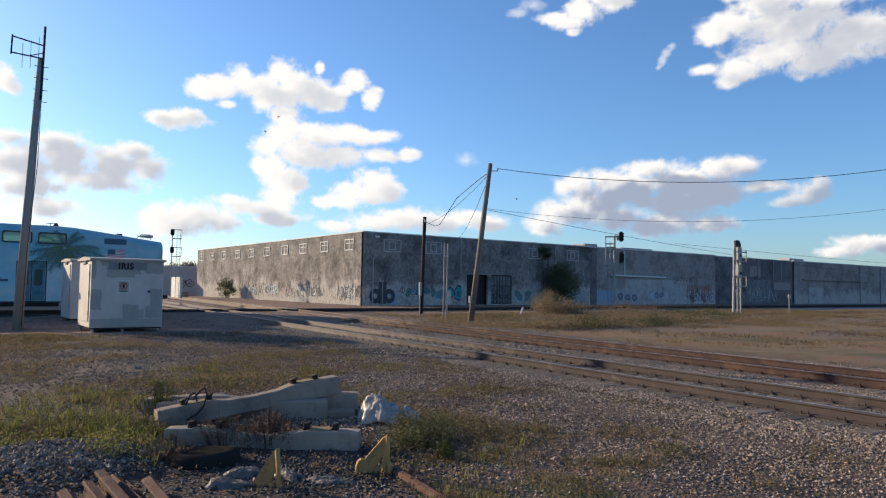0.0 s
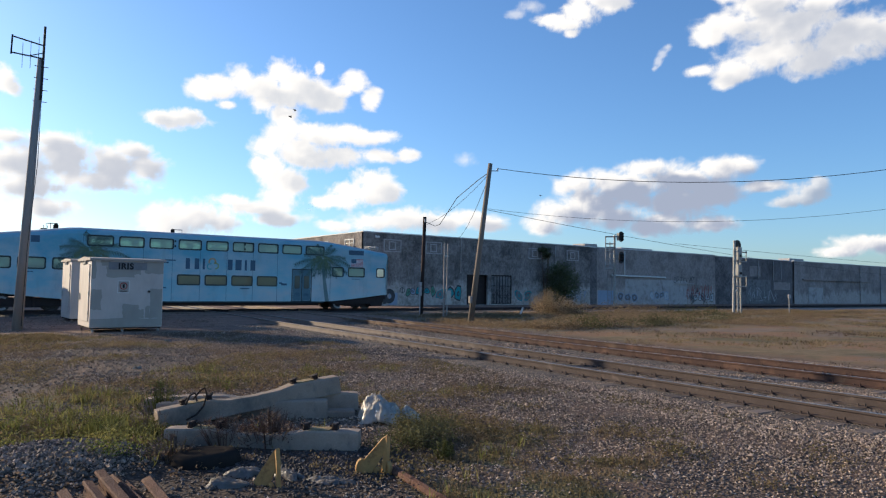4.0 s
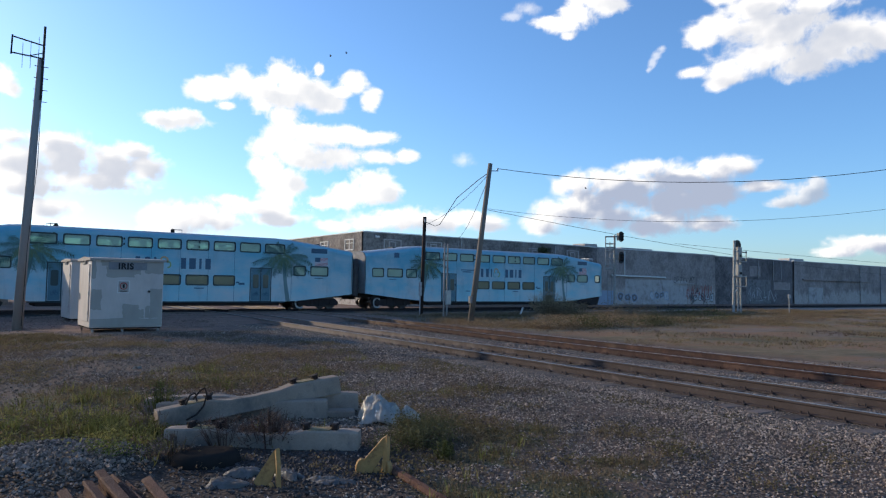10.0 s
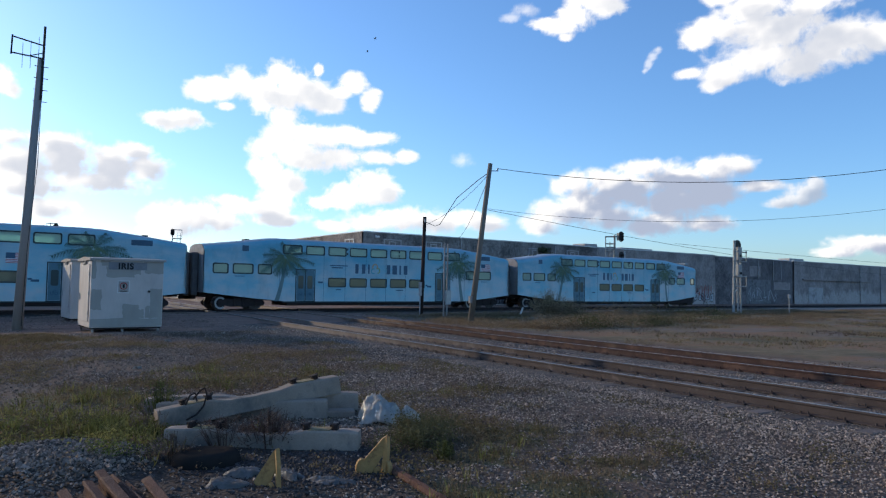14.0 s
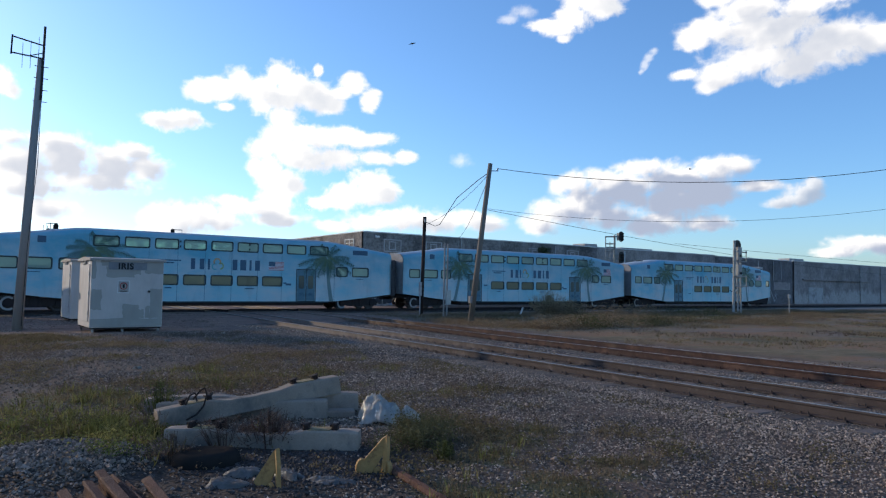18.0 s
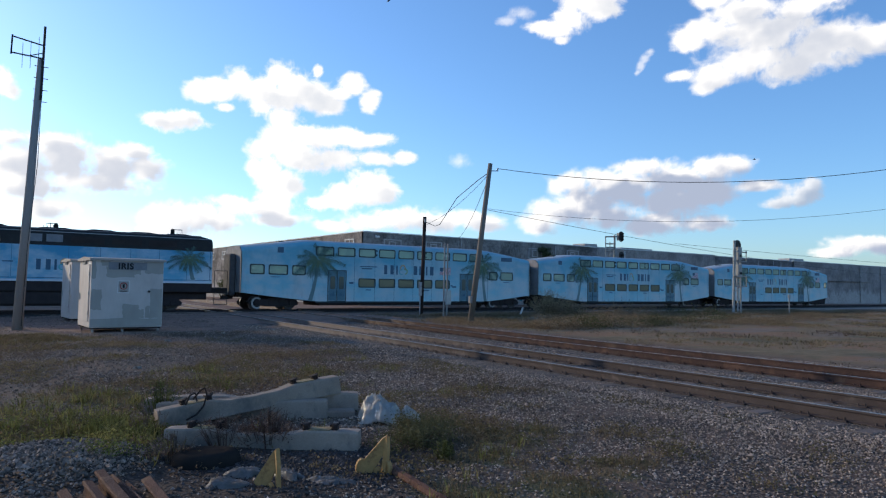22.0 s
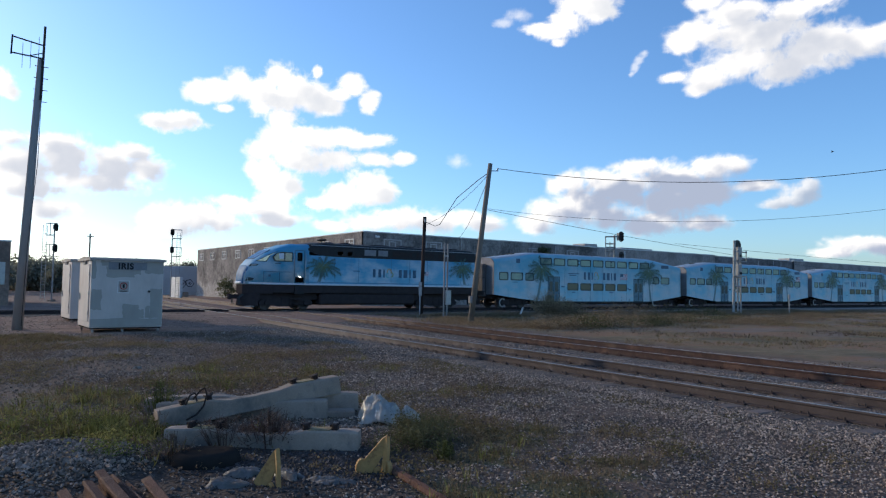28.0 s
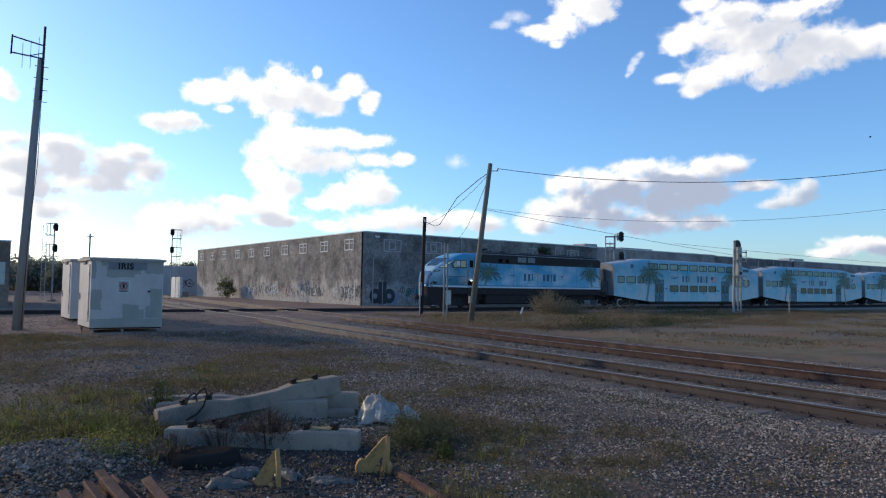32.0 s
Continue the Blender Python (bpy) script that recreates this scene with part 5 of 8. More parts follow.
def engine(wheels):
    """The pushing locomotive; x from its nose, the long hood to its rear."""
    c = thing("locomotive", "blue diesel locomotive with black roof band and sloped nose", "locomotive")
    # nose and cab as a loft of cross-sections
    outline = [(0.82, 2.3, 1.88, 0.52), (0.89, 2.7, 1.83, 0.68), (1.1, 3.05, 1.8, 0.88), (1.47, 3.4, 1.8, 1.07), (1.98, 3.75, 1.8, 1.24), (2.6, 4.08, 1.8, 1.38), (3.22, 4.34, 1.8, 1.47), (3.75, 4.52, 1.8, 1.5), (5.1, 4.56, 1.8, 1.5)]

    def flank(name, pts, material, parent, label="", proud=0.008):
        """A thin plate bent to the tapering flank of the cab; points in x and z."""
        bm = bmesh.new()
        ring = []
        for (xa, za), (xb, zb) in zip(pts, pts[1:] + pts[:1]):
            for k in range(4):
                xx, zz = xa + (xb - xa) * k / 4, za + (zb - za) * k / 4
                hw = float(np.interp(xx, [o[0] for o in outline], [o[3] for o in outline]))
                ring.append(bm.verts.new((xx, -hw - proud, zz)))
        f = bm.faces.new(ring)
        f.normal_update()
        if f.normal.y > 0:
            f.normal_flip()
        bmesh.ops.triangulate(bm, faces=[f])
        bmesh.ops.solidify(bm, geom=list(bm.faces), thickness=0.012)
        return part(name, bm, material, parent, label)

    bm = bmesh.new()
    rings = []
    for x, zt, zb, hw in outline:
        r = 0.28 if x > 0.2 else 0.12
        rings.append([(x, -hw, zb), (x, -hw, zt - r), (x, -hw + 0.06, zt - r * 0.5), (x, -hw + 0.2, zt - r * 0.15), (x, -hw + 0.45, zt), (x, hw - 0.45, zt), (x, hw - 0.2, zt - r * 0.15), (x, hw - 0.06, zt - r * 0.5), (x, hw, zt - r), (x, hw, zb)])
    for f in loft(bm, rings):
        if f.normal.x < -0.8:
            f.material_index = 1
    part("cab", bm, [M_LIVERY_L, M_NOSE], c, smooth=True)
    part("nose_plate", boxed(0.74, -0.5, 1.84, 0.86, 0.5, 1.98, bevel=0.03), M_WHITEP, c, "white nose strip")
    # hood
    part("hood", boxed(5.1, -1.5, 1.8, 19.55, 1.5, 3.80), M_LIVERY_L, c)
    bm = bmesh.new()

    def band(stations):
        rings = []
        for x, lo, k in stations:
            rings.append([(x, -1.503, lo), (x, -1.503, 4.42 - k), (x, -1.3, 4.66 - k), (x, -0.6, 4.76 - k), (x, 0.6, 4.76 - k), (x, 1.3, 4.66 - k), (x, 1.503, 4.42 - k), (x, 1.503, lo)])
        loft(bm, rings)

    band([(5.0, 4.15, 0.15), (5.5, 3.92, 0.04), (6.4, 3.78, 0.0), (7.22, 3.76, 0.0)])
    band([(7.22, 4.15, 0.0), (8.4, 4.15, 0.0)])
    band([(8.4, 3.76, 0.0), (12, 3.76, 0.0), (19.0, 3.76, 0.0), (19.55, 3.76, 0.15)])
    for y in (-1.503, 1.41):
        box(bm, 7.22, y, 3.76, 8.4, y + 0.093, 3.87)
        box(bm, 7.66, y, 3.87, 8.0, y + 0.093, 4.15)
    part("roof_band", bm, M_BLACK, c, "black upper hood and roof, open through at the front")
    part("hood_screen", boxed(9.35, -1.515, 3.95, 10.3, -1.49, 4.36), M_SIGN_GREY, c, "dusty grey screen")
    part("hood_screen", boxed(10.5, -1.515, 3.95, 11.3, -1.49, 4.36), M_SIGN_GREY, c, "dusty grey screen")
    for x in (7.0, 8.9, 11.6, 13.2, 14.8, 16.4, 18.0):
        part("hood_seam", boxed(x, -1.5035, 2.02, x + 0.025, -1.4995, 3.74), M_SEAM, c)
    bm = bmesh.new()
    for x0, x1 in ((11.7, 13.4), (13.8, 15.4), (15.8, 17.4)):
        box(bm, x0, -1.512, 3.95, x1, -1.49, 4.3)
        for k in range(5):
            box(bm, x0 + 0.03, -1.53, 3.98 + 0.065 * k, x1 - 0.03, -1.51, 4.01 + 0.065 * k)
    part("grille", bm, M_STEEL_DARK, c)
    for x0, x1, hgt in ((6.4, 7.4, 0.05), (7.9, 8.7, 0.08), (10.2, 11.8, 0.04), (12.6, 14.1, 0.05), (14.9, 16.3, 0.04), (17.0, 18.4, 0.05)):
        bm = bmesh.new()
        rings = [[(x, -0.9, 4.7), (x, -0.7, 4.76 + hgt * k), (x, 0.7, 4.76 + hgt * k), (x, 0.9, 4.7)] for x, k in ((x0, 0.1), (x0 + 0.3, 1), (x1 - 0.3, 1), (x1, 0.1))]
        loft(bm, rings)
        part("roof_fan", bm, M_STEEL_DARK, c, "domed fan housing on the roof")
    part("handrail", tubed((5.2, -1.55, 4.5), (19.4, -1.55, 4.5), 0.02), M_GALV, c)
    # stripes and deck
    part("sill_stripe", boxed(4.9, -1.535, 1.79, 19.55, 1.535, 1.9), M_WHITEP, c, "white line along the sill")
    flank("sill_stripe", [(0.9, 1.84), (2.0, 1.82), (3.6, 1.8), (4.9, 1.8), (4.9, 1.92), (3.6, 1.92), (2.0, 1.93), (0.9, 1.95)], M_WHITEP, c)
    part("stripe", boxed(5.1, -1.506, 1.97, 19.5, -1.5, 2.0), M_NAVY, c)
    part("edge_line", boxed(19.40, -1.506, 2.0, 19.43, -1.5, 3.74), M_NAVY, c)
    bm = bmesh.new()
    box(bm, 2.6, -1.45, 1.25, 19.6, 1.45, 1.79, bevel=0.03)
    loft(bm, [[(x, -w, 1.2), (x, -w, 1.79), (x, w, 1.79), (x, w, 1.2)] for x, w in ((0.88, 0.55), (1.4, 0.95), (2.0, 1.22), (2.6, 1.44))])
    box(bm, 6.0, -1.4, 0.45, 13.8, 1.4, 1.26, bevel=0.12)
    box(bm, 1.6, -1.0, 0.8, 19.4, 1.0, 1.3)
    box(bm, 19.55, -1.2, 1.2, 20.6, 1.2, 1.55)
    part("frame", bm, M_STEEL_DARK, c)
    bm = bmesh.new()
    loft(bm, [[(0.8 + 0.5 * abs(y) ** 1.5 + d, y, z) for d, z in ((0.0, 1.25), (-0.12, 0.42), (0.05, 0.38), (0.2, 1.25))] for y in (-1.35, -0.9, -0.45, 0.0, 0.45, 0.9, 1.35)])
    part("pilot", bm, M_STEEL_DARK, c, "black plough-shaped pilot")
    part("pilot_plow", boxed(0.85, -1.2, 0.34, 1.45, -1.12, 0.42), M_PALE_STEEL, c)
    bm = bmesh.new()
    box(bm, 0.3, -0.14, 0.85, 1.0, 0.14, 1.1, bevel=0.03)
    box(bm, 0.12, -0.2, 0.8, 0.35, 0.16, 1.16, bevel=0.05)
    part("coupler", bm, M_STEEL_DARK, c)
    for y in (-0.75, -0.5, 0.5, 0.75):
        bm = bmesh.new()
        tube(bm, (0.9, y, 1.15), (0.62, y, 0.9), 0.03, n=6)
        tube(bm, (0.62, y, 0.9), (0.69, y, 0.5), 0.03, n=6)
        part("air_hose", bm, M_GASKET, c)
    truck(c, 3.7, 2.75, wheels)
    truck(c, 16.0, 2.75, wheels)
    # cab openings
    bm = bmesh.new()
    pts = [(2.5, 3.62), (2.75, 3.86), (3.1, 3.95), (3.9, 3.95), (3.9, 3.32), (2.62, 3.32)]
    plate(bm, pts, -1.515, -1.49)
    wn_ = part("cab_window", bm, M_GASKET, c)
    bm = bmesh.new()
    plate(bm, [(2.6, 3.6), (2.8, 3.8), (3.12, 3.89), (3.84, 3.89), (3.84, 3.38), (2.68, 3.38)], -1.52, -1.512)
    part("pane", bm, M_CAB_SIDE, wn_)
    part("window_post", boxed(3.3, -1.527, 3.36, 3.38, -1.515, 3.92), M_GASKET, wn_)
    part("blind", boxed(2.95, -1.526, 3.5, 3.29, -1.518, 3.86), M_WHITEP, wn_)
    bm = bmesh.new()
    ring_plate(bm, [(4.05, 1.9), (4.78, 1.9), (4.78, 4.12), (4.05, 4.12)], [(4.1, 1.95), (4.73, 1.95), (4.73, 4.07), (4.1, 4.07)], -1.515, -1.498)
    dr = part("cab_door", bm, M_SEAM, c)
    bm = bmesh.new()
    plate(bm, round_rect(4.25, 3.38, 4.6, 3.95, 0.08), -1.515, -1.498)
    part("door_window", bm, M_CAB_GLASS, dr)
    bm = bmesh.new()
    for y in (-1.52, ):
        tube(bm, (4.0, y - 0.03, 2.2), (4.0, y - 0.03, 3.9), 0.018)
        tube(bm, (4.83, y - 0.03, 2.2), (4.83, y - 0.03, 3.9), 0.018)
    part("grab_rail", bm, M_GALV, c)
    part("step_well", boxed(4.1, -1.5, 1.2, 4.75, -1.45, 2.3), M_BLACK, c)
    lamp = part("step_lamp", boxed(4.38, -1.52, 2.30, 4.5, -1.5, 2.37), M_LAMP, c, "lit white step lamp")
    bm = bmesh.new()
    for k in range(4):
        box(bm, 4.1, -1.55, 0.5 + 0.3 * k, 4.75, -1.2, 0.54 + 0.3 * k)
    part("step", bm, M_STEEL_DARK, c)
    # windscreen on the sloped nose and the lamps
    bm = bmesh.new()
    for sg in (-1, 1):
        f = [(1.55, 0.05 * sg, 3.45), (1.55, 0.62 * sg, 3.45), (2.56, 0.94 * sg, 4.06), (2.56, 0.05 * sg, 4.06)]
        bm.faces.new([bm.verts.new((x - 0.02, y, z + 0.045)) for x, y, z in f])
    bmesh.ops.recalc_face_normals(bm, faces=bm.faces)
    bmesh.ops.solidify(bm, geom=list(bm.faces), thickness=0.02)
    part("windscreen", bm, M_CAB_SIDE, c)
    qw = flank("quarter_window", [(1.48, 3.30), (1.84, 3.48), (2.38, 3.78), (2.96, 4.04), (2.42, 3.70), (2.18, 3.28)], M_GASKET, c)
    flank("pane", [(1.60, 3.34), (1.86, 3.47), (2.36, 3.74), (2.80, 3.94), (2.37, 3.68), (2.14, 3.33)], M_SCREEN_GLASS, qw, proud=0.022)
    hl = flank("headlight", [(1.13, 2.94), (1.6, 3.01), (1.72, 3.13), (1.24, 3.12)], M_GASKET, c, "pale glass headlight on the nose flank")
    flank("lens", [(1.24, 2.99), (1.53, 3.03), (1.58, 3.10), (1.30, 3.09)], M_LAMP_OFF, hl, proud=0.022)
    flank("nose_intake", [(0.96, 2.02), (1.36, 2.04), (1.46, 2.2), (1.08, 2.26)], M_GASKET, c)
    flank("nose_grab", [(0.92, 2.0), (0.95, 2.0), (1.0, 2.66), (0.96, 2.66)], M_GALV, c)
    for x0, x1, z0, z1 in ((1.9, 3.85, 2.62, 2.65), (1.9, 1.93, 2.0, 2.62), (3.0, 3.03, 2.0, 2.62), (2.25, 2.4, 2.3, 2.45), (2.7, 3.1, 3.15, 3.22), (12.9 - 4.4, 13.4 - 4.4, 2.8, 2.86)):
        part("marking_bar", boxed(x0, -1.508, z0, x1, -1.495, z1), M_NAVY, c)
    palm_print(c, 6.15, 3.13, 0.3, y=-1.505, seed=8, size=0.66, foot=2.02)
    palm_print(c, 18.15, 3.3, -0.25, y=-1.505, seed=9, size=0.66, foot=2.02)
    letter_bars(c, 9.95, 13.9, 2.42, 3.0, y=-1.505)
    flag_print(c, 14.5, 2.63, 14.92, 2.92, y=-1.505)
    # rear platform
    bm = bmesh.new()
    for k in range(4):
        box(bm, 19.75, -1.5, 0.5 + 0.32 * k, 20.5, -1.1, 0.54 + 0.32 * k)
    for x in (19.72, 20.52):
        tube(bm, (x, -1.48, 0.5), (x, -1.48, 2.6), 0.022)
    tube(bm, (19.72, -1.48, 2.6), (20.52, -1.48, 2.6), 0.022)
    part("rear_steps", bm, M_BLACK, c)
    bm = bmesh.new()
    tube(bm, (6.5, -0.4, 4.7), (6.5, -0.4, 4.92), 0.05, n=6)
    for y in (-0.6, -0.4, -0.2):
        tube(bm, (6.25, y, 4.95), (6.75, y, 4.95), 0.03, 0.09, n=8)
    part("horn", bm, M_STEEL_DARK, c)
    return c


WHEELS = []
C1 = coach("blue double-deck cab coach printed with palms, leading the train", True, 6.75, 10.15, 4, (21.92, 3.11, 22.87, 3.66), WHEELS)
C2 = coach("blue double-deck coach printed with palms, coupled mid-train", False, 6.15, 8.54, 5, (22.0, 3.11, 22.95, 3.66), WHEELS)
C3 = coach("blue double-deck coach printed with palms, next to the locomotive", False, 6.15, 8.54, 5, (15.56, 2.72, 16.6, 3.28), WHEELS)
LOCO = engine(WHEELS)


def head_at(t):
    ts, hs = [p[0] for p in HEAD], [p[1] for p in HEAD]
    i = min(max(int(t / 2), 0), len(ts) - 2)

    def slope(k):
        a, b = max(k - 1, 0), min(k + 1, len(ts) - 1)
        return (hs[b] - hs[a]) / (ts[b] - ts[a])

    u, d = (t - ts[i]) / 2, 2.0
    return (2 * u ** 3 - 3 * u * u + 1) * hs[i] + (u ** 3 - 2 * u * u + u) * d * slope(i) + (3 * u * u - 2 * u ** 3) * hs[i + 1] + (u ** 3 - u * u) * d * slope(i + 1)


def train_moves():
    for ob, off in ((C1, -BODY), (C2, -BODY - PITCH), (C3, -BODY - 2 * PITCH), (LOCO, -98.1)):
        walk(ob, [(t, pose(head_at(t) + off, LINE_Y, 0)) for t in [k for k in range(0, 33)]])
    for ws in WHEELS:
        x, y, z = ws.matrix_basis.translation
        rows = []
        t = 0.0
        while t < 32.01:
            rows.append((t, Matrix.Translation((x, y, z)) @ Matrix.Rotation(head_at(t) / WHEEL_R, 4, "Y")))
            t += 1 / 6
        walk(ws, rows)


# ---- yard things ----
def relay_box(label, x0, x1, y0, y1, h, sign):
    """A painted steel equipment hut on short legs with a low gabled roof."""
    t = thing("equipment_hut", label, "equipment hut", pose(x0, y0, 0), group="equipment huts")
    w, dp = x1 - x0, y1 - y0
    part("body", boxed(0, 0, 0.14, w, dp, h - 0.12, bevel=0.02), M_BOX, t)
    bm = bmesh.new()
    rings = [[(-0.07, y, h - 0.12 + z) for y, z in ((-0.08, -0.05), (-0.08, 0.03), (dp / 2, 0.1), (dp + 0.08, 0.03), (dp + 0.08, -0.05))]]
    rings.append([(w + 0.07, y, z) for _, y, z in rings[0]])
    loft(bm, rings)
    part("roof", bm, M_BOX_ROOF, t)
    for lx in (0.12, w * 0.45, w - 0.12):
        for ly in (0.12, dp - 0.12):
            part("leg", boxed(lx - 0.035, ly - 0.035, -0.1, lx + 0.035, ly + 0.035, 0.14), M_CONC_POLE, t)
    part("skid", boxed(0.05, 0.05, 0.09, w - 0.05, dp - 0.05, 0.14), M_STEEL_DARK, t)
    # side door with a vent over it, cables from the gable
    dr = part("door", boxed(-0.03, 0.25, 0.35, 0.0, dp - 0.25, h - 0.3, bevel=0.008), M_BOX, t)
    bm = bmesh.new()
    box(bm, -0.075, dp - 0.55, 1.1, -0.03, dp - 0.5, 1.35)
    part("handle", bm, M_GALV, dr)
    bm = bmesh.new()
    for k in range(4):
        box(bm, -0.06, dp / 2 - 0.3, h - 0.3 + 0.05 * k, 0.0, dp / 2 + 0.3, h - 0.27 + 0.05 * k)
    part("vent", bm, M_SIGN_GREY, t)
    for z in (0.6, 1.3, 2.0):
        part("hinge", boxed(-0.05, 0.22, z, -0.028, 0.3, z + 0.12), M_GALV, dr)
    if sign:
        # old paint left bare between the roller patches
        rnd = random.Random(12)
        for x0_, z0_, x1_, z1_ in ((0.5, 1.95, 1.45, 2.34), (1.42, 2.06, 1.66, 2.36), (0.006, 0.78, 0.36, 1.5), (0.006, 0.16, 2.44, 0.46), (1.07, 0.455, 1.62, 0.98), (1.60, 0.455, 1.82, 0.78), (2.0, 0.455, 2.45, 1.55), (1.86, 0.455, 2.02, 0.9), (1.78, 2.1, 2.45, 2.56), (0.006, 1.9, 0.16, 2.55), (0.3, 2.36, 0.6, 2.56)):
            pts = []
            for xa, za, xb, zb in ((x0_, z0_, x1_, z0_), (x1_, z0_, x1_, z1_), (x1_, z1_, x0_, z1_), (x0_, z1_, x0_, z0_)):
                for k in range(5):
                    pts.append((min(w - 0.006, max(0.006, xa + (xb - xa) * k / 5 + rnd.uniform(-0.03, 0.03))), max(0.16, za + (zb - za) * k / 5 + rnd.uniform(-0.03, 0.03))))
            bm = bmesh.new()
            plate(bm, pts, -0.0016 - 0.0002 * rnd.random(), 0.0)
            part("old_paint", bm, M_BOX_OLD, t, "beige old paint between fresher patches")
        sg = part("name_board", boxed(0.55, -0.02, h - 0.49, 1.86, -0.004, h - 0.21), M_SIGN_GREY, t, "dark grey name board lettered IRIS")
        txt = bpy.data.curves.new("lettering", "FONT")
        txt.body, txt.size, txt.extrude, txt.align_x = "IRIS", 0.30, 0.006, "CENTER"
        txt.offset = 0.012
        txt.space_character = 1.12
        let = new("lettering", txt)
        txt.materials.append(M_INK)
        let.parent = sg
        let.matrix_basis = pose(1.13, -0.03, h - 0.46, 90, 0, 0)
        no = part("warning_sign", boxed(0.87, -0.02, 1.38, 1.28, -0.004, 1.84), M_WHITE_TRIM, t, "small square faded prohibition sign")
        part("sign_face", boxed(0.90, -0.024, 1.41, 1.25, -0.02, 1.81), M_BOX_ROOF, no)
        bm = bmesh.new()
        o = [(1.075 + 0.13 * math.cos(2 * math.pi * k / 18), 1.64 + 0.13 * math.sin(2 * math.pi * k / 18)) for k in range(18)]
        ring_plate(bm, o, [(1.075 + (a - 1.075) * 0.76, 1.64 + (b - 1.64) * 0.76) for a, b in o], -0.03, -0.024)
        part("red_ring", bm, M_RED, no)
        part("symbol", boxed(1.04, -0.0285, 1.57, 1.11, -0.0245, 1.71), M_INK, no)
        part("text_bar", boxed(0.96, -0.0285, 1.44, 1.19, -0.0245, 1.47), M_INK, no)
        bm = bmesh.new()
        tube(bm, (w - 0.5, 0.0, 1.45), (w - 0.5, -0.06, 1.45), 0.04, n=10)
        part("lock", bm, M_STEEL_DARK, t)
    return t


relay_box("whitish patched steel equipment hut with a name board", 4.56, 7.02, 27.45, 29.9, 2.72, True)
relay_box("whitish steel equipment hut standing behind another", 4.95, 7.2, 34.6, 37.2, 2.85, False)


def cable(name, pts, r, material, parent=None, label="", category="cable"):
    """A hanging line through the points."""
    cu = bpy.data.curves.new(name, "CURVE")
    cu.dimensions, cu.bevel_depth, cu.bevel_resolution = "3D", r, 1
    sp = cu.splines.new("POLY")
    sp.points.add(len(pts) - 1)
    for p, q in zip(sp.points, pts):
        p.co = (*q, 1)
    cu.materials.append(material)
    ob = new(name, cu)
    if parent:
        ob.parent = parent
    else:
        tagged(ob, label, category)
    return ob


def sagging(a, b, sag, n=24):
    a, b = Vector(a), Vector(b)
    return [a.lerp(b, k / n) - Vector((0, 0, sag * 4 * (k / n) * (1 - k / n))) for k in range(n + 1)]


def antenna_pole():
    t = thing("antenna_pole", "tall grey leaning pole with a radio antenna on top", "utility pole", pose(2.61, 30.35, 0))
    bm = bmesh.new()
    top = Vector((0.38, 0.05, 10.25))
    tube(bm, (0, 0, -0.4), top, 0.19, 0.115, n=14)
    part("pole", bm, M_CONC_POLE, t, smooth=True)
    bm = bmesh.new()
    tube(bm, top + Vector((0.04, -0.13, -1.6)), top + Vector((0.08, -0.13, 1.25)), 0.045, n=8)
    part("mast", bm, M_BLACK, t)
    bm = bmesh.new()
    a, b = top + Vector((0.07, -0.13, 0.5)), top + Vector((-0.97, -0.12, 0.66))
    c, e = top + Vector((0.06, -0.13, 0.0)), top + Vector((-0.99, -0.12, 0.04))
    tube(bm, a, b, 0.028, n=6)
    tube(bm, c, e, 0.028, n=6)
    tube(bm, b + Vector((0, 0, 0.06)), e - Vector((0, 0, 0.06)), 0.03, n=6)
    tube(bm, e.lerp(c, 0.55), a - Vector((0, 0, 0.28)), 0.018, n=6)
    part("antenna_frame", bm, M_BLACK, t)
    for k, (u, lo, hi) in enumerate(((0.35, -0.5, 0.45), (0.6, -0.45, 0.6), (0.85, -0.1, 0.8))):
        p = e.lerp(c, u)
        part("whip", tubed(p + Vector((0, 0, lo)), p + Vector((0, 0, hi)), 0.010, n=5), M_GALV, t)
    for k in range(4):
        z = -0.3 - 0.45 * k
        part("bracket", tubed(top + Vector((-0.22, -0.06, z)), top + Vector((0.26, -0.06, z)), 0.015, n=5), M_GALV, t)
    cable("feed_cable", [top + Vector((0.06, -0.16, -1.5)), top + Vector((0.03, -0.19, -4)), (0.2, -0.19, 3.0), (0.12, -0.22, 0.1)], 0.012, M_BLACK, t)


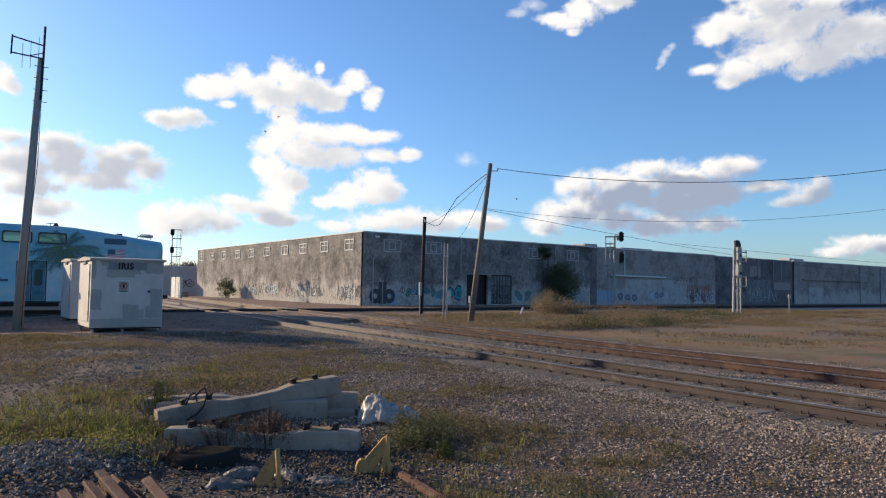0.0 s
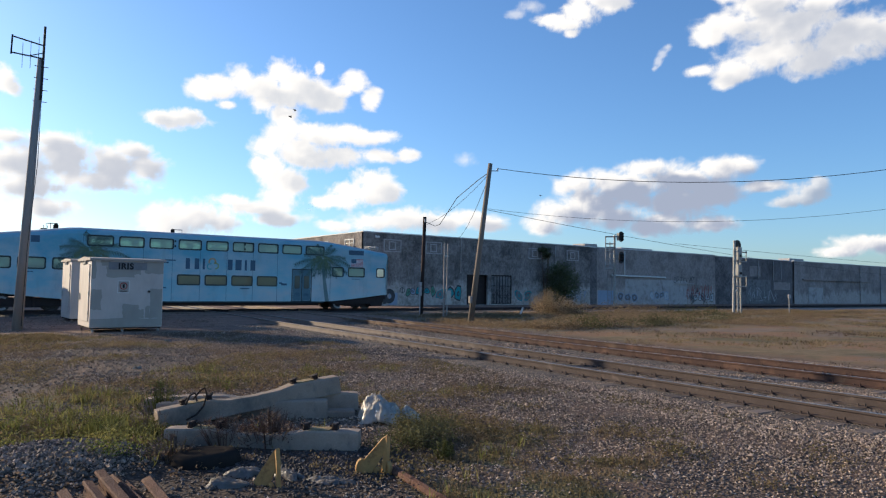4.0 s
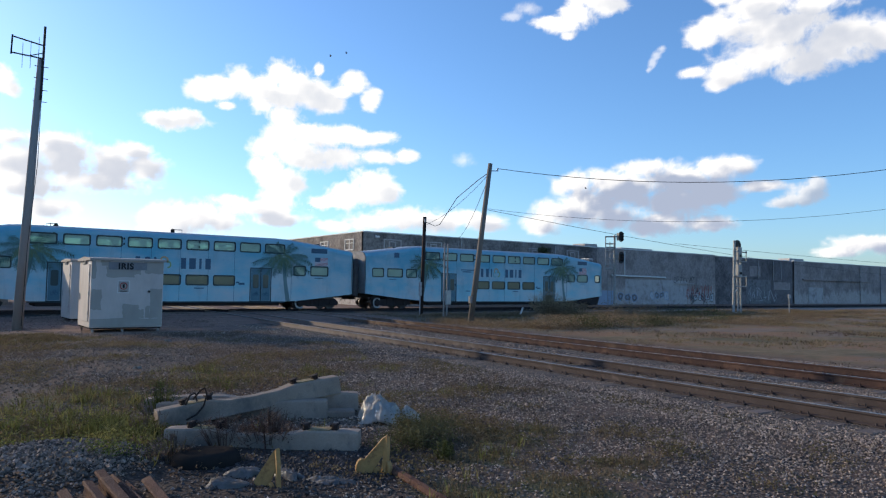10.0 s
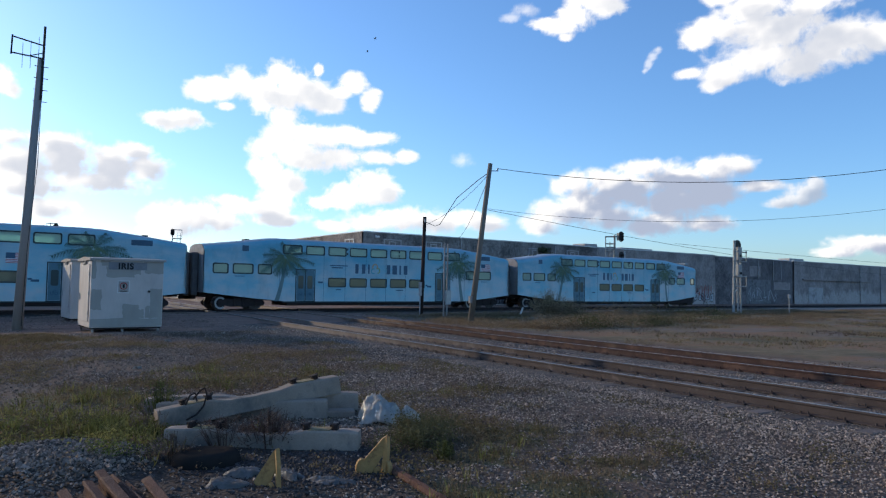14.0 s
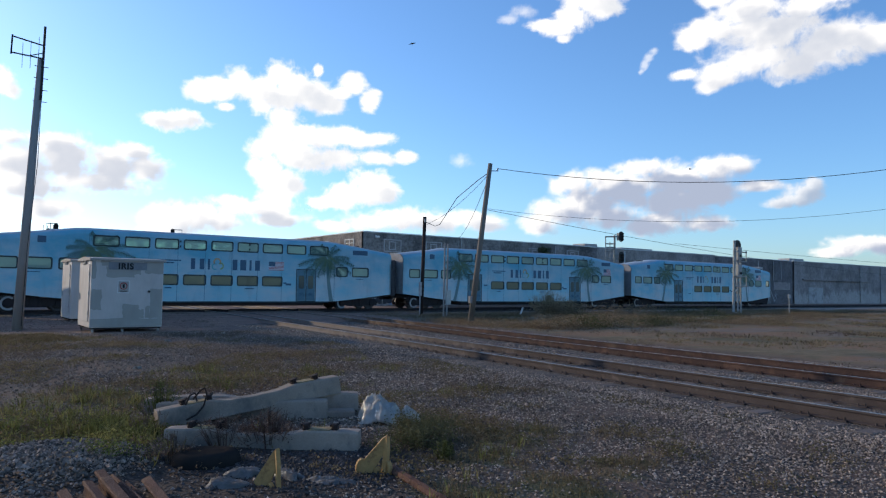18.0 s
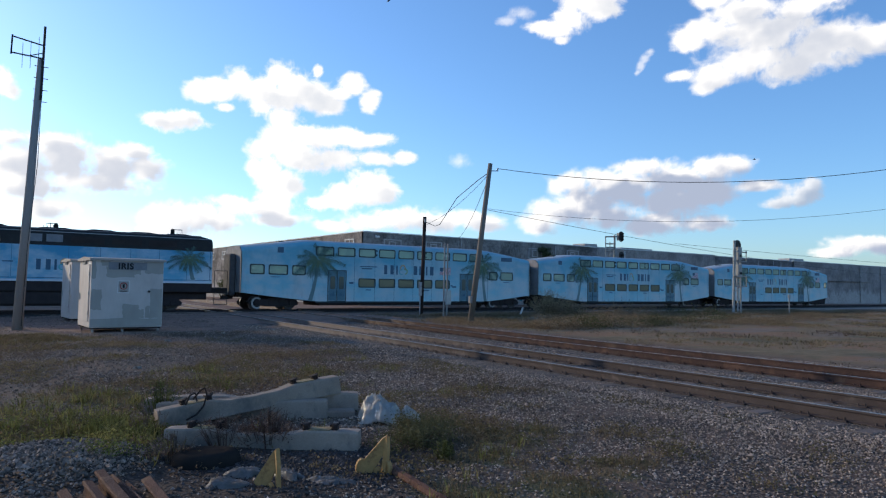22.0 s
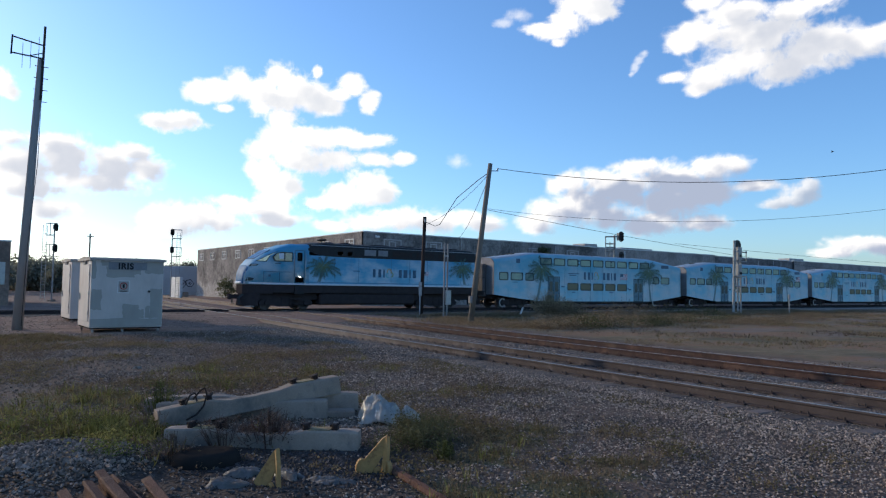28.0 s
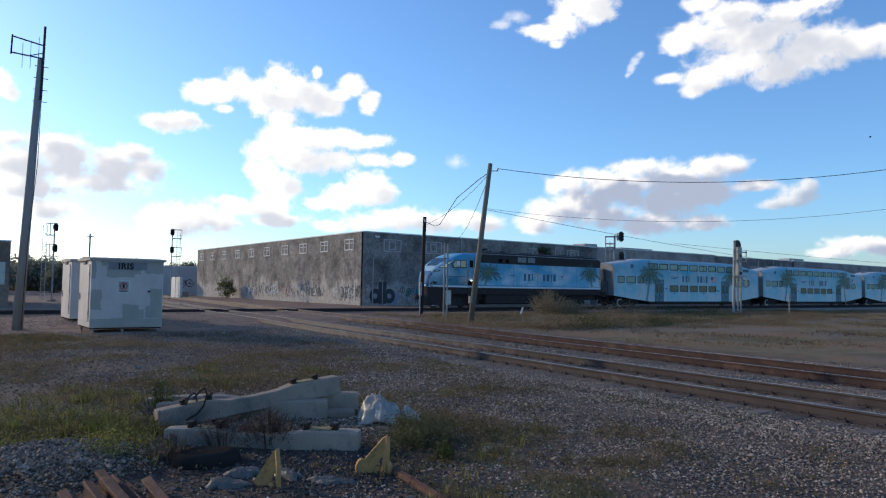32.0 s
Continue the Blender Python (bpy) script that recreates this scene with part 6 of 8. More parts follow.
def line_poles():
    t = thing("leaning_utility_pole", "leaning weathered timber utility pole with wires", "utility pole", pose(21.87, 27.63, 0))
    top = Vector((1.17, -0.05, 8.18))
    part("pole", tubed((-0.03, 0, -0.4), top, 0.155, 0.115, n=12), M_POLE, t, smooth=True)
    bm = bmesh.new()
    tube(bm, top + Vector((0.02, -0.1, -0.38)), top + Vector((0.45, -0.1, -0.34)), 0.025, n=6)
    tube(bm, top + Vector((0.40, -0.1, -0.36)), top + Vector((0.42, -0.1, -0.2)), 0.04, n=8)
    part("insulator_arm", bm, M_GALV, t)
    part("box", boxed(-0.2, -0.24, 1.0, -0.06, -0.1, 1.35), M_CONC_POLE, t)
    dk = thing("dark_pole", "short dark creosoted pole with a meter box", "utility pole", pose(26.11, 38.2, 0))
    part("pole", tubed((0, 0, -0.4), (0.18, 0, 6.42), 0.13, 0.115, n=12), M_POLE_DARK, dk, smooth=True)
    bm = bmesh.new()
    box(bm, -0.27, -0.22, 1.2, -0.1, -0.06, 2.1, bevel=0.02)
    part("meter_box", bm, M_PALE_PATCH, dk)
    part("conduit", tubed((-0.2, -0.14, -0.1), (-0.2, -0.14, 1.2), 0.035), M_PALE_PATCH, dk)
    part("cap", tubed((0.12, -0.12, 6.05), (0.12, -0.12, 6.3), 0.04), M_WHITE_TRIM, dk)
    tw = thing("twin_post", "pair of grey steel posts with a cabinet", "post", pose(24.56, 33.44, 0))
    for dx in (-0.1, 0.13):
        part("post", tubed((dx, 0, -0.3), (dx + 0.03, 0, 4.5 - abs(dx)), 0.05, n=8), M_CONC_POLE, tw)
    part("cabinet", boxed(-0.04, -0.2, 0.75, 0.3, -0.06, 1.6, bevel=0.015), M_GALV, tw, "small grey cabinet")
    part("bracket", boxed(-0.16, -0.06, 3.6, 0.2, -0.04, 3.66), M_GALV, tw)
    m = M_BLACK
    p = Vector((21.87, 27.63, 0)) + top
    cable("overhead_wire", sagging(p + Vector((0.4, -0.1, -0.22)), (46.0, 8.2, 10.15), 1.6), 0.017, m, None, "sagging black overhead wire between poles")
    cable("overhead_wire", sagging(p + Vector((-0.3, 0, -2.35)), (46.0, 8.2, 8.1), 1.52), 0.009, m, None, "thin overhead wire between poles")
    cable("overhead_wire", sagging(p + Vector((-0.3, 0, -2.4)), (190.0, 50.0, 7.4), 2.4), 0.013, m, None, "thin overhead wire running far along the line")
    cable("overhead_wire", sagging((70, 50, 7.3), (260.0, 47.0, 7.6), 0.8), 0.02, m, None, "thin overhead wire running far along the line")
    q = Vector((26.29, 38.1, 6.1))
    cable("service_wire", [p + Vector((-0.02, 0.1, -0.45)), p + Vector((0.1, 1.2, -0.75)), p.lerp(q, 0.45) - Vector((0, 0, 0.25)), p.lerp(q, 0.8) - Vector((-0.3, 0, 0.75)), q + Vector((0.35, -0.6, -0.3)), q], 0.02, m, None, "looped service wire between two poles")
    cable("service_wire", sagging(p + Vector((-0.05, 0, -0.5)), q - Vector((0, 0, 0.2)), 0.35), 0.012, m, None, "thin service wire between two poles")
    cable("service_wire", sagging(p + Vector((-0.05, 0, -0.6)), (44.8, 58.7, 7.05), 0.5), 0.016, m, None, "service wire from a pole to the warehouse")


def signal_mast(name, label, x, y, h, heads, ladder, turn=0.0, material=None, lean=0.0, bulk=1.0, aside=0.0, size=1.0):
    """A railway signal: mast, heads with round backplates and hoods, ladder and cage."""
    material = material or M_GALV
    t = thing(name, label, "railway signal", pose(x, y, 0, 0, lean, turn), group="signals")
    part("mast", tubed((0, 0, -0.3), (0, 0, h), 0.075 * bulk, 0.06 * bulk, n=10), material, t)
    part("base", boxed(-0.25, -0.25, -0.2, 0.25, 0.25, 0.12, bevel=0.03), M_TIE_CONC, t)
    for z in heads:
        bm = bmesh.new()
        pts = round_rect(aside - 0.3 * size, z - 0.52 * size, aside + 0.3 * size, z + 0.52 * size, 0.29 * size, 6)
        plate(bm, pts, -0.22, -0.17)
        hd = part("signal_head", bm, M_BLACK, t, "black oval signal head")
        part("case", boxed(aside - 0.16 * size, -0.17, z - 0.3 * size, aside + 0.16 * size, 0.1, z + 0.3 * size, bevel=0.03), M_BLACK, hd)
        if aside:
            part("arm", tubed((0, 0, z), (aside, -0.05, z), 0.05), material, hd)
        for dz in (0.28 * size, 0.0, -0.28 * size):
            bm = bmesh.new()
            tube(bm, (aside, -0.22, z + dz), (aside, -0.44, z + dz), 0.105 * size, 0.11 * size, n=10, caps=False)
            part("hood", bm, M_BLACK, hd)
    lx = ladder
    ld = bmesh.new()
    for dx in (-0.2, 0.2):
        tube(ld, (lx + dx, 0.25, 0.0), (lx + dx, 0.25, h - 0.2), 0.025 * bulk, n=5)
    k = 0.3
    while k < h - 0.3:
        tube(ld, (lx - 0.2, 0.25, k), (lx + 0.2, 0.25, k), 0.014, n=4)
        k += 0.3
    part("ladder", ld, material, t)
    for z in heads:
        bm = bmesh.new()
        for zz in (z - 0.75, z + 0.35):
            for a, b in (((0, 0), (lx + 0.35, 0.0)), ((lx + 0.35, 0.0), (lx + 0.35, 0.7)), ((lx + 0.35, 0.7), (0, 0.7)), ((0, 0.7), (0, 0))):
                tube(bm, (a[0], a[1], zz), (b[0], b[1], zz), 0.025 * bulk, n=5)
        for a in ((lx + 0.35, 0), (lx + 0.35, 0.7), (0, 0.7)):
            tube(bm, (a[0], a[1], z - 0.75), (a[0], a[1], z + 0.35), 0.022 * bulk, n=5)
        box(bm, 0, 0.02, z - 0.8, lx + 0.33, 0.68, z - 0.77)
        part("cage", bm, material, t)
    return t


def two_post_signal():
    """The pale signal seen from behind, with cases on a pair of slim posts."""
    t = thing("signal_tower", "pale steel signal with ladder seen from behind", "railway signal", pose(51.71, 31.34, 0), group="signals")
    part("mast", tubed((-0.32, 0, -0.2), (-0.1, 0, 5.85), 0.11, 0.1, n=10), M_PALE_STEEL, t)
    part("base", boxed(-0.95, -0.35, -0.15, 0.1, 0.35, 0.16, bevel=0.08), M_TIE_CONC, t)
    for dx in (0.62, 1.08):
        part("post", tubed((dx, 0.2, -0.2), (dx - 0.02, 0.2, 5.2), 0.07, n=8), M_PALE_STEEL, t)
    lad = bmesh.new()
    for dx in (0.66, 1.04):
        tube(lad, (dx, 0.26, 0.0), (dx, 0.26, 5.1), 0.02, n=4)
    k = 0.3
    while k < 5.1:
        tube(lad, (0.65, 0.26, k), (1.05, 0.26, k), 0.02, n=4)
        k += 0.32
    part("ladder", lad, M_PALE_STEEL, t)
    for z in (4.75, 3.35):
        bm = bmesh.new()
        box(bm, 0.28, -0.12, z - 0.45, 0.8, 0.3, z + 0.6, bevel=0.04)
        cs = part("signal_case", bm, M_PALE_STEEL, t, "pale back of a signal case")
        bm = bmesh.new()
        tube(bm, (0.54, -0.2, z - 0.1), (0.54, -0.1, z - 0.1), 0.1, n=10)
        part("latch", bm, M_STEEL_DARK, cs)
    bm = bmesh.new()
    pts = round_rect(0.42, 4.95, 1.37, 5.95, 0.44, 6)
    plate(bm, pts, 0.32, 0.38)
    part("backplate", bm, M_BLACK, t, "black round signal backplate")
    bm = bmesh.new()
    for z in (4.95, 4.2, 3.0, 2.2):
        tube(bm, (-0.45, -0.1, z), (1.45, -0.1, z), 0.05, n=6)
    for x in (-0.1, 1.4):
        for z0 in (4.2, 2.2):
            tube(bm, (x, -0.1, z0), (x, -0.1, z0 + 0.9), 0.04, n=5)
    tube(bm, (-0.15, 0.0, 1.7), (0.7, 0.1, 2.15), 0.05, n=6)
    part("cage", bm, M_PALE_STEEL, t)


def caged_signal():
    """A signal beside the warehouse: mast, two heads on one side, tall climbing cage with platforms on the other."""
    t = thing("signal_mast", "pale steel signal mast with caged platforms beside the warehouse", "railway signal", pose(61.7, 52.0, -0.35, 0, 0, -49.9), group="signals")
    part("mast", tubed((0, 0, -0.3), (0, 0, 8.3), 0.15, 0.12, n=10), M_PALE_STEEL, t)
    part("base", boxed(-0.45, -0.45, 0.1, 0.45, 0.45, 0.5, bevel=0.05), M_TIE_CONC, t)
    for z, r in ((8.1, 0.58), (5.75, 0.66)):
        bm = bmesh.new()
        plate(bm, round_rect(-0.4, z - r, 0.4, z + r, 0.38, 6), -0.03, 0.03)
        hd = part("signal_head", bm, M_BLACK, t, "black oval signal head", at=pose(0.72, -0.1, 0, 0, 0, 52))
        part("case", boxed(-0.2, 0.03, z - 0.42, 0.2, 0.5, z + 0.42, bevel=0.04), M_PALE_STEEL, hd)
        for dz in (0.3, 0.0, -0.3):
            bm = bmesh.new()
            tube(bm, (0, -0.03, z + dz), (0, -0.28, z + dz), 0.12, 0.125, n=10, caps=False)
            part("hood", bm, M_BLACK, hd)
        part("arm", tubed((0, 0, z), (0.6, -0.05, z), 0.06), M_PALE_STEEL, t)
    bm = bmesh.new()
    for x in (-0.98, -0.5):
        for y in (-0.35, 0.35):
            tube(bm, (x, y, 4.4), (x, y, 8.15 if x < -0.6 else 7.5), 0.055, n=6)
    for z in (8.1, 7.3, 6.5, 5.65, 4.95):
        for y in (-0.35, 0.35):
            tube(bm, (-1.02, y, z), (0.05, y, z), 0.05, n=6)
        tube(bm, (-0.98, -0.35, z), (-0.98, 0.35, z), 0.05, n=6)
    part("cage", bm, M_PALE_STEEL, t)
    for z in (6.9, 4.5):
        part("platform", boxed(-1.05, -0.4, z - 0.06, 0.1, 0.4, z + 0.05), M_PALE_STEEL, t)
    lad = bmesh.new()
    for x in (-0.75, -0.35):
        tube(lad, (x, 0.2, 0.0), (x, 0.2, 4.5), 0.03, n=5)
    for k in range(14):
        tube(lad, (-0.75, 0.2, 0.3 + 0.3 * k), (-0.35, 0.2, 0.3 + 0.3 * k), 0.018, n=4)
    part("ladder", lad, M_PALE_STEEL, t)


antenna_pole()
line_poles()
cable("gable_cable", sagging((5.6, 34.55, 2.75), (4.5, 28.7, 2.55), 0.35), 0.022, M_BLACK, None, "black cable slung between two equipment huts")
two_post_signal()
caged_signal()
signal_mast("signal_mast", "slim pale signal mast with two black heads", 23.9, 90.0, 8.3, (8.15, 5.95), 0.75, -15, M_PALE_STEEL, 0.0, 1.0, 0.0, 0.8)
signal_mast("signal_mast", "slim signal mast with a wide ladder and two black heads", 9.15, 75.0, 7.3, (6.95, 4.95), -0.75, 25, M_PALE_STEEL, 0.0, 1.0, 0.0, 0.75)

bm = bmesh.new()
tube(bm, (-0.1, 0, -0.2), (0.22, 0, 0.5), 0.06, n=8)
t_ = thing("marker_post", "leaning white marker post in the weeds", "post", pose(31.76, 34.74, 0))
part("post", bm, M_WHITE_TRIM, t_)
t_ = thing("marker_post", "small white-headed post in the meadow", "post", pose(57.2, 29.9, 0))
part("post", tubed((0, 0, -0.2), (0, 0, 1.4), 0.05), M_CONC_POLE, t_)
part("head", boxed(-0.13, -0.06, 1.3, 0.13, 0.06, 1.6, bevel=0.02), M_PALE_PATCH, t_)
t_ = thing("far_post", "thin pole far behind the huts", "post", pose(14.0, 86.0, 0))
part("post", tubed((0, 0, -0.2), (0, 0, 7.2), 0.08), M_POLE, t_)
part("crossbar", tubed((-0.3, 0, 6.9), (0.4, 0, 6.9), 0.05), M_POLE, t_)


# ---- foreground pile ----
M_CLIP = mat("rusty_black_clip", (0.03, 0.022, 0.02), (0.05, 0.03, 0.024), 8.0, 0.8)
M_PAD = mat("tan_pad", (0.40, 0.28, 0.13), (0.25, 0.18, 0.10), 6.0, 0.8, stain=((0.1, 0.08, 0.06), 9.0, 0.5, 0.7))


def concrete_sleeper(label, p, q, turn=0.0, seats=True):
    """A prestressed concrete sleeper from p to q (middle of its base at each end), slimmer in the middle, with its rail clips."""
    p, q = Vector(p), Vector(q)
    length = (q - p).length
    bm = bmesh.new()
    rings = []
    for k, h, w in ((0, 0.225, 0.13), (0.03, 0.23, 0.135), (0.14, 0.235, 0.14), (0.27, 0.235, 0.14), (0.36, 0.19, 0.125), (0.5, 0.175, 0.12), (0.64, 0.19, 0.125), (0.73, 0.235, 0.14), (0.86, 0.235, 0.14), (0.97, 0.23, 0.135), (1, 0.225, 0.13)):
        x = length * k
        rings.append([(x, -w, 0), (x, -w + 0.008, 0.03), (x, -w + 0.03, h - 0.02), (x, -w + 0.045, h), (x, w - 0.045, h), (x, w - 0.03, h - 0.02), (x, w - 0.008, 0.03), (x, w, 0)])
    loft(bm, rings)
    d = (q - p).normalized()
    m = Matrix.Translation(p) @ d.to_track_quat("X", "Z").to_matrix().to_4x4() @ pose(0, 0, 0, turn, 0, 0)
    t = thing("concrete_sleeper", label, "railway sleeper", m, group="pile of sleepers")
    part("beam", bm, M_TIE_CONC, t)
    if seats:
        for k in (0.2, 0.8):
            for e in (-0.16, 0.16):
                x = length * k + e
                bm = bmesh.new()
                box(bm, x - 0.035, -0.05, 0.22, x + 0.035, 0.05, 0.262, bevel=0.008)
                tube(bm, (x, -0.06, 0.27), (x + 0.05, 0.0, 0.305), 0.014, n=6)
                tube(bm, (x + 0.05, 0.0, 0.305), (x, 0.06, 0.27), 0.014, n=6)
                tube(bm, (x - 0.04, -0.03, 0.28), (x - 0.04, 0.05, 0.28), 0.014, n=6)
                box(bm, x - 0.03, -0.055, 0.23, x + 0.03, 0.055, 0.30, bevel=0.012)
                part("rail_clip", bm, M_CLIP, t, "rusty black spring clip")
            part("rail_pad", boxed(length * k - 0.12, -0.085, 0.232, length * k + 0.12, 0.085, 0.246, bevel=0.004), M_PAD, t, "tan rail pad")
    return t


concrete_sleeper("grey concrete sleeper lying across the top of a pile", (2.32, 9.12, -0.04), (4.76, 9.06, 0.24), 0)
concrete_sleeper("grey concrete sleeper under another in a pile", (2.5, 9.8, -0.06), (4.44, 8.72, -0.03), 0, False)
concrete_sleeper("grey concrete sleeper jutting out of a pile", (2.72, 10.0, -0.02), (5.02, 8.92, 0.0), 0, False)
concrete_sleeper("grey concrete sleeper at the bottom of a pile", (2.45, 9.66, -0.2), (4.80, 8.62, -0.18), 0, False)
concrete_sleeper("grey concrete sleeper half sunk in weeds before a pile", (2.2, 8.17, -0.08), (3.86, 6.80, -0.06), 0)
concrete_sleeper("grey concrete sleeper lying behind a pile", (2.45, 10.25, -0.06), (4.6, 9.6, -0.04), 0, False)


M_YELLOW = mat("chipped_yellow_paint", (0.56, 0.32, 0.12), (0.37, 0.21, 0.085), 6.0, 0.7, 0, 0.2, 40, stain=((0.16, 0.08, 0.04), 8.0, 0.55, 0.7))
M_RUSTY = mat("flaking_rust", (0.15, 0.072, 0.05), (0.085, 0.044, 0.034), 6.0, 0.85, 0.1, 0.4, 60, stain=((0.19, 0.11, 0.07), 5.0, 0.55, 0.75))
M_TYRE = mat("perished_rubber", (0.022, 0.02, 0.019), (0.035, 0.03, 0.027), 4.0, 0.8, 0, 0.3, 40)
M_PLASTIC = mat("torn_white_plastic", (0.80, 0.72, 0.64), (0.58, 0.52, 0.46), 6.0, 0.5, 0, 0.3, 18)
M_PLASTIC_GREY = mat("dirty_plastic", (0.36, 0.32, 0.29), (0.20, 0.178, 0.162), 6.0, 0.5, 0, 0.3, 18)


M_TYRE.node_tree.nodes["Principled BSDF"].inputs["Specular IOR Level"].default_value = 0.0


def yellow_fitting(label, m, full=True):
    """A bent yellow steel casting standing on edge: a pointed blade with two rounded lugs."""
    t = thing("yellow_casting", label, "scrap metal", m, group="scrap castings")
    bm = bmesh.new()
    plate(bm, [(0.02, 0.40), (-0.02, 0.37), (-0.20, 0.13), (-0.215, 0.04), (-0.14, -0.02), (-0.10, 0.03), (0.0, 0.22)], -0.018, 0.012)
    part("blade", bm, M_YELLOW, t, at=pose(0, 0, 0, 0, 0, 14))
    bm = bmesh.new()
    plate(bm, [(-0.01, -0.03), (0.05, -0.03), (0.055, 0.28), (0.03, 0.40), (0.0, 0.37)], -0.015, 0.02)
    part("rib", bm, M_YELLOW, t, at=pose(0.015, -0.01, 0, 0, 0, -38))
    lobes = [(-0.03, 0.05, 0.034, 0.065, -20)] + ([(-0.20, 0.09, 0.052, 0.085, 30), (0.085, 0.09, 0.05, 0.09, -50)] if full else [])
    for x, z, ra, rb, a in lobes:
        bm = bmesh.new()
        plate(bm, [(ra * math.cos(2 * math.pi * k / 14), z + rb * math.sin(2 * math.pi * k / 14)) for k in range(14)], -0.018, 0.018)
        part("lug", bm, M_YELLOW, t, at=pose(x, -0.03, 0, 8, 0, a))
    return t


yellow_fitting("chipped yellow steel casting upright among stones", pose(3.51, 5.76, -0.06, 0, 4, -44))
yellow_fitting("chipped yellow steel casting upright beside a tyre", pose(2.49, 5.80, -0.065, 0, -4, -62), False)
t_ = thing("rusty_bar", "long rusty bar on the ground", "scrap metal", pose(0, 0, 0))
part("bar", tubed((3.60, 5.72, 0.02), (3.38, 4.2, 0.0), 0.046, n=8), M_RUSTY, t_)
for x, y, x2, y2, zt, r_ in ((0.93, 6.34, 1.0, 4.4, 0.0, 14), (1.09, 6.44, 1.16, 4.4, 0.02, -10), (1.22, 6.54, 1.33, 4.5, 0.07, 6), (1.36, 6.6, 1.52, 5.0, 0.01, 40), (1.56, 6.3, 1.55, 4.4, 0.02, 20)):
    t_ = thing("rusty_rail_piece", "short rusty offcut of rail lying on stones", "scrap metal", group="scrap rail pieces")
    bm = bmesh.new()
    a, b = Vector((x, y, zt)), Vector((x2, y2, -0.08))
    q = (b - a).to_track_quat("Y", "Z").to_matrix().to_4x4() @ pose(0, 0, 0, 0, r_, 0)
    rings = [[Matrix.Translation(c) @ q @ Vector((u * 1.15, 0, w * 0.9 - 0.05)) for u, w in rail_profile()] for c in (a, b)]
    loft(bm, rings)
    part("offcut", bm, M_RUSTY, t_)
# tyre, lying half sunk
bm = bmesh.new()
rings = []
for i in range(28):
    a = 2 * math.pi * i / 28
    ring = []
    for k in range(12):
        b = 2 * math.pi * k / 12
        rr = 0.24 + 0.10 * math.cos(b)
        ring.append((rr * math.cos(a), rr * math.sin(a), 0.115 * math.copysign(abs(math.sin(b)) ** 0.7, math.sin(b))))
    rings.append(ring)
rings.append(rings[0])
loft(bm, rings, caps=False)
t_ = thing("old_tyre", "old black tyre half sunk in weeds", "tyre", pose(2.26, 7.04, -0.01, -3, -3, -35))
part("tread", bm, M_TYRE, t_, smooth=True)
part("trapped_soil", tubed((0, 0, -0.12), (0, 0, 0.104), 0.235, 0.225, n=18), M_TYRE, t_, "dark soil filling the tyre")


def rumpled(name, label, x, y, rx, ry, h, material, seed, turn=0.0, crease=0.34):
    """A crumpled sheet of plastic lying on the ground."""
    bm = bmesh.new()
    n = 40
    vs = []
    for j in range(n + 1):
        row = []
        for i in range(n + 1):
            u, v = 2 * i / n - 1, 2 * j / n - 1
            r = math.hypot(u, v)
            k = min(1.0, 0.8 + 0.5 * noise.noise(Vector((u * 1.5, v * 1.5, seed))))
            f = max(0.0, 1 - r ** 4 * 0.85) * (1 - 0.3 * u)
            z = h * f * (0.7 + 0.25 * noise.noise(Vector((u * 1.8, v * 1.8, seed + 4)))) + 0.09 * h * noise.noise(Vector((u * 13, v * 13, seed)))
            fold = abs(noise.noise(Vector((u * 8, v * 8, seed + 9)))) * h * crease
            row.append(bm.verts.new((u * rx * k / max(1, r), v * ry * k / max(1, r), max(-0.02, z + fold * f))))
        vs.append(row)
    for j in range(n):
        for i in range(n):
            bm.faces.new((vs[j][i], vs[j][i + 1], vs[j + 1][i + 1], vs[j + 1][i]))
    bmesh.ops.solidify(bm, geom=list(bm.faces), thickness=0.004)
    return tagged(part(name, bm, material, at=pose(x, y, -0.01, 0, 0, turn), smooth=True), label, "litter")


rumpled("plastic_sheet", "crumpled white plastic sheet against sleepers", 4.86, 8.0, 0.40, 0.34, 0.36, M_PLASTIC, 3, -36, 0.2)
rumpled("plastic_sheet", "knotted end of a white plastic sack", 5.16, 7.78, 0.16, 0.13, 0.22, M_PLASTIC, 4, -36, 0.2)
rumpled("plastic_sheet", "flat dirty white plastic on stones", 2.15, 6.08, 0.27, 0.17, 0.085, M_PLASTIC_GREY, 5, -30)
rumpled("plastic_sheet", "torn grey plastic on stones", 2.96, 5.68, 0.28, 0.13, 0.06, M_PLASTIC_GREY, 7, -36)
rumpled("plastic_sheet", "torn grey plastic beside a yellow casting", 2.70, 6.08, 0.13, 0.28, 0.09, M_PLASTIC_GREY, 9, 10)
rumpled("plastic_sheet", "torn grey plastic under a tyre", 2.40, 6.36, 0.22, 0.2, 0.09, M_PLASTIC_GREY, 11, 20)
M_SCRAP = mat("weathered_scrap", (0.50, 0.44, 0.37), (0.38, 0.33, 0.28), 8.0, 0.7)
for k_, (x_, y_) in enumerate(((5.87, 22.2), (8.48, 24.9), (3.49, 15.4), (5.0, 10.6))):
    rumpled("plastic_scrap", "small white scrap of plastic on gravel", x_, y_, 0.14, 0.09, 0.06, M_SCRAP, 20 + k_, 25 * k_)
cable("strap_wire", [(2.72, 9.02, 0.30), (2.78, 8.97, 0.40), (2.84, 8.95, 0.44), (2.86, 8.93, 0.36), (2.82, 8.92, 0.22), (2.74, 8.93, 0.12), (2.62, 8.95, 0.06)], 0.012, M_CLIP, None, "bent rusty strap hooked over a sleeper", "scrap metal")
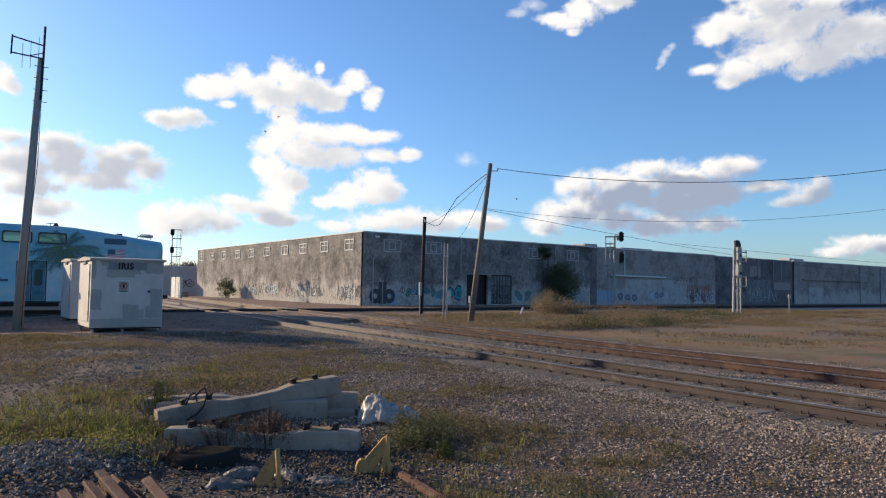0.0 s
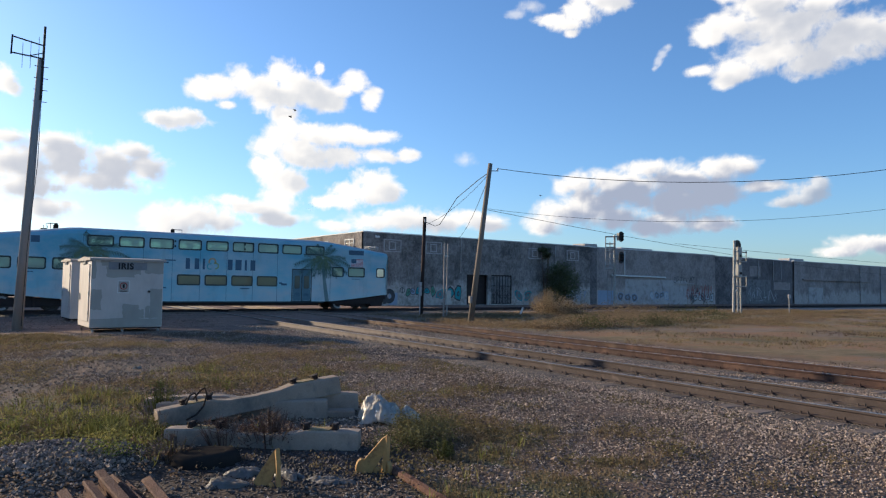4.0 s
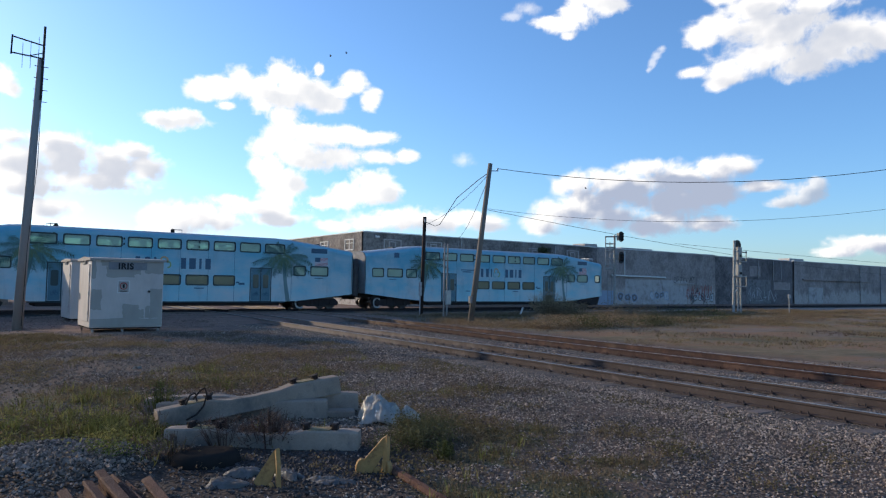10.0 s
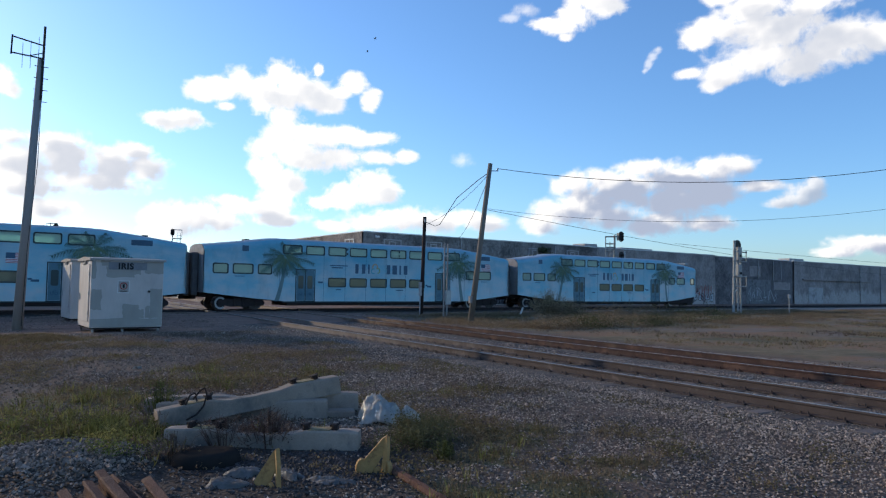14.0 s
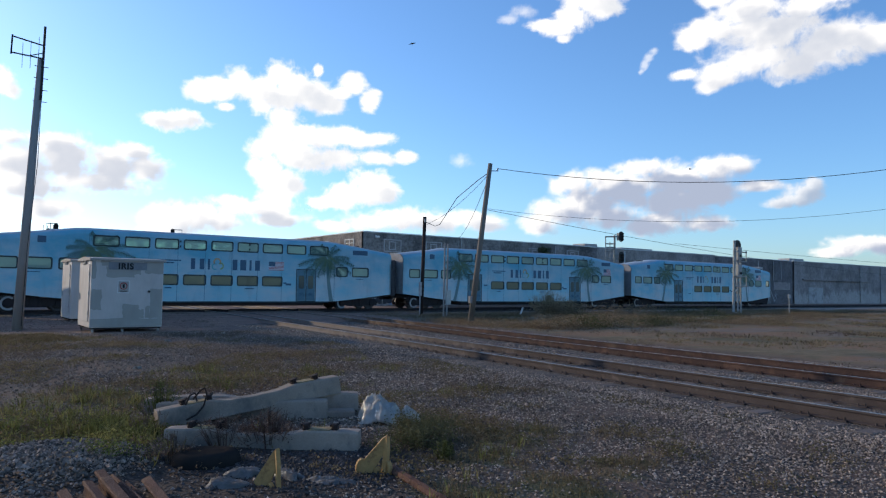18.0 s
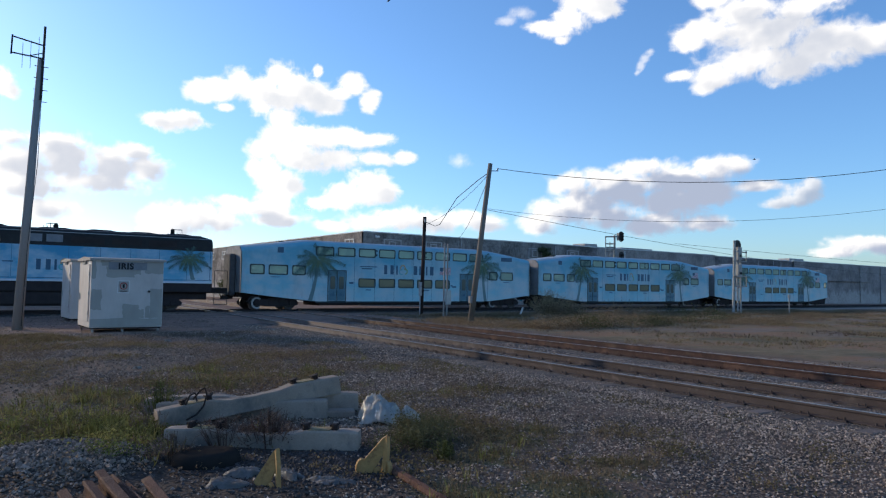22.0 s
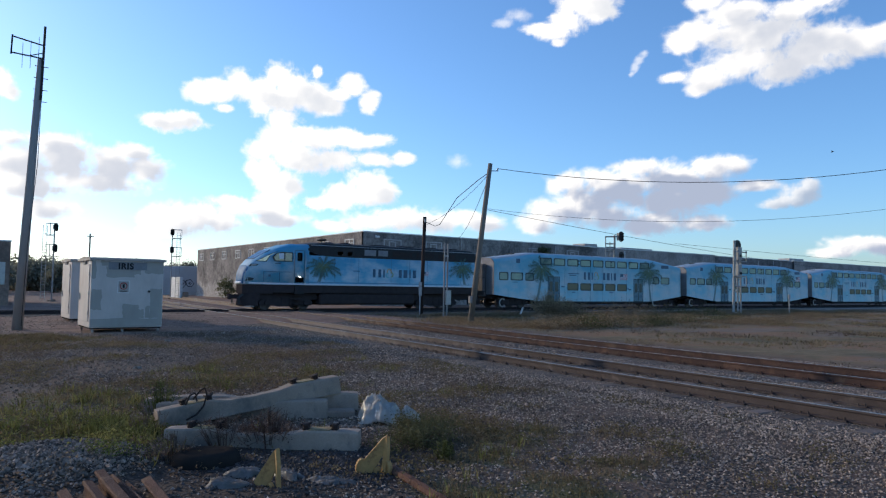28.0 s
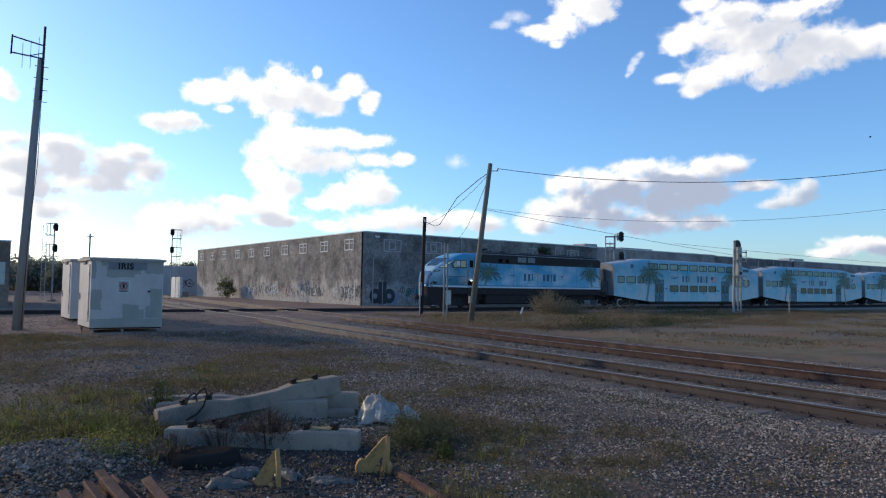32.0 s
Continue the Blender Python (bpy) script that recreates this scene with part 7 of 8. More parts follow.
cable("strap_wire", [(2.62, 9.0, 0.24), (2.66, 8.96, 0.36), (2.72, 8.95, 0.38), (2.74, 8.94, 0.28)], 0.012, M_CLIP, None, "bent rusty strap hooked over a sleeper", "scrap metal")


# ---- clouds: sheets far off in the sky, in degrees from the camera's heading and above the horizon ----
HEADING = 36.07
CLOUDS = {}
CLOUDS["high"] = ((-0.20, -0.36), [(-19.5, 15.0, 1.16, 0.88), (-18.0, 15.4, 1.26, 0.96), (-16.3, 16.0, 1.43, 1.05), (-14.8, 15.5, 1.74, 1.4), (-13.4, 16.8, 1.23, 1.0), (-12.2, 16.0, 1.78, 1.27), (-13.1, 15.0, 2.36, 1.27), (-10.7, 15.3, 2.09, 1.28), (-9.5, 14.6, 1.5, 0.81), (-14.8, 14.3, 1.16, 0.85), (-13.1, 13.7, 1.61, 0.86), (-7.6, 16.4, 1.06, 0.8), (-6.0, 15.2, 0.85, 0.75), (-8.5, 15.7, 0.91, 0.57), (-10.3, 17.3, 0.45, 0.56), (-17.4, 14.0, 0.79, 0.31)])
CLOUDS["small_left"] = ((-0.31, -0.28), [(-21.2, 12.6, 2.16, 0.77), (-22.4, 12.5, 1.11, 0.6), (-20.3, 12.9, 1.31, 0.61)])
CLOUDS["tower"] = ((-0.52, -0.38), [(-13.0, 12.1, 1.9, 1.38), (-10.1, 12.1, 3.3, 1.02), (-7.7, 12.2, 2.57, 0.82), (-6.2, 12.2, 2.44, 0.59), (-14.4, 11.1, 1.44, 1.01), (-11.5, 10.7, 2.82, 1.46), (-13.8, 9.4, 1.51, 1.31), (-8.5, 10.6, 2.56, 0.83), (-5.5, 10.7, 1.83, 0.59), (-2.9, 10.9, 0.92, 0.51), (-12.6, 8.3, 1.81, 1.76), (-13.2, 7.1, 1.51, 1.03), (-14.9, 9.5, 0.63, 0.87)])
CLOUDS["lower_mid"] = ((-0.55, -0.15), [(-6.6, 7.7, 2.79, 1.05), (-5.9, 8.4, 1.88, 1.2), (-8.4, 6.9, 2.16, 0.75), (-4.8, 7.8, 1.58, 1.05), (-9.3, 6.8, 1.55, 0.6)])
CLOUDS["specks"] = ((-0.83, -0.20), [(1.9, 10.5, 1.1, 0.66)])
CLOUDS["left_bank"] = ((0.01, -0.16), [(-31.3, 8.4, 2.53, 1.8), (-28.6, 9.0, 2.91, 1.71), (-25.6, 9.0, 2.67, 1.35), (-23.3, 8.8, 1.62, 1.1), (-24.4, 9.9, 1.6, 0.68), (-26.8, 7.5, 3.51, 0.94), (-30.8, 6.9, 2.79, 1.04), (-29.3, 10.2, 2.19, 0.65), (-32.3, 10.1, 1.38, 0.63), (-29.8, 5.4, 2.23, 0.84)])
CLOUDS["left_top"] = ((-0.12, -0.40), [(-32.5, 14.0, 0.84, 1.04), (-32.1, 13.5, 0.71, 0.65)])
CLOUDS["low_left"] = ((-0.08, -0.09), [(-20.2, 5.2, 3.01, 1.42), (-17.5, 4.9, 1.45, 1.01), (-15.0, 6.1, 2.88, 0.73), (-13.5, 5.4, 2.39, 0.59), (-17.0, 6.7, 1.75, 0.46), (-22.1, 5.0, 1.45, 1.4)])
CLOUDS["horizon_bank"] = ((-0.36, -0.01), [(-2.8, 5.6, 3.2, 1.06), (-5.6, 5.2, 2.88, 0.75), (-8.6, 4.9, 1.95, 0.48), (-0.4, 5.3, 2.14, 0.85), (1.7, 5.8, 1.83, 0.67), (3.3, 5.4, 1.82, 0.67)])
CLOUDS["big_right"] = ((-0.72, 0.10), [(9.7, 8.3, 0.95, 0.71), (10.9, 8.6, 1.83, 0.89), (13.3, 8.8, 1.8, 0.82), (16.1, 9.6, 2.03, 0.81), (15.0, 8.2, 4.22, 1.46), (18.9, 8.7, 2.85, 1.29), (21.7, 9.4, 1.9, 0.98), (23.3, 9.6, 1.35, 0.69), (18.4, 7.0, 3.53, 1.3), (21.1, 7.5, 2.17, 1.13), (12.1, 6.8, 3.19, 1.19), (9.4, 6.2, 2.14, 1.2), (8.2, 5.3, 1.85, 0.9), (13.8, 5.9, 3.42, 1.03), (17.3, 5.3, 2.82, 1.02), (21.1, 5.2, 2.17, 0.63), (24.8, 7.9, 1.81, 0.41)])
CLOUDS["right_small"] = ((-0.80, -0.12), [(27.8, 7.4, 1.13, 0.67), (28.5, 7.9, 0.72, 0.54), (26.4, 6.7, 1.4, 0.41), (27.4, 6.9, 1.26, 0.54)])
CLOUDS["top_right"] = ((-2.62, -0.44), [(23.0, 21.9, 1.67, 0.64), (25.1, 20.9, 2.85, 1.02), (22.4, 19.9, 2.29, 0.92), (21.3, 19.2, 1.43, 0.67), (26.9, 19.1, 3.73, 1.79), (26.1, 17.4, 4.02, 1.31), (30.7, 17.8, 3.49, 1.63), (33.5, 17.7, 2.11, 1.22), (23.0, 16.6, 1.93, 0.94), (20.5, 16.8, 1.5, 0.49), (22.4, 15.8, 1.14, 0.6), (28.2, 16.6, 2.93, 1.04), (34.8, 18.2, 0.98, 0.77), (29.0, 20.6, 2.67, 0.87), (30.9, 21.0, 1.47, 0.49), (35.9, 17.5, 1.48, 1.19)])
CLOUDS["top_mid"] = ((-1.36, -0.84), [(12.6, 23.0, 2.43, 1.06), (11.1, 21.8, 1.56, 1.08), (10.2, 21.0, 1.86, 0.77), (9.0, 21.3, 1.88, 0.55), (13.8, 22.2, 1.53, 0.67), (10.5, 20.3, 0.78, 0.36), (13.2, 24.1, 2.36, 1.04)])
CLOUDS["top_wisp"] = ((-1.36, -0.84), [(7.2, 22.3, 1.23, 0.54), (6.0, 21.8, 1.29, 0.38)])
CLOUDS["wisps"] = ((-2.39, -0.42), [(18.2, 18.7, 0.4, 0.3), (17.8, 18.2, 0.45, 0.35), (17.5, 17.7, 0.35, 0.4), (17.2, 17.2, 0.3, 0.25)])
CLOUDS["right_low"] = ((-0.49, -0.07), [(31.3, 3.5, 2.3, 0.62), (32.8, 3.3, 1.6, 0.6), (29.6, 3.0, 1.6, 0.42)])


def sky_dir(az, el):
    a, e = radians(az + HEADING), radians(el)
    return Vector((math.sin(a) * math.cos(e), math.cos(a) * math.cos(e), math.sin(e)))


def cloud_material(name="cloud_vapour", thick=1.0, soft=0.5, dim=(0.3, 2.0), low=-0.16, shade=(0.56, 0.595, 0.66), billow=0.9, churn=1.0):
    m = bpy.data.materials.new(name)
    m.use_nodes = True
    nt = m.node_tree
    nt.nodes.clear()
    out = nt.nodes.new("ShaderNodeOutputMaterial")
    dens = nt.nodes.new("ShaderNodeAttribute")
    dens.attribute_name = "vapour"
    deep = nt.nodes.new("ShaderNodeAttribute")
    deep.attribute_name = "thickness_to_sun"
    co = nt.nodes.new("ShaderNodeTexCoord").outputs["Object"]
    # slow currents bend the finer curls
    bend = nt.nodes.new("ShaderNodeTexNoise")
    bend.inputs["Scale"].default_value = 0.005
    bend.inputs["Detail"].default_value = 3.0
    nt.links.new(co, bend.inputs["Vector"])
    push = nt.nodes.new("ShaderNodeVectorMath")
    push.operation = "MULTIPLY_ADD"
    nt.links.new(bend.outputs["Color"], push.inputs[0])
    push.inputs[1].default_value = (90.0, 90.0, 90.0)
    nt.links.new(co, push.inputs[2])
    bent = push.outputs[0]
    add = dens.outputs["Fac"]
    for scale, amount, rough in ((0.0035, 0.75, 0.6), (0.011, 0.85, 0.62), (0.045, 0.40, 0.62)):
        curl = ramp(nt, tex_noise(nt, bent, scale, 6.0, rough), 0.0, 1.0, -0.5, 0.5)
        nxt = nt.nodes.new("ShaderNodeMath")
        nxt.operation = "MULTIPLY_ADD"
        nt.links.new(curl, nxt.inputs[0])
        nxt.inputs[1].default_value = amount * churn
        nt.links.new(add, nxt.inputs[2])
        add = nxt.outputs[0]
    alpha = ramp(nt, add, low, soft, 0.0, thick)
    alpha.node.interpolation_type = "SMOOTHSTEP"
    tone = nt.nodes.new("ShaderNodeMath")
    tone.operation = "MULTIPLY_ADD"
    nt.links.new(ramp(nt, tex_noise(nt, bent, 0.008, 5.0, 0.6), 0.0, 1.0, -0.5, 0.5), tone.inputs[0])
    tone.inputs[1].default_value = billow
    nt.links.new(deep.outputs["Fac"], tone.inputs[2])
    lit = ramp(nt, tone.outputs[0], dim[0], dim[1])
    lit.node.interpolation_type = "SMOOTHSTEP"
    col = mix_rgb(nt, lit, (1.0, 0.965, 0.925), shade)
    em = nt.nodes.new("ShaderNodeEmission")
    nt.links.new(col, em.inputs["Color"])
    em.inputs["Strength"].default_value = 0.78
    tr = nt.nodes.new("ShaderNodeBsdfTransparent")
    mx = nt.nodes.new("ShaderNodeMixShader")
    nt.links.new(alpha, mx.inputs[0])
    nt.links.new(tr.outputs[0], mx.inputs[1])
    nt.links.new(em.outputs[0], mx.inputs[2])
    nt.links.new(mx.outputs[0], out.inputs[0])
    m.cycles.emission_sampling = "NONE"
    return m


M_CLOUD = cloud_material()
M_CLOUD_GREY = cloud_material("grey_cloud_vapour", 1.0, 0.55, (0.1, 1.7), -0.16, (0.50, 0.535, 0.615), 0.6)
M_CLOUD_DARK = cloud_material("dark_based_cloud_vapour", 1.0, 0.55, (0.05, 1.15), -0.16, (0.36, 0.41, 0.53), 1.5)
M_CLOUD_SCUD = cloud_material("grey_scud_vapour", 0.85, 0.5, (-0.5, 0.9), -0.16, (0.37, 0.415, 0.51))
M_CLOUD_THIN = cloud_material("thin_cloud_vapour", 0.5, 0.9, (0.3, 2.1), -0.05)
M_CLOUD_SUN = cloud_material("veil_cloud_vapour", 0.67, 0.68, (-0.05, 1.8), -0.06, (0.60, 0.615, 0.655), 0.9, 0.25)


def cloud(name, label, puffs, material, dist=3400.0, step=0.28, seed=0, rough=0.55):
    """A cloud of soft puffs: a sheet whose density falls off at its ragged edge, and which greys where more vapour lies towards the sun."""
    a0 = min(p[0] - p[2] * 1.5 for p in puffs)
    a1 = max(p[0] + p[2] * 1.5 for p in puffs)
    e0 = max(0.2, min(p[1] - p[3] * 1.6 for p in puffs))
    e1 = max(p[1] + p[3] * 1.6 for p in puffs)
    na, ne = max(4, int((a1 - a0) / step)), max(4, int((e1 - e0) / step))
    A, E = np.meshgrid(np.linspace(a0, a1, na + 1), np.linspace(e0, e1, ne + 1))

    def field(a, e):
        f = np.full(a.shape, -2.0)
        for pa, pe, ra, re in puffs:
            f = np.maximum(f, 1.0 - np.sqrt(((a - pa) / (1.08 * ra)) ** 2 + ((e - pe) / (1.08 * re)) ** 2))
        return f

    lump = np.array([[noise.noise(Vector((a * 0.55 + seed, e * 0.9, 0.0))) + 0.5 * noise.noise(Vector((a * 1.5, e * 2.1, seed))) for a, e in zip(ra, re_)] for ra, re_ in zip(A, E)])
    F = field(A, E) + rough * 0.55 * lump
    size = sum(p[3] for p in puffs) / len(puffs)
    D = np.zeros(A.shape)
    slant = 0.35 if (a0 + a1) / 2 < -18 else 1.0
    for k in range(1, 5):
        D += np.clip(field(A - 0.75 * k * size * slant, E + 0.35 * k * size * slant) + 0.3 * lump, 0, 0.6)
    D = D / 4 / 0.45
    centre = sky_dir((a0 + a1) / 2, (e0 + e1) / 2) * dist
    verts, faces, idx = [], [], {}

    def vid(j, i):
        if (j, i) not in idx:
            idx[j, i] = len(verts)
            verts.append(sky_dir(A[j, i], E[j, i]) * dist - centre)
        return idx[j, i]

    for j in range(ne):
        for i in range(na):
            if F[j:j + 2, i:i + 2].max() > -0.35:
                faces.append((vid(j, i), vid(j, i + 1), vid(j + 1, i + 1), vid(j + 1, i)))
    me = bpy.data.meshes.new(name)
    me.from_pydata(verts, [], faces)
    me.materials.append(material)
    for nm, tab in (("vapour", F), ("thickness_to_sun", D)):
        at = me.attributes.new(nm, "FLOAT", "POINT")
        for (j, i), k in idx.items():
            at.data[k].value = float(tab[j, i])
    ob = new(name, me)
    ob.location = centre
    return tagged(ob, label, "cloud", kind="structure"), ((a0 + a1) / 2, (e0 + e1) / 2)


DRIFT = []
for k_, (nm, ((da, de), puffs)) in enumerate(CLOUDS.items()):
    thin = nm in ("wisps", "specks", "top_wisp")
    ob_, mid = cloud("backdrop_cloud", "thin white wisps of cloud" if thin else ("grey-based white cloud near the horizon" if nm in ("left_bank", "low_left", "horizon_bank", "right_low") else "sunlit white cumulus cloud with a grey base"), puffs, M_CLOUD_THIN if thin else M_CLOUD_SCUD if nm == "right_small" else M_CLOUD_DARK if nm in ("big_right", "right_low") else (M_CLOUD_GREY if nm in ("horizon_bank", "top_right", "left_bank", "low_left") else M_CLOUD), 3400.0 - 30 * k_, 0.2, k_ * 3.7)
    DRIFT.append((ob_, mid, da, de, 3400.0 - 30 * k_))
# unseen bank, added beyond the view to dim the low sun as it drifts
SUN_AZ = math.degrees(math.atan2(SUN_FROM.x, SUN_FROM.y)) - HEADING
ob_, mid = cloud("backdrop_cloud", "broad cloud bank out of view, added to dim the sun", [(SUN_AZ - 8.9, 17.0, 6.8, 5.0), (SUN_AZ - 13.0, 14.0, 8.0, 6.0), (SUN_AZ - 18, 18.0, 13.0, 8.0)], M_CLOUD_SUN, 3500.0, 0.3, 71.0, 0.15)
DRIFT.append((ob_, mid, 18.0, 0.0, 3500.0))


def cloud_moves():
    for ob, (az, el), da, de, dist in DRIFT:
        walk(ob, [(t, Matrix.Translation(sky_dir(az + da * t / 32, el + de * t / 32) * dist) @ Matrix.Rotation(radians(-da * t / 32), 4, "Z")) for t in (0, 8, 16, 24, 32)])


# ---- far background ----
M_SHED = grimy("weathered_shed_wall", (0.34, 0.24, 0.185), (0.25, 0.175, 0.135), (0.13, 0.092, 0.075))
b_ = block_building("shed", "brownish grey flat-roofed building beyond the line", -45.0, 4.7, 62.0, 76.0, 4.76, M_SHED)
part("door", boxed(2.0, 61.93, 0.0, 3.2, 62.0, 2.2), M_SIGN_GREY, b_)
part("meter_box", boxed(3.6, 61.85, 1.5, 4.4, 62.0, 3.2, bevel=0.02), M_GALV, b_)
M_PALEBLUE = mat("pale_blue_siding", (0.52, 0.50, 0.49), (0.43, 0.415, 0.41), 0.5, 0.8)
b_ = block_building("pale_shed", "pale grey low building with white roof edge", 27.5, 36.0, 119.0, 130.0, 4.6, M_PALEBLUE)
scrawl(b_, "graffiti", pose(34.2, 118.99, 0.9), 2.6, 1.8, M_PALEBLUE, M_GRAF_BLACK, 21, 2)
t_ = thing("white_wall_pier", "white upright concrete pier", "pier", pose(25.0, 91.0, 0))
part("pier", boxed(-0.1, -1.4, -0.3, 0.25, 2.6, 2.6, bevel=0.03), M_WHITE_TRIM, t_)
part("block", boxed(0.7, -0.3, -0.3, 1.3, 0.3, 0.75, bevel=0.03), M_TIE_CONC, t_)


# ---- birds ----
def bird(label, places):
    """A small dark gliding bird; places: seconds, degrees from the heading and above the horizon, 140 m off."""
    b = thing("bird", label, "bird", group="birds")
    bm = bmesh.new()
    loft(bm, [[(x, r * math.cos(2 * math.pi * k / 8), r * math.sin(2 * math.pi * k / 8)) for k in range(8)] for x, r in ((-0.28, 0.01), (-0.12, 0.05), (0.05, 0.065), (0.2, 0.035), (0.28, 0.01))])
    part("body", bm, M_BLACK, b, smooth=True)
    for s in (-1, 1):
        bm = bmesh.new()
        vs = [(0.12, 0.03 * s, 0.02), (0.1, 0.35 * s, 0.14), (-0.06, 0.75 * s, 0.10), (-0.1, 0.35 * s, 0.12), (-0.1, 0.03 * s, 0.02)]
        bm.faces.new([bm.verts.new(v) for v in vs])
        bmesh.ops.solidify(bm, geom=list(bm.faces), thickness=0.012)
        part("wing", bm, M_BLACK, b)
    return b, places


BIRDS = [bird("small dark bird gliding high", [(0, -13.5, 14.0), (5.5, -11.5, 15.6), (8, -10.1, 18.3), (10, -9.5, 18.9), (12, -8.3, 19.4), (14, -6.5, 19.4), (17, -3.2, 19.6), (19, -2.7, 20.9), (21, -4.0, 22.4), (32, -12.0, 32.0)]),
         bird("small dark bird gliding high beside another", [(0, -14.5, 12.8), (5.5, -12.0, 15.4), (8, -10.7, 18.3), (10, -8.2, 19.2), (12, -6.4, 20.1), (14, -5.9, 20.4), (17, -10.4, 22.3), (32, -40.0, 33.0)]),
         bird("small dark bird crossing low", [(0, 6.0, 8.0), (14, 15.0, 9.4), (22, 24.1, 10.6), (29, 29.9, 10.9), (32, 31.6, 11.6)])]


def bird_moves():
    for b, places in BIRDS:
        rows = []
        for i, (t, az, el) in enumerate(places):
            j = min(i, len(places) - 2)
            d = sky_dir(places[j + 1][1], places[j + 1][2]) - sky_dir(places[j][1], places[j][2])
            rows.append((t, Matrix.Translation(sky_dir(az, el) * 140) @ d.to_track_quat("X", "Z").to_matrix().to_4x4()))
        walk(b, rows)


# ---- far left: bank with a road and a white car ----
bm = bmesh.new()
box(bm, -30, 168, -0.3, 40, 176, 0.75)
tagged(part("road_bank", bm, M_GROUND), "low bank carrying a far road", "bank", kind="structure")
t_ = thing("car", "white car far off on the road", "car", pose(17.5, 170.5, 0.75))
M_CARPAINT = mat("white_car_paint", (0.75, 0.75, 0.76), (0.7, 0.7, 0.72), 2.0, 0.3)
bm = bmesh.new()
rings = [[(x, -0.85, 0.3), (x, -0.88, zb), (x, -0.65, zt), (x, 0.65, zt), (x, 0.88, zb), (x, 0.85, 0.3)] for x, zb, zt in ((-2.2, 0.7, 0.75), (-1.5, 0.85, 0.92), (-0.9, 0.9, 1.42), (0.6, 0.9, 1.45), (1.3, 0.9, 0.98), (2.1, 0.7, 0.78))]
loft(bm, rings)
part("body", bm, M_CARPAINT, t_)
for x in (-1.35, 1.3):
    for y in (-0.86, 0.86):
        part("wheel", tubed((x, y - 0.09, 0.31), (x, y + 0.09, 0.31), 0.31, n=14), M_TYRE, t_)


# ---- plants ----
def leaf_material(name, c1, c2, vary=0.35):
    m, nt, bsdf, tc = blank(name)
    rnd = nt.nodes.new("ShaderNodeNewGeometry").outputs["Random Per Island"]
    co = nt.nodes.new("ShaderNodeNewGeometry").outputs["Position"]
    col = mix_rgb(nt, ramp(nt, tex_noise(nt, co, 1.1, 3, 0.6), 0.35, 0.65), c1, c2)
    hsv = nt.nodes.new("ShaderNodeHueSaturation")
    nt.links.new(ramp(nt, rnd, 0, 1, 1 - vary, 1 + vary), hsv.inputs["Value"])
    nt.links.new(col, hsv.inputs["Color"])
    nt.links.new(hsv.outputs[0], bsdf.inputs["Base Color"])
    bsdf.inputs["Roughness"].default_value = 0.75
    bsdf.inputs["Specular IOR Level"].default_value = 0.15
    # thin blades let some light through
    through_light = nt.nodes.new("ShaderNodeBsdfTranslucent")
    nt.links.new(hsv.outputs[0], through_light.inputs["Color"])
    mx = nt.nodes.new("ShaderNodeMixShader")
    mx.inputs[0].default_value = 0.45
    nt.links.new(bsdf.outputs[0], mx.inputs[1])
    nt.links.new(through_light.outputs[0], mx.inputs[2])
    out = nt.nodes["Material Output"]
    nt.links.new(mx.outputs[0], out.inputs["Surface"])
    return m


M_GRASS = leaf_material("meadow_grass", (0.12, 0.10, 0.044), (0.21, 0.145, 0.085))
M_GRASS_DRY = leaf_material("dry_grass", (0.30, 0.215, 0.125), (0.15, 0.115, 0.06), 0.3)
M_WEED = leaf_material("green_weeds", (0.115, 0.122, 0.034), (0.21, 0.18, 0.066), 0.6)
M_DARKLEAF = leaf_material("dark_leaves", (0.095, 0.11, 0.055), (0.145, 0.15, 0.08))
M_FARLEAF = leaf_material("distant_leaves", (0.17, 0.17, 0.125), (0.21, 0.20, 0.15), 0.12)
M_STRAW = leaf_material("pale_straw_stalks", (0.50, 0.385, 0.24), (0.34, 0.265, 0.16))
M_TWIG = leaf_material("dark_dry_twigs", (0.20, 0.13, 0.10), (0.12, 0.08, 0.065))
M_STALK = leaf_material("dry_stalks", (0.22, 0.155, 0.115), (0.14, 0.10, 0.08))
M_BRACKEN = leaf_material("brown_dry_leaves", (0.18, 0.125, 0.085), (0.115, 0.082, 0.06))
M_STONE = mat("loose_stone", (0.47, 0.35, 0.265), (0.165, 0.121, 0.093), 9.0, 0.9, 0, 0.3, 60, vary=0.72, island=True, world_space=True)


M_STONE_MID = mat("dusty_grey_stone", (0.33, 0.24, 0.185), (0.145, 0.105, 0.082), 9.0, 0.85, 0, 0.3, 60, vary=0.75, island=True, world_space=True)
M_STONE_DARK = mat("dark_grey_stone", (0.10, 0.083, 0.078), (0.045, 0.038, 0.036), 9.0, 0.7, 0, 0.3, 60, vary=0.5, island=True, world_space=True)


def tri_mesh(name, verts, faces, material, label, category, kind="stuff"):
    me = bpy.data.meshes.new(name)
    me.from_pydata(verts, [], faces)
    me.materials.append(material)
    return tagged(new(name, me), label, category, kind=kind)


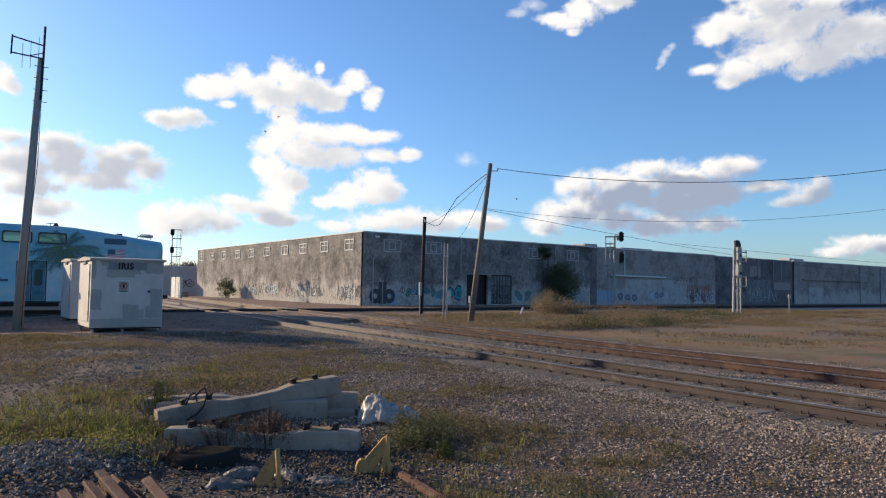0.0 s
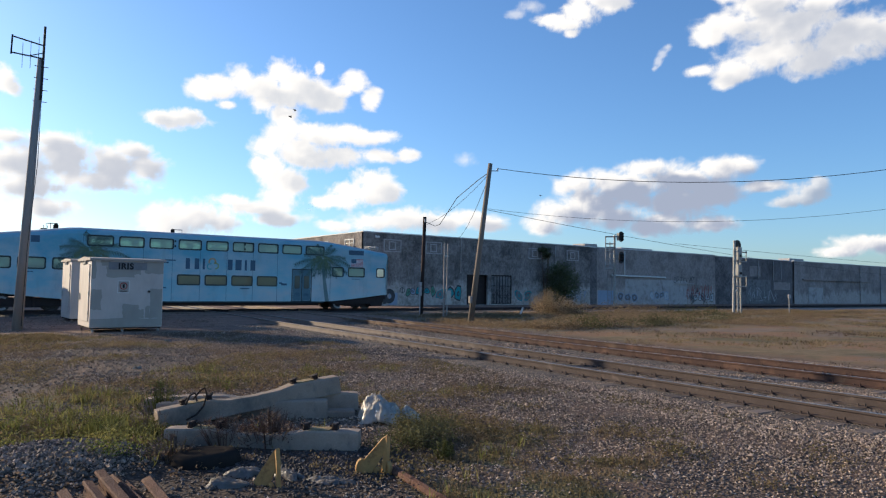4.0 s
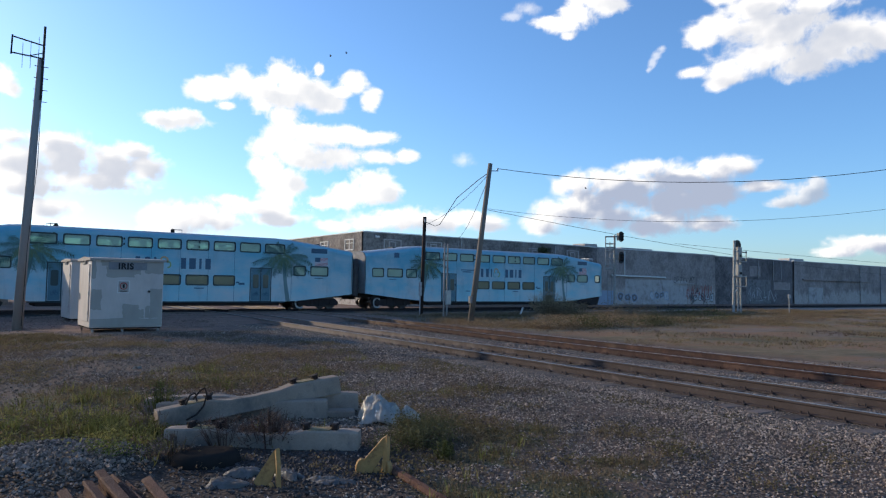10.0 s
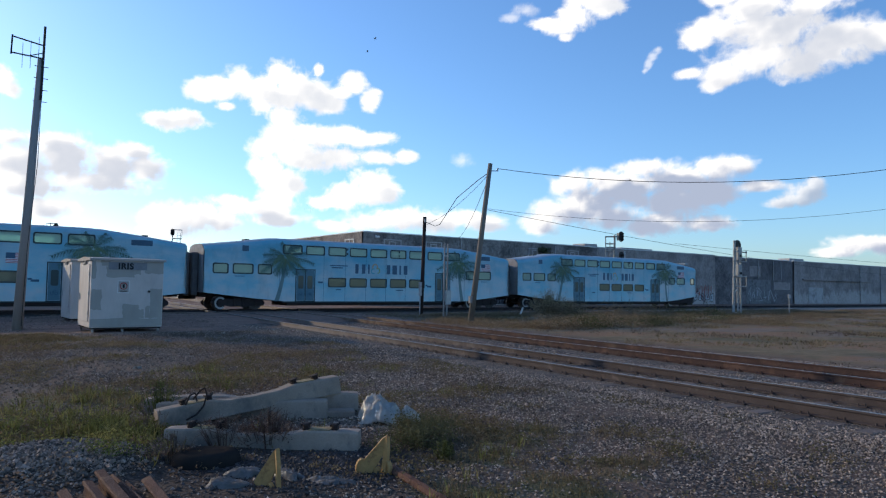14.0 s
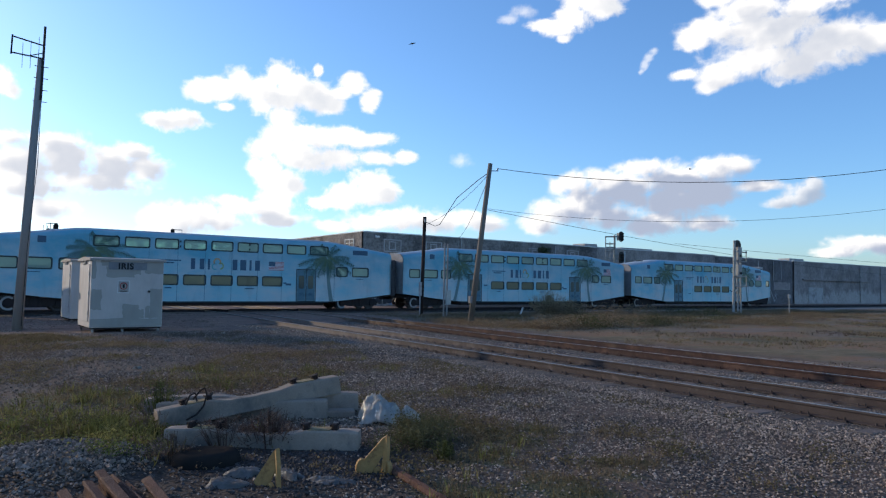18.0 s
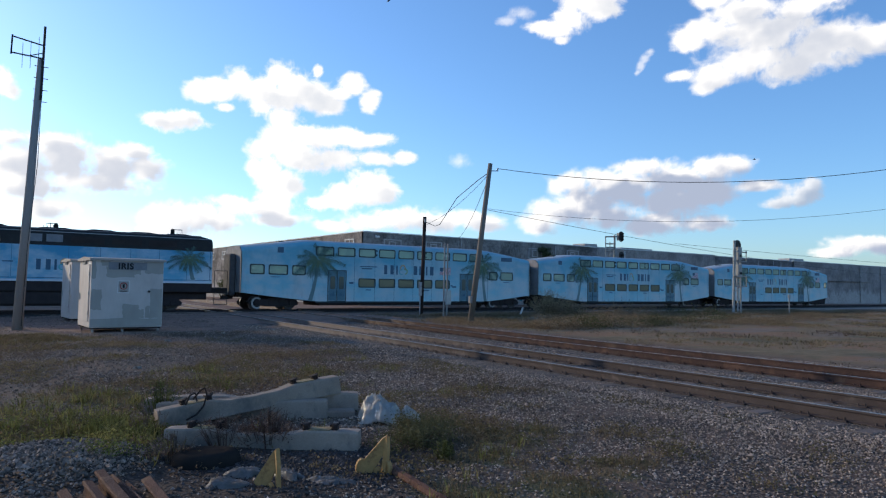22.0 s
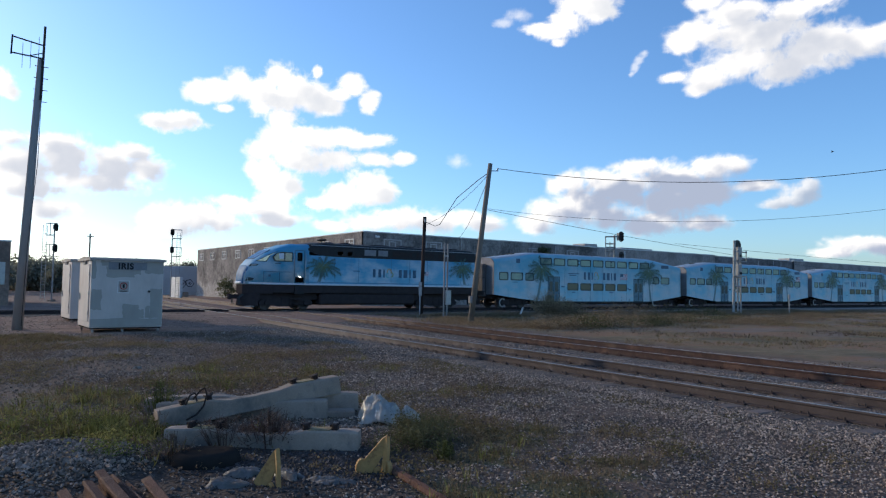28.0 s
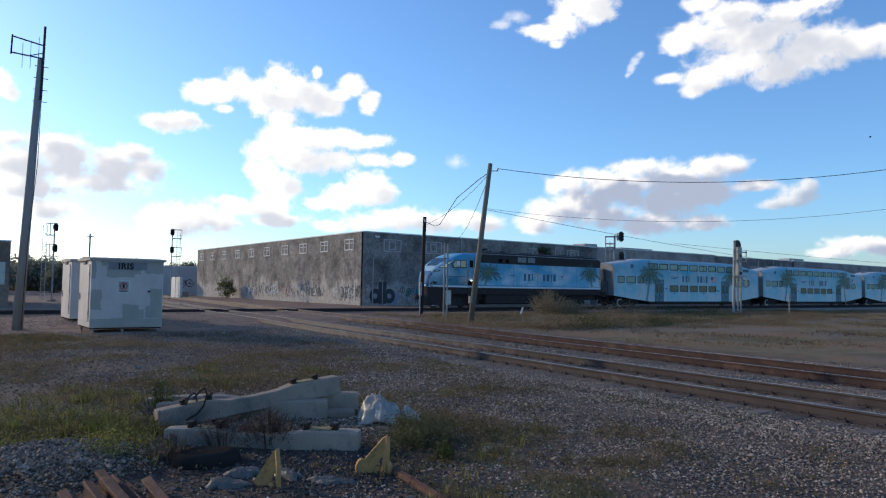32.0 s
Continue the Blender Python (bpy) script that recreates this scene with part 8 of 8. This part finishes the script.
def blades(spots, rnd, hmin, hmax, width, per, spread):
    """Grass blades, two triangles each, bent over, in tufts at the spots (x, y)."""
    verts, faces = [], []
    for x, y in spots:
        g = ground_height(x, y)
        for _ in range(per):
            a, r = rnd.uniform(0, 6.283), spread * rnd.random()
            bx, by = x + r * math.cos(a), y + r * math.sin(a)
            h = rnd.uniform(hmin, hmax)
            la, lean = rnd.uniform(0, 6.283), h * rnd.uniform(0.3, 1.6)
            wx, wy = width * math.cos(la + 1.57), width * math.sin(la + 1.57)
            mx, my = bx + 0.35 * lean * math.cos(la), by + 0.35 * lean * math.sin(la)
            tx, ty = bx + lean * math.cos(la), by + lean * math.sin(la)
            n = len(verts)
            verts += [(bx - wx, by - wy, g - 0.02), (bx + wx, by + wy, g - 0.02), (mx + wx * 0.7, my + wy * 0.7, g + h * 0.6), (mx - wx * 0.7, my - wy * 0.7, g + h * 0.6), (tx, ty, g + h)]
            faces += [(n, n + 1, n + 2, n + 3), (n + 3, n + 2, n + 4)]
    return verts, faces


def leaves(centre, radii, n, size, rnd, droop=0.0):
    """Small leaf quads in a ragged ellipsoid of clumps."""
    verts, faces = [], []
    clumps = []
    for _ in range(max(5, n // 60)):
        v = Vector((rnd.gauss(0, 1), rnd.gauss(0, 1), rnd.gauss(0, 1))).normalized() * rnd.random() ** 0.4
        clumps.append(Vector((centre[0] + v.x * radii[0], centre[1] + v.y * radii[1], centre[2] + v.z * radii[2])))
    cr = 0.33 * sum(radii) / 3
    for _ in range(n):
        c = rnd.choice(clumps)
        p = c + Vector((rnd.gauss(0, cr * 0.6), rnd.gauss(0, cr * 0.6), rnd.gauss(0, cr * 0.5)))
        u = Vector((rnd.gauss(0, 1), rnd.gauss(0, 1), rnd.gauss(0, 0.6) - droop)).normalized() * size * rnd.uniform(0.6, 1.3)
        w = u.cross(Vector((rnd.gauss(0, 1), rnd.gauss(0, 1), rnd.gauss(0, 1)))).normalized() * size * 0.35
        k = len(verts)
        verts += [p, p + u * 0.5 + w, p + u, p + u * 0.5 - w]
        faces.append((k, k + 1, k + 2, k + 3))
    return verts, faces


def shrub(name, label, x, y, z0, radii, n, size, material, seed, trunk=0.06):
    """A bush: stems from the ground and a ragged crown of leaves."""
    rnd = random.Random(seed)
    t = thing(name, label, "shrub" if radii[2] < 2 else "tree", pose(x, y, 0))
    bm = bmesh.new()
    cz = z0 + radii[2]
    for k in range(6):
        a = rnd.uniform(0, 6.283)
        r = rnd.uniform(0.2, 0.7)
        tube(bm, (0.1 * math.cos(a), 0.1 * math.sin(a), -0.1), (r * radii[0] * math.cos(a), r * radii[1] * math.sin(a), cz + rnd.uniform(-0.3, 0.4) * radii[2]), trunk, trunk * 0.3, n=6)
    part("stems", bm, M_STALK, t)
    v, f = leaves((0, 0, cz), radii, n, size, rnd)
    me = bpy.data.meshes.new("crown")
    me.from_pydata(v, [], f)
    me.materials.append(material)
    cr = new("crown", me)
    cr.parent = t
    return t


def far_tree(label, x, y, h, spread, seed, n=5000, size=0.62):
    rnd = random.Random(seed)
    t = thing("tree", label, "tree", pose(x, y, -0.1), group="far trees")
    bm = bmesh.new()
    tube(bm, (0, 0, 0), (0.1, 0, h * 0.55), 0.03 * h, 0.015 * h, n=7)
    for k in range(5):
        a = rnd.uniform(0, 6.283)
        tube(bm, (0.05, 0, h * rnd.uniform(0.3, 0.5)), (spread * 0.6 * math.cos(a), spread * 0.6 * math.sin(a), h * rnd.uniform(0.6, 0.85)), 0.012 * h, 0.004 * h, n=5)
    part("trunk", bm, M_POLE_DARK, t)
    v, f = leaves((0, 0, h * 0.52), (spread, spread, h * 0.48), n, size, rnd)
    me = bpy.data.meshes.new("crown")
    me.from_pydata(v, [], f)
    me.materials.append(M_FARLEAF)
    cr = new("crown", me)
    cr.parent = t


RND = random.Random(5)


def pick(n, fn, x0, x1, y0, y1):
    """Random spots in a rectangle kept with the chance that fn gives."""
    out = []
    while n > 0:
        x, y = RND.uniform(x0, x1), RND.uniform(y0, y1)
        n -= 1
        if RND.random() < fn(x, y):
            out.append((x, y))
    return out


v_, f_ = blades(pick(26000, lawn, -2, 11, 3.5, 28), RND, 0.015, 0.09, 0.004, 8, 0.11)
tri_mesh("grass", v_, f_, M_GRASS, "short green and straw-coloured turf in patches", "grass")
v_, f_ = blades(pick(5200, lambda x, y: lawn(x, y) * patchy(x, y, 0.8, 51) * (1.0 if x < 4.2 or y > 9 else 0.25), -2, 9, 3.5, 15), RND, 0.06, 0.2, 0.005, 11, 0.12)
tri_mesh("weeds", v_, f_, M_WEED, "taller green weeds in tufts", "weeds")

v_, f_ = blades(pick(1500, lambda x, y: 1.2 * bump_at(x, y, 1.85, 8.9, 0.45, 0.9) + 0.9 * bump_at(x, y, 1.35, 9.6, 0.7, 0.8) * max(0.0, patchy(x, y, 1.6, 53) - 0.25) + 0.8 * bump_at(x, y, 1.7, 11.0, 0.8, 1.0) * max(0.0, patchy(x, y, 1.5, 54) - 0.3), 0, 3, 7.5, 12.5), RND, 0.07, 0.21, 0.006, 13, 0.09)
tri_mesh("weeds", v_, f_, M_WEED, "lush yellow-green grass in tall tufts", "weeds")
v_, f_ = blades(pick(5000, lambda x, y: bump_at(x, y, 1.0, 24.6, 2.8, 2.6) * (0.3 + patchy(x, y, 0.9, 56)), -2, 4, 21.5, 27.5), RND, 0.03, 0.13, 0.008, 9, 0.16)
tri_mesh("grass", v_, f_, M_GRASS, "rough olive grass before the equipment huts", "grass")


def cover(spots, rnd):
    """Low creeping leaves in flat mats."""
    verts, faces = [], []
    for x, y in spots:
        g = ground_height(x, y)
        hh = rnd.uniform(0.03, 0.11)
        for _ in range(11):
            p = Vector((x + rnd.gauss(0, 0.07), y + rnd.gauss(0, 0.07), g + hh * rnd.random()))
            u = Vector((rnd.gauss(0, 1), rnd.gauss(0, 1), rnd.gauss(0, 0.6))).normalized() * rnd.uniform(0.018, 0.045)
            w = u.cross(Vector((rnd.gauss(0, 1), rnd.gauss(0, 1), rnd.gauss(0, 1)))).normalized() * 0.011
            k = len(verts)
            verts += [p, p + u * 0.5 + w, p + u, p + u * 0.5 - w]
            faces.append((k, k + 1, k + 2, k + 3))
    return verts, faces


v_, f_ = cover(pick(9000, lawn, -2, 10, 3.0, 16), RND)
tri_mesh("creeping_weeds", v_, f_, M_GRASS, "low creeping green and straw weeds in mats", "weeds")
v_, f_ = cover(pick(10000, lambda x, y: off_tracks(x, y) * max(0.0, patchy(x, y, 0.35, 21) - 0.3 + 0.5 * bump_at(x, y, 5.5, 13.5, 4.0, 3.5) + 0.12 * bump_at(x, y, 2.5, 7.6, 1.5, 1.2)), -2, 9.5, 6.5, 26), RND)
tri_mesh("dry_weeds", v_, f_, M_BRACKEN, "low brown dry weeds in patches on gravel", "weeds")
v_, f_ = cover(pick(9000, lambda x, y: off_tracks(x, y) * max(0.0, patchy(x, y, 0.45, 23) - 0.4) * 1.4, -1, 10, 11, 23), RND)
tri_mesh("dry_weeds", v_, f_, M_GRASS, "low olive weeds in loose patches on trodden gravel", "weeds")
v_, f_ = cover(pick(2600, lambda x, y: bump_at(x, y, 1.0, 9.6, 1.7, 1.7) + bump_at(x, y, 2.0, 8.9, 0.5, 0.9), -2, 4, 7, 12), RND)
tri_mesh("green_mat", v_, f_, M_WEED, "fresh green weeds in a mat", "weeds")


v_, f_ = cover(pick(8000, lambda x, y: off_tracks(x, y) * bump_at(x, y, 6.2, 7.0, 3.4, 4.6) * 1.3 * max(0.0, patchy(x, y, 0.8, 71) - 0.35), 2.8, 9.6, 3.2, 12), RND)
tri_mesh("creeping_weeds", v_, f_, M_GRASS, "sparse olive and straw weeds creeping over gravel", "weeds")


def meadow(x, y):
    d = min(1.0, max(0.0, (x - yard_b(y) - 2.2) / 1.5)) * min(1.0, max(0.0, (37.5 - y) / 2.0))
    return d * patchy(x, y, 0.25, 2)


v_, f_ = blades(pick(11000, meadow, 18, 75, 5, 38), RND, 0.01, 0.045, 0.014, 5, 0.25)
tri_mesh("meadow_grass", v_, f_, M_GRASS_DRY, "dry straw-coloured meadow grass", "grass")


def tufty(x, y):
    return meadow(x, y) * max(0.0, 1.6 * patchy(x, y, 0.22, 31) - 0.3)


v_, f_ = blades(pick(24000, tufty, 18, 80, 6, 38), RND, 0.025, 0.12, 0.016, 8, 0.3)
tri_mesh("meadow_tufts", v_, f_, M_GRASS_DRY, "tufts of tan dead grass on the meadow", "grass")
v_, f_ = blades(pick(16000, lambda x, y: meadow(x, y) * max(0.0, patchy(x, y, 0.18, 41) - 0.3), 18, 80, 8, 38), RND, 0.02, 0.11, 0.016, 8, 0.3)
tri_mesh("meadow_tufts", v_, f_, M_BRACKEN, "tufts of brown dead weeds on the meadow", "grass")


def green_strip(x, y):
    return bump_at(x, y, 34.0, 34.5, 12.0, 3.0) + 0.5 * bump_at(x, y, 60, 31, 14, 3.0) + 0.6 * bump_at(x, y, 25, 30, 5, 3)


v_, f_ = blades(pick(9000, green_strip, 20, 75, 27, 38), RND, 0.04, 0.2, 0.014, 6, 0.25)
tri_mesh("verge_weeds", v_, f_, M_GRASS, "rough green verge weeds", "weeds")


def scrub(spots, rnd, low, high, size):
    """Tangled low scrub: leaf quads in mounds."""
    verts, faces = [], []
    for x, y in spots:
        g = ground_height(x, y)
        hh = rnd.uniform(low, high)
        for _ in range(12):
            p = Vector((x + rnd.gauss(0, 0.3), y + rnd.gauss(0, 0.3), g + hh * rnd.random()))
            u = Vector((rnd.gauss(0, 1), rnd.gauss(0, 1), rnd.gauss(0, 0.7))).normalized() * size * rnd.uniform(0.6, 1.4)
            w = u.cross(Vector((rnd.gauss(0, 1), rnd.gauss(0, 1), rnd.gauss(0, 1)))).normalized() * size * 0.25
            k = len(verts)
            verts += [p, p + u * 0.5 + w, p + u, p + u * 0.5 - w]
            faces.append((k, k + 1, k + 2, k + 3))
    return verts, faces


def scrub_strip(x, y):
    """The belt of dark scrub before the main line, deepest towards the yard tracks."""
    k = min(1.0, max(0.0, (y - 19.5 - 2.5 * patchy(x, y, 0.3, 13)) / 1.5)) * min(1.0, max(0.0, (y - 0.5 * x + 2.0) / 4.0)) * min(1.0, max(0.0, (x - yard_b(y) - 2.6) / 1.5))
    return k * max(0.0, 1.5 * patchy(x, y, 0.2, 11) - 0.2)


M_BUSH = leaf_material("olive_bush_leaves", (0.075, 0.08, 0.036), (0.13, 0.11, 0.056))
M_SCRUB = leaf_material("scrub_leaves", (0.19, 0.138, 0.08), (0.26, 0.18, 0.115))
v_, f_ = scrub(pick(42000, scrub_strip, 19, 70, 19, 37), RND, 0.03, 0.24, 0.07)
tri_mesh("verge_scrub", v_, f_, M_SCRUB, "tangled olive and brown scrub along the line", "scrub")


def red_patches(x, y):
    return meadow(x, y) * max(0.0, patchy(x, y, 0.13, 17) - 0.3)


M_SORREL = leaf_material("reddish_weeds", (0.26, 0.15, 0.09), (0.20, 0.12, 0.07))
v_, f_ = scrub(pick(9000, red_patches, 20, 80, 6, 36), RND, 0.01, 0.07, 0.05)
tri_mesh("reddish_weeds", v_, f_, M_SORREL, "reddish brown weeds in patches on the meadow", "weeds")


def stalk_clump(name, label, x, y, h, spread, n, seed, material=None):
    rnd = random.Random(seed)
    bm = bmesh.new()
    for _ in range(n):
        a, r = rnd.uniform(0, 6.283), spread * rnd.random()
        bx, by = r * 0.45 * math.cos(a), r * 0.45 * math.sin(a)
        hh = h * rnd.uniform(0.45, 1.0) * (1 - 0.35 * r / spread)
        top = Vector((r * math.cos(a), r * math.sin(a), hh))
        base = Vector((bx, by, -0.05))
        tube(bm, base, top, 0.006 + 0.003 * h, 0.003, n=3, caps=False)
        for _ in range(4):
            k = rnd.uniform(0.4, 0.95)
            p = base.lerp(top, k)
            tube(bm, p, p + Vector((rnd.gauss(0, 0.12 * h), rnd.gauss(0, 0.12 * h), rnd.uniform(0.02, 0.16) * h)), 0.004, 0.002, n=3, caps=False)
    st = part(name, bm, material or M_STALK, at=pose(x, y, ground_height(x, y)))
    return tagged(st, label, "weeds")


stalk_clump("dry_weed_clump", "tall dry straw-coloured weed clump beside the line", 35.6, 36.0, 2.0, 1.6, 300, 31, M_STRAW)
stalk_clump("dry_weed_clump", "tall dry straw-coloured weed clump beside the line", 37.4, 35.8, 1.2, 1.6, 240, 32, M_STRAW)
stalk_clump("dry_weed_clump", "low dark brown weed clump before sleepers", 3.1, 7.5, 0.46, 0.45, 90, 33, M_TWIG)
stalk_clump("dry_weed_clump", "low dark brown weed clump before sleepers", 2.7, 7.75, 0.42, 0.4, 60, 34, M_TWIG)
stalk_clump("dry_weed_clump", "low brown weed clump beside a tyre", 2.0, 7.3, 0.3, 0.3, 30, 35)
stalk_clump("dry_weed_clump", "thin weeds at the end of a sleeper pile", 2.1, 8.75, 0.4, 0.25, 16, 36)
stalk_clump("dry_weed_clump", "thin weeds behind a sleeper pile", 2.55, 9.9, 0.55, 0.35, 50, 37, M_WEED)
shrub("low_bush", "low dark green bush beside plastic litter", 4.8, 7.0, -0.05, (0.46, 0.42, 0.12), 3800, 0.026, M_BUSH, 41, 0.01)
shrub("low_bush", "low dark green bush on the gravel", 4.45, 6.55, -0.05, (0.5, 0.4, 0.09), 3200, 0.026, M_BUSH, 42, 0.01)
stalk_clump("weed_tuft", "light green upright grass tuft on the gravel", 4.38, 5.92, 0.22, 0.13, 80, 43, M_WEED)
shrub("low_bush", "green weeds beside a gravel heap", 1.55, 7.6, -0.05, (0.45, 0.45, 0.12), 2600, 0.028, M_WEED, 44, 0.006)
for x_, y_, r_, h_, sd_ in ((3.1, 7.5, 0.42, 0.17, 71), (2.8, 7.72, 0.3, 0.12, 72), (1.9, 7.3, 0.26, 0.08, 73), (1.85, 8.0, 0.3, 0.1, 74), (3.45, 7.35, 0.26, 0.1, 76)):
    shrub("dry_bush", "low wispy dark brown bush before sleepers", x_, y_, -0.08, (r_, 0.8 * r_, h_), 800, 0.022, M_TWIG, sd_, 0.005)
shrub("wall_bush", "tall dark green bush against the warehouse wall", 58.6, 57.0, 0.0, (2.1, 1.1, 2.5), 9000, 0.15, M_DARKLEAF, 45, 0.07)
shrub("wall_bush", "dark creeper over the warehouse wall top", 57.2, 58.3, 5.0, (1.3, 0.5, 1.0), 900, 0.18, M_DARKLEAF, 46, 0.05)
shrub("wall_bush", "dark round bush beside the warehouse", 31.8, 92.5, 0.3, (1.2, 1.3, 1.2), 1500, 0.2, M_DARKLEAF, 47, 0.05)
shrub("low_bush", "green-brown scrub round dry weeds", 36.0, 35.0, -0.1, (3.2, 1.2, 0.36), 2600, 0.10, M_SCRUB, 50, 0.015)
for x_, y_, rx_, ry_, h_, m_, sd_ in ((22.6, 22.6, 1.8, 1.2, 0.2, M_SCRUB, 81), (24.6, 22.4, 2.2, 1.3, 0.24, M_BUSH, 82), (27.0, 23.0, 2.4, 1.3, 0.22, M_SCRUB, 83), (29.5, 22.6, 2.2, 1.0, 0.2, M_BUSH, 86), (32.0, 27.0, 3.0, 1.5, 0.24, M_SCRUB, 84), (37.0, 24.0, 3.4, 1.0, 0.16, M_BUSH, 85)):
    shrub("low_bush", "low brown-green scrub on the verge", x_, y_, -0.1, (rx_, ry_, h_), 2400, 0.075, m_, sd_, 0.012)
shrub("low_bush", "low brown-green scrub on the verge", 41.0, 33.2, -0.1, (4.0, 1.3, 0.24), 2600, 0.10, M_SCRUB, 48, 0.015)
shrub("low_bush", "low brown-green scrub on the verge", 47.0, 31.8, -0.1, (3.4, 1.2, 0.2), 1800, 0.10, M_BUSH, 49, 0.015)
for i, (x, y, h, s) in enumerate(((8, 150, 6.5, 5), (16, 165, 6.5, 5), (0, 160, 7.5, 6), (22, 180, 6, 5), (30, 190, 6, 4.5), (-10, 150, 9, 6), (38, 210, 7, 5), (12, 200, 7, 6), (26, 240, 9, 6), (45, 250, 8, 5), (60, 260, 9, 5), (68, 250, 8, 5), (55, 262, 8, 6), (76, 262, 10, 3), (20, 140, 5, 4), (6, 125, 5, 4))):
    far_tree("dark green tree far behind the yard", x, y, h, s, 60 + i)


# ---- loose stones ----
def stones(spots, rnd, smin, smax):
    verts, faces = [], []
    shape = [(1, 0, 0), (0, 1, 0), (-1, 0, 0), (0, -1, 0), (0, 0, 0.8), (0, 0, -0.6)]
    tri = [(0, 1, 4), (1, 2, 4), (2, 3, 4), (3, 0, 4), (1, 0, 5), (2, 1, 5), (3, 2, 5), (0, 3, 5)]
    for x, y, z in spots:
        s = smin + (smax - smin) * rnd.random() ** 2
        a = rnd.uniform(0, 6.283)
        ca, sa = math.cos(a), math.sin(a)
        n = len(verts)
        for px, py, pz in shape:
            qx, qy, qz = px * s * rnd.uniform(0.6, 1.3), py * s * rnd.uniform(0.6, 1.3), pz * s * rnd.uniform(0.7, 1.2)
            qx, qz = qx + 0.3 * qz, qz + 0.35 * qx * (1 if (n // 6) % 2 else -1)
            verts.append((x + ca * qx - sa * qy, y + sa * qx + ca * qy, z + s * 0.25 + qz))
        faces += [(n + i, n + j, n + k) for i, j, k in tri]
    return verts, faces


def bare(x, y):
    k = 1.0 - 0.85 * min(1.0, bump_at(x, y, 2.9, 6.6, 1.9, 1.8) * 1.6)
    k *= 1.0 - 0.85 * min(1.0, lawn(x, y) * 1.6)
    if abs(x - yard_a(y)) < 2.3:
        k *= 0.9
    return k * (0.45 + 0.55 * patchy(x, y, 0.5, 9))


def with_height(spots):
    out = []
    for x, y in spots:
        z = ground_height(x, y)
        for c in (yard_a(y), yard_b(y)):
            d = abs(x - c)
            if d < 2.8:
                z = max(z, -0.043 - 0.22 * max(0, (d - 1.9) / 0.9))
        out.append((x, y, z))
    return out


v_, f_ = stones(with_height(pick(90000, bare, -1, 10.5, 2.2, 11)), RND, 0.007, 0.021)
tri_mesh("gravel", v_, f_, M_STONE, "loose grey and brown gravel", "gravel")
v_, f_ = stones(with_height(pick(80000, bare, -3, 13, 11, 27)), RND, 0.01, 0.028)
tri_mesh("gravel_far", v_, f_, M_STONE_MID, "loose grey gravel further off", "gravel")


v_, f_ = stones(with_height(pick(30000, lambda x, y: off_tracks(x, y) * (0.2 + 0.8 * patchy(x, y, 0.3, 61)), -6, 24, 26, 42.5)), RND, 0.01, 0.032)
tri_mesh("gravel_far", v_, f_, M_STONE_MID, "loose stones on the trodden yard", "gravel")


def shoulder(x, y):
    return 1.0 if min(abs(x - yard_a(y)), abs(x - yard_b(y))) < 2.7 else 0.0


v_, f_ = stones(with_height(pick(24000, shoulder, 9, 21, 13, 30)), RND, 0.014, 0.032)
tri_mesh("ballast_stones", v_, f_, M_STONE, "crushed grey ballast stones along the further tracks", "ballast")
v_, f_ = stones(with_height(pick(110000, shoulder, 7.5, 18.5, 2.2, 13)), RND, 0.009, 0.024)
tri_mesh("ballast_stones", v_, f_, M_STONE, "crushed grey ballast stones along the tracks", "ballast")
v_, f_ = stones(with_height([(1.0 + RND.gauss(0, 0.38), 7.6 + RND.gauss(0, 0.46)) for _ in range(4200)]), RND, 0.01, 0.034)
tri_mesh("stone_heap", v_, f_, M_STONE_MID, "small heap of grey stones", "gravel")
v_, f_ = stones(with_height(pick(16000, bare, 2.5, 9.5, 7.5, 15)), RND, 0.012, 0.03)
tri_mesh("gravel_far", v_, f_, M_STONE, "loose pale gravel among darker stones", "gravel")
v_, f_ = stones(with_height([(3.05 + RND.gauss(0, 0.6), 6.2 + RND.gauss(0, 0.5)) for _ in range(3600)]), RND, 0.008, 0.026)
tri_mesh("stone_heap", v_, f_, M_STONE_DARK, "scattered dark grey stones before sleepers", "gravel")
for x, y, s in ((3.78, 5.72, 0.07), (5.3, 5.25, 0.05), (6.4, 6.1, 0.045), (4.9, 9.4, 0.05), (4.95, 5.95, 0.07), (2.7, 5.5, 0.05), (7.2, 4.2, 0.05), (3.98, 5.6, 0.05)):
    v_, f_ = stones([(x, y, -0.03)], RND, s, s)
    tri_mesh("loose_rock", v_, f_, M_STONE, "single pale grey rock", "rock", "")


def motions():
    train_moves()
    cloud_moves()
    bird_moves()


motions()
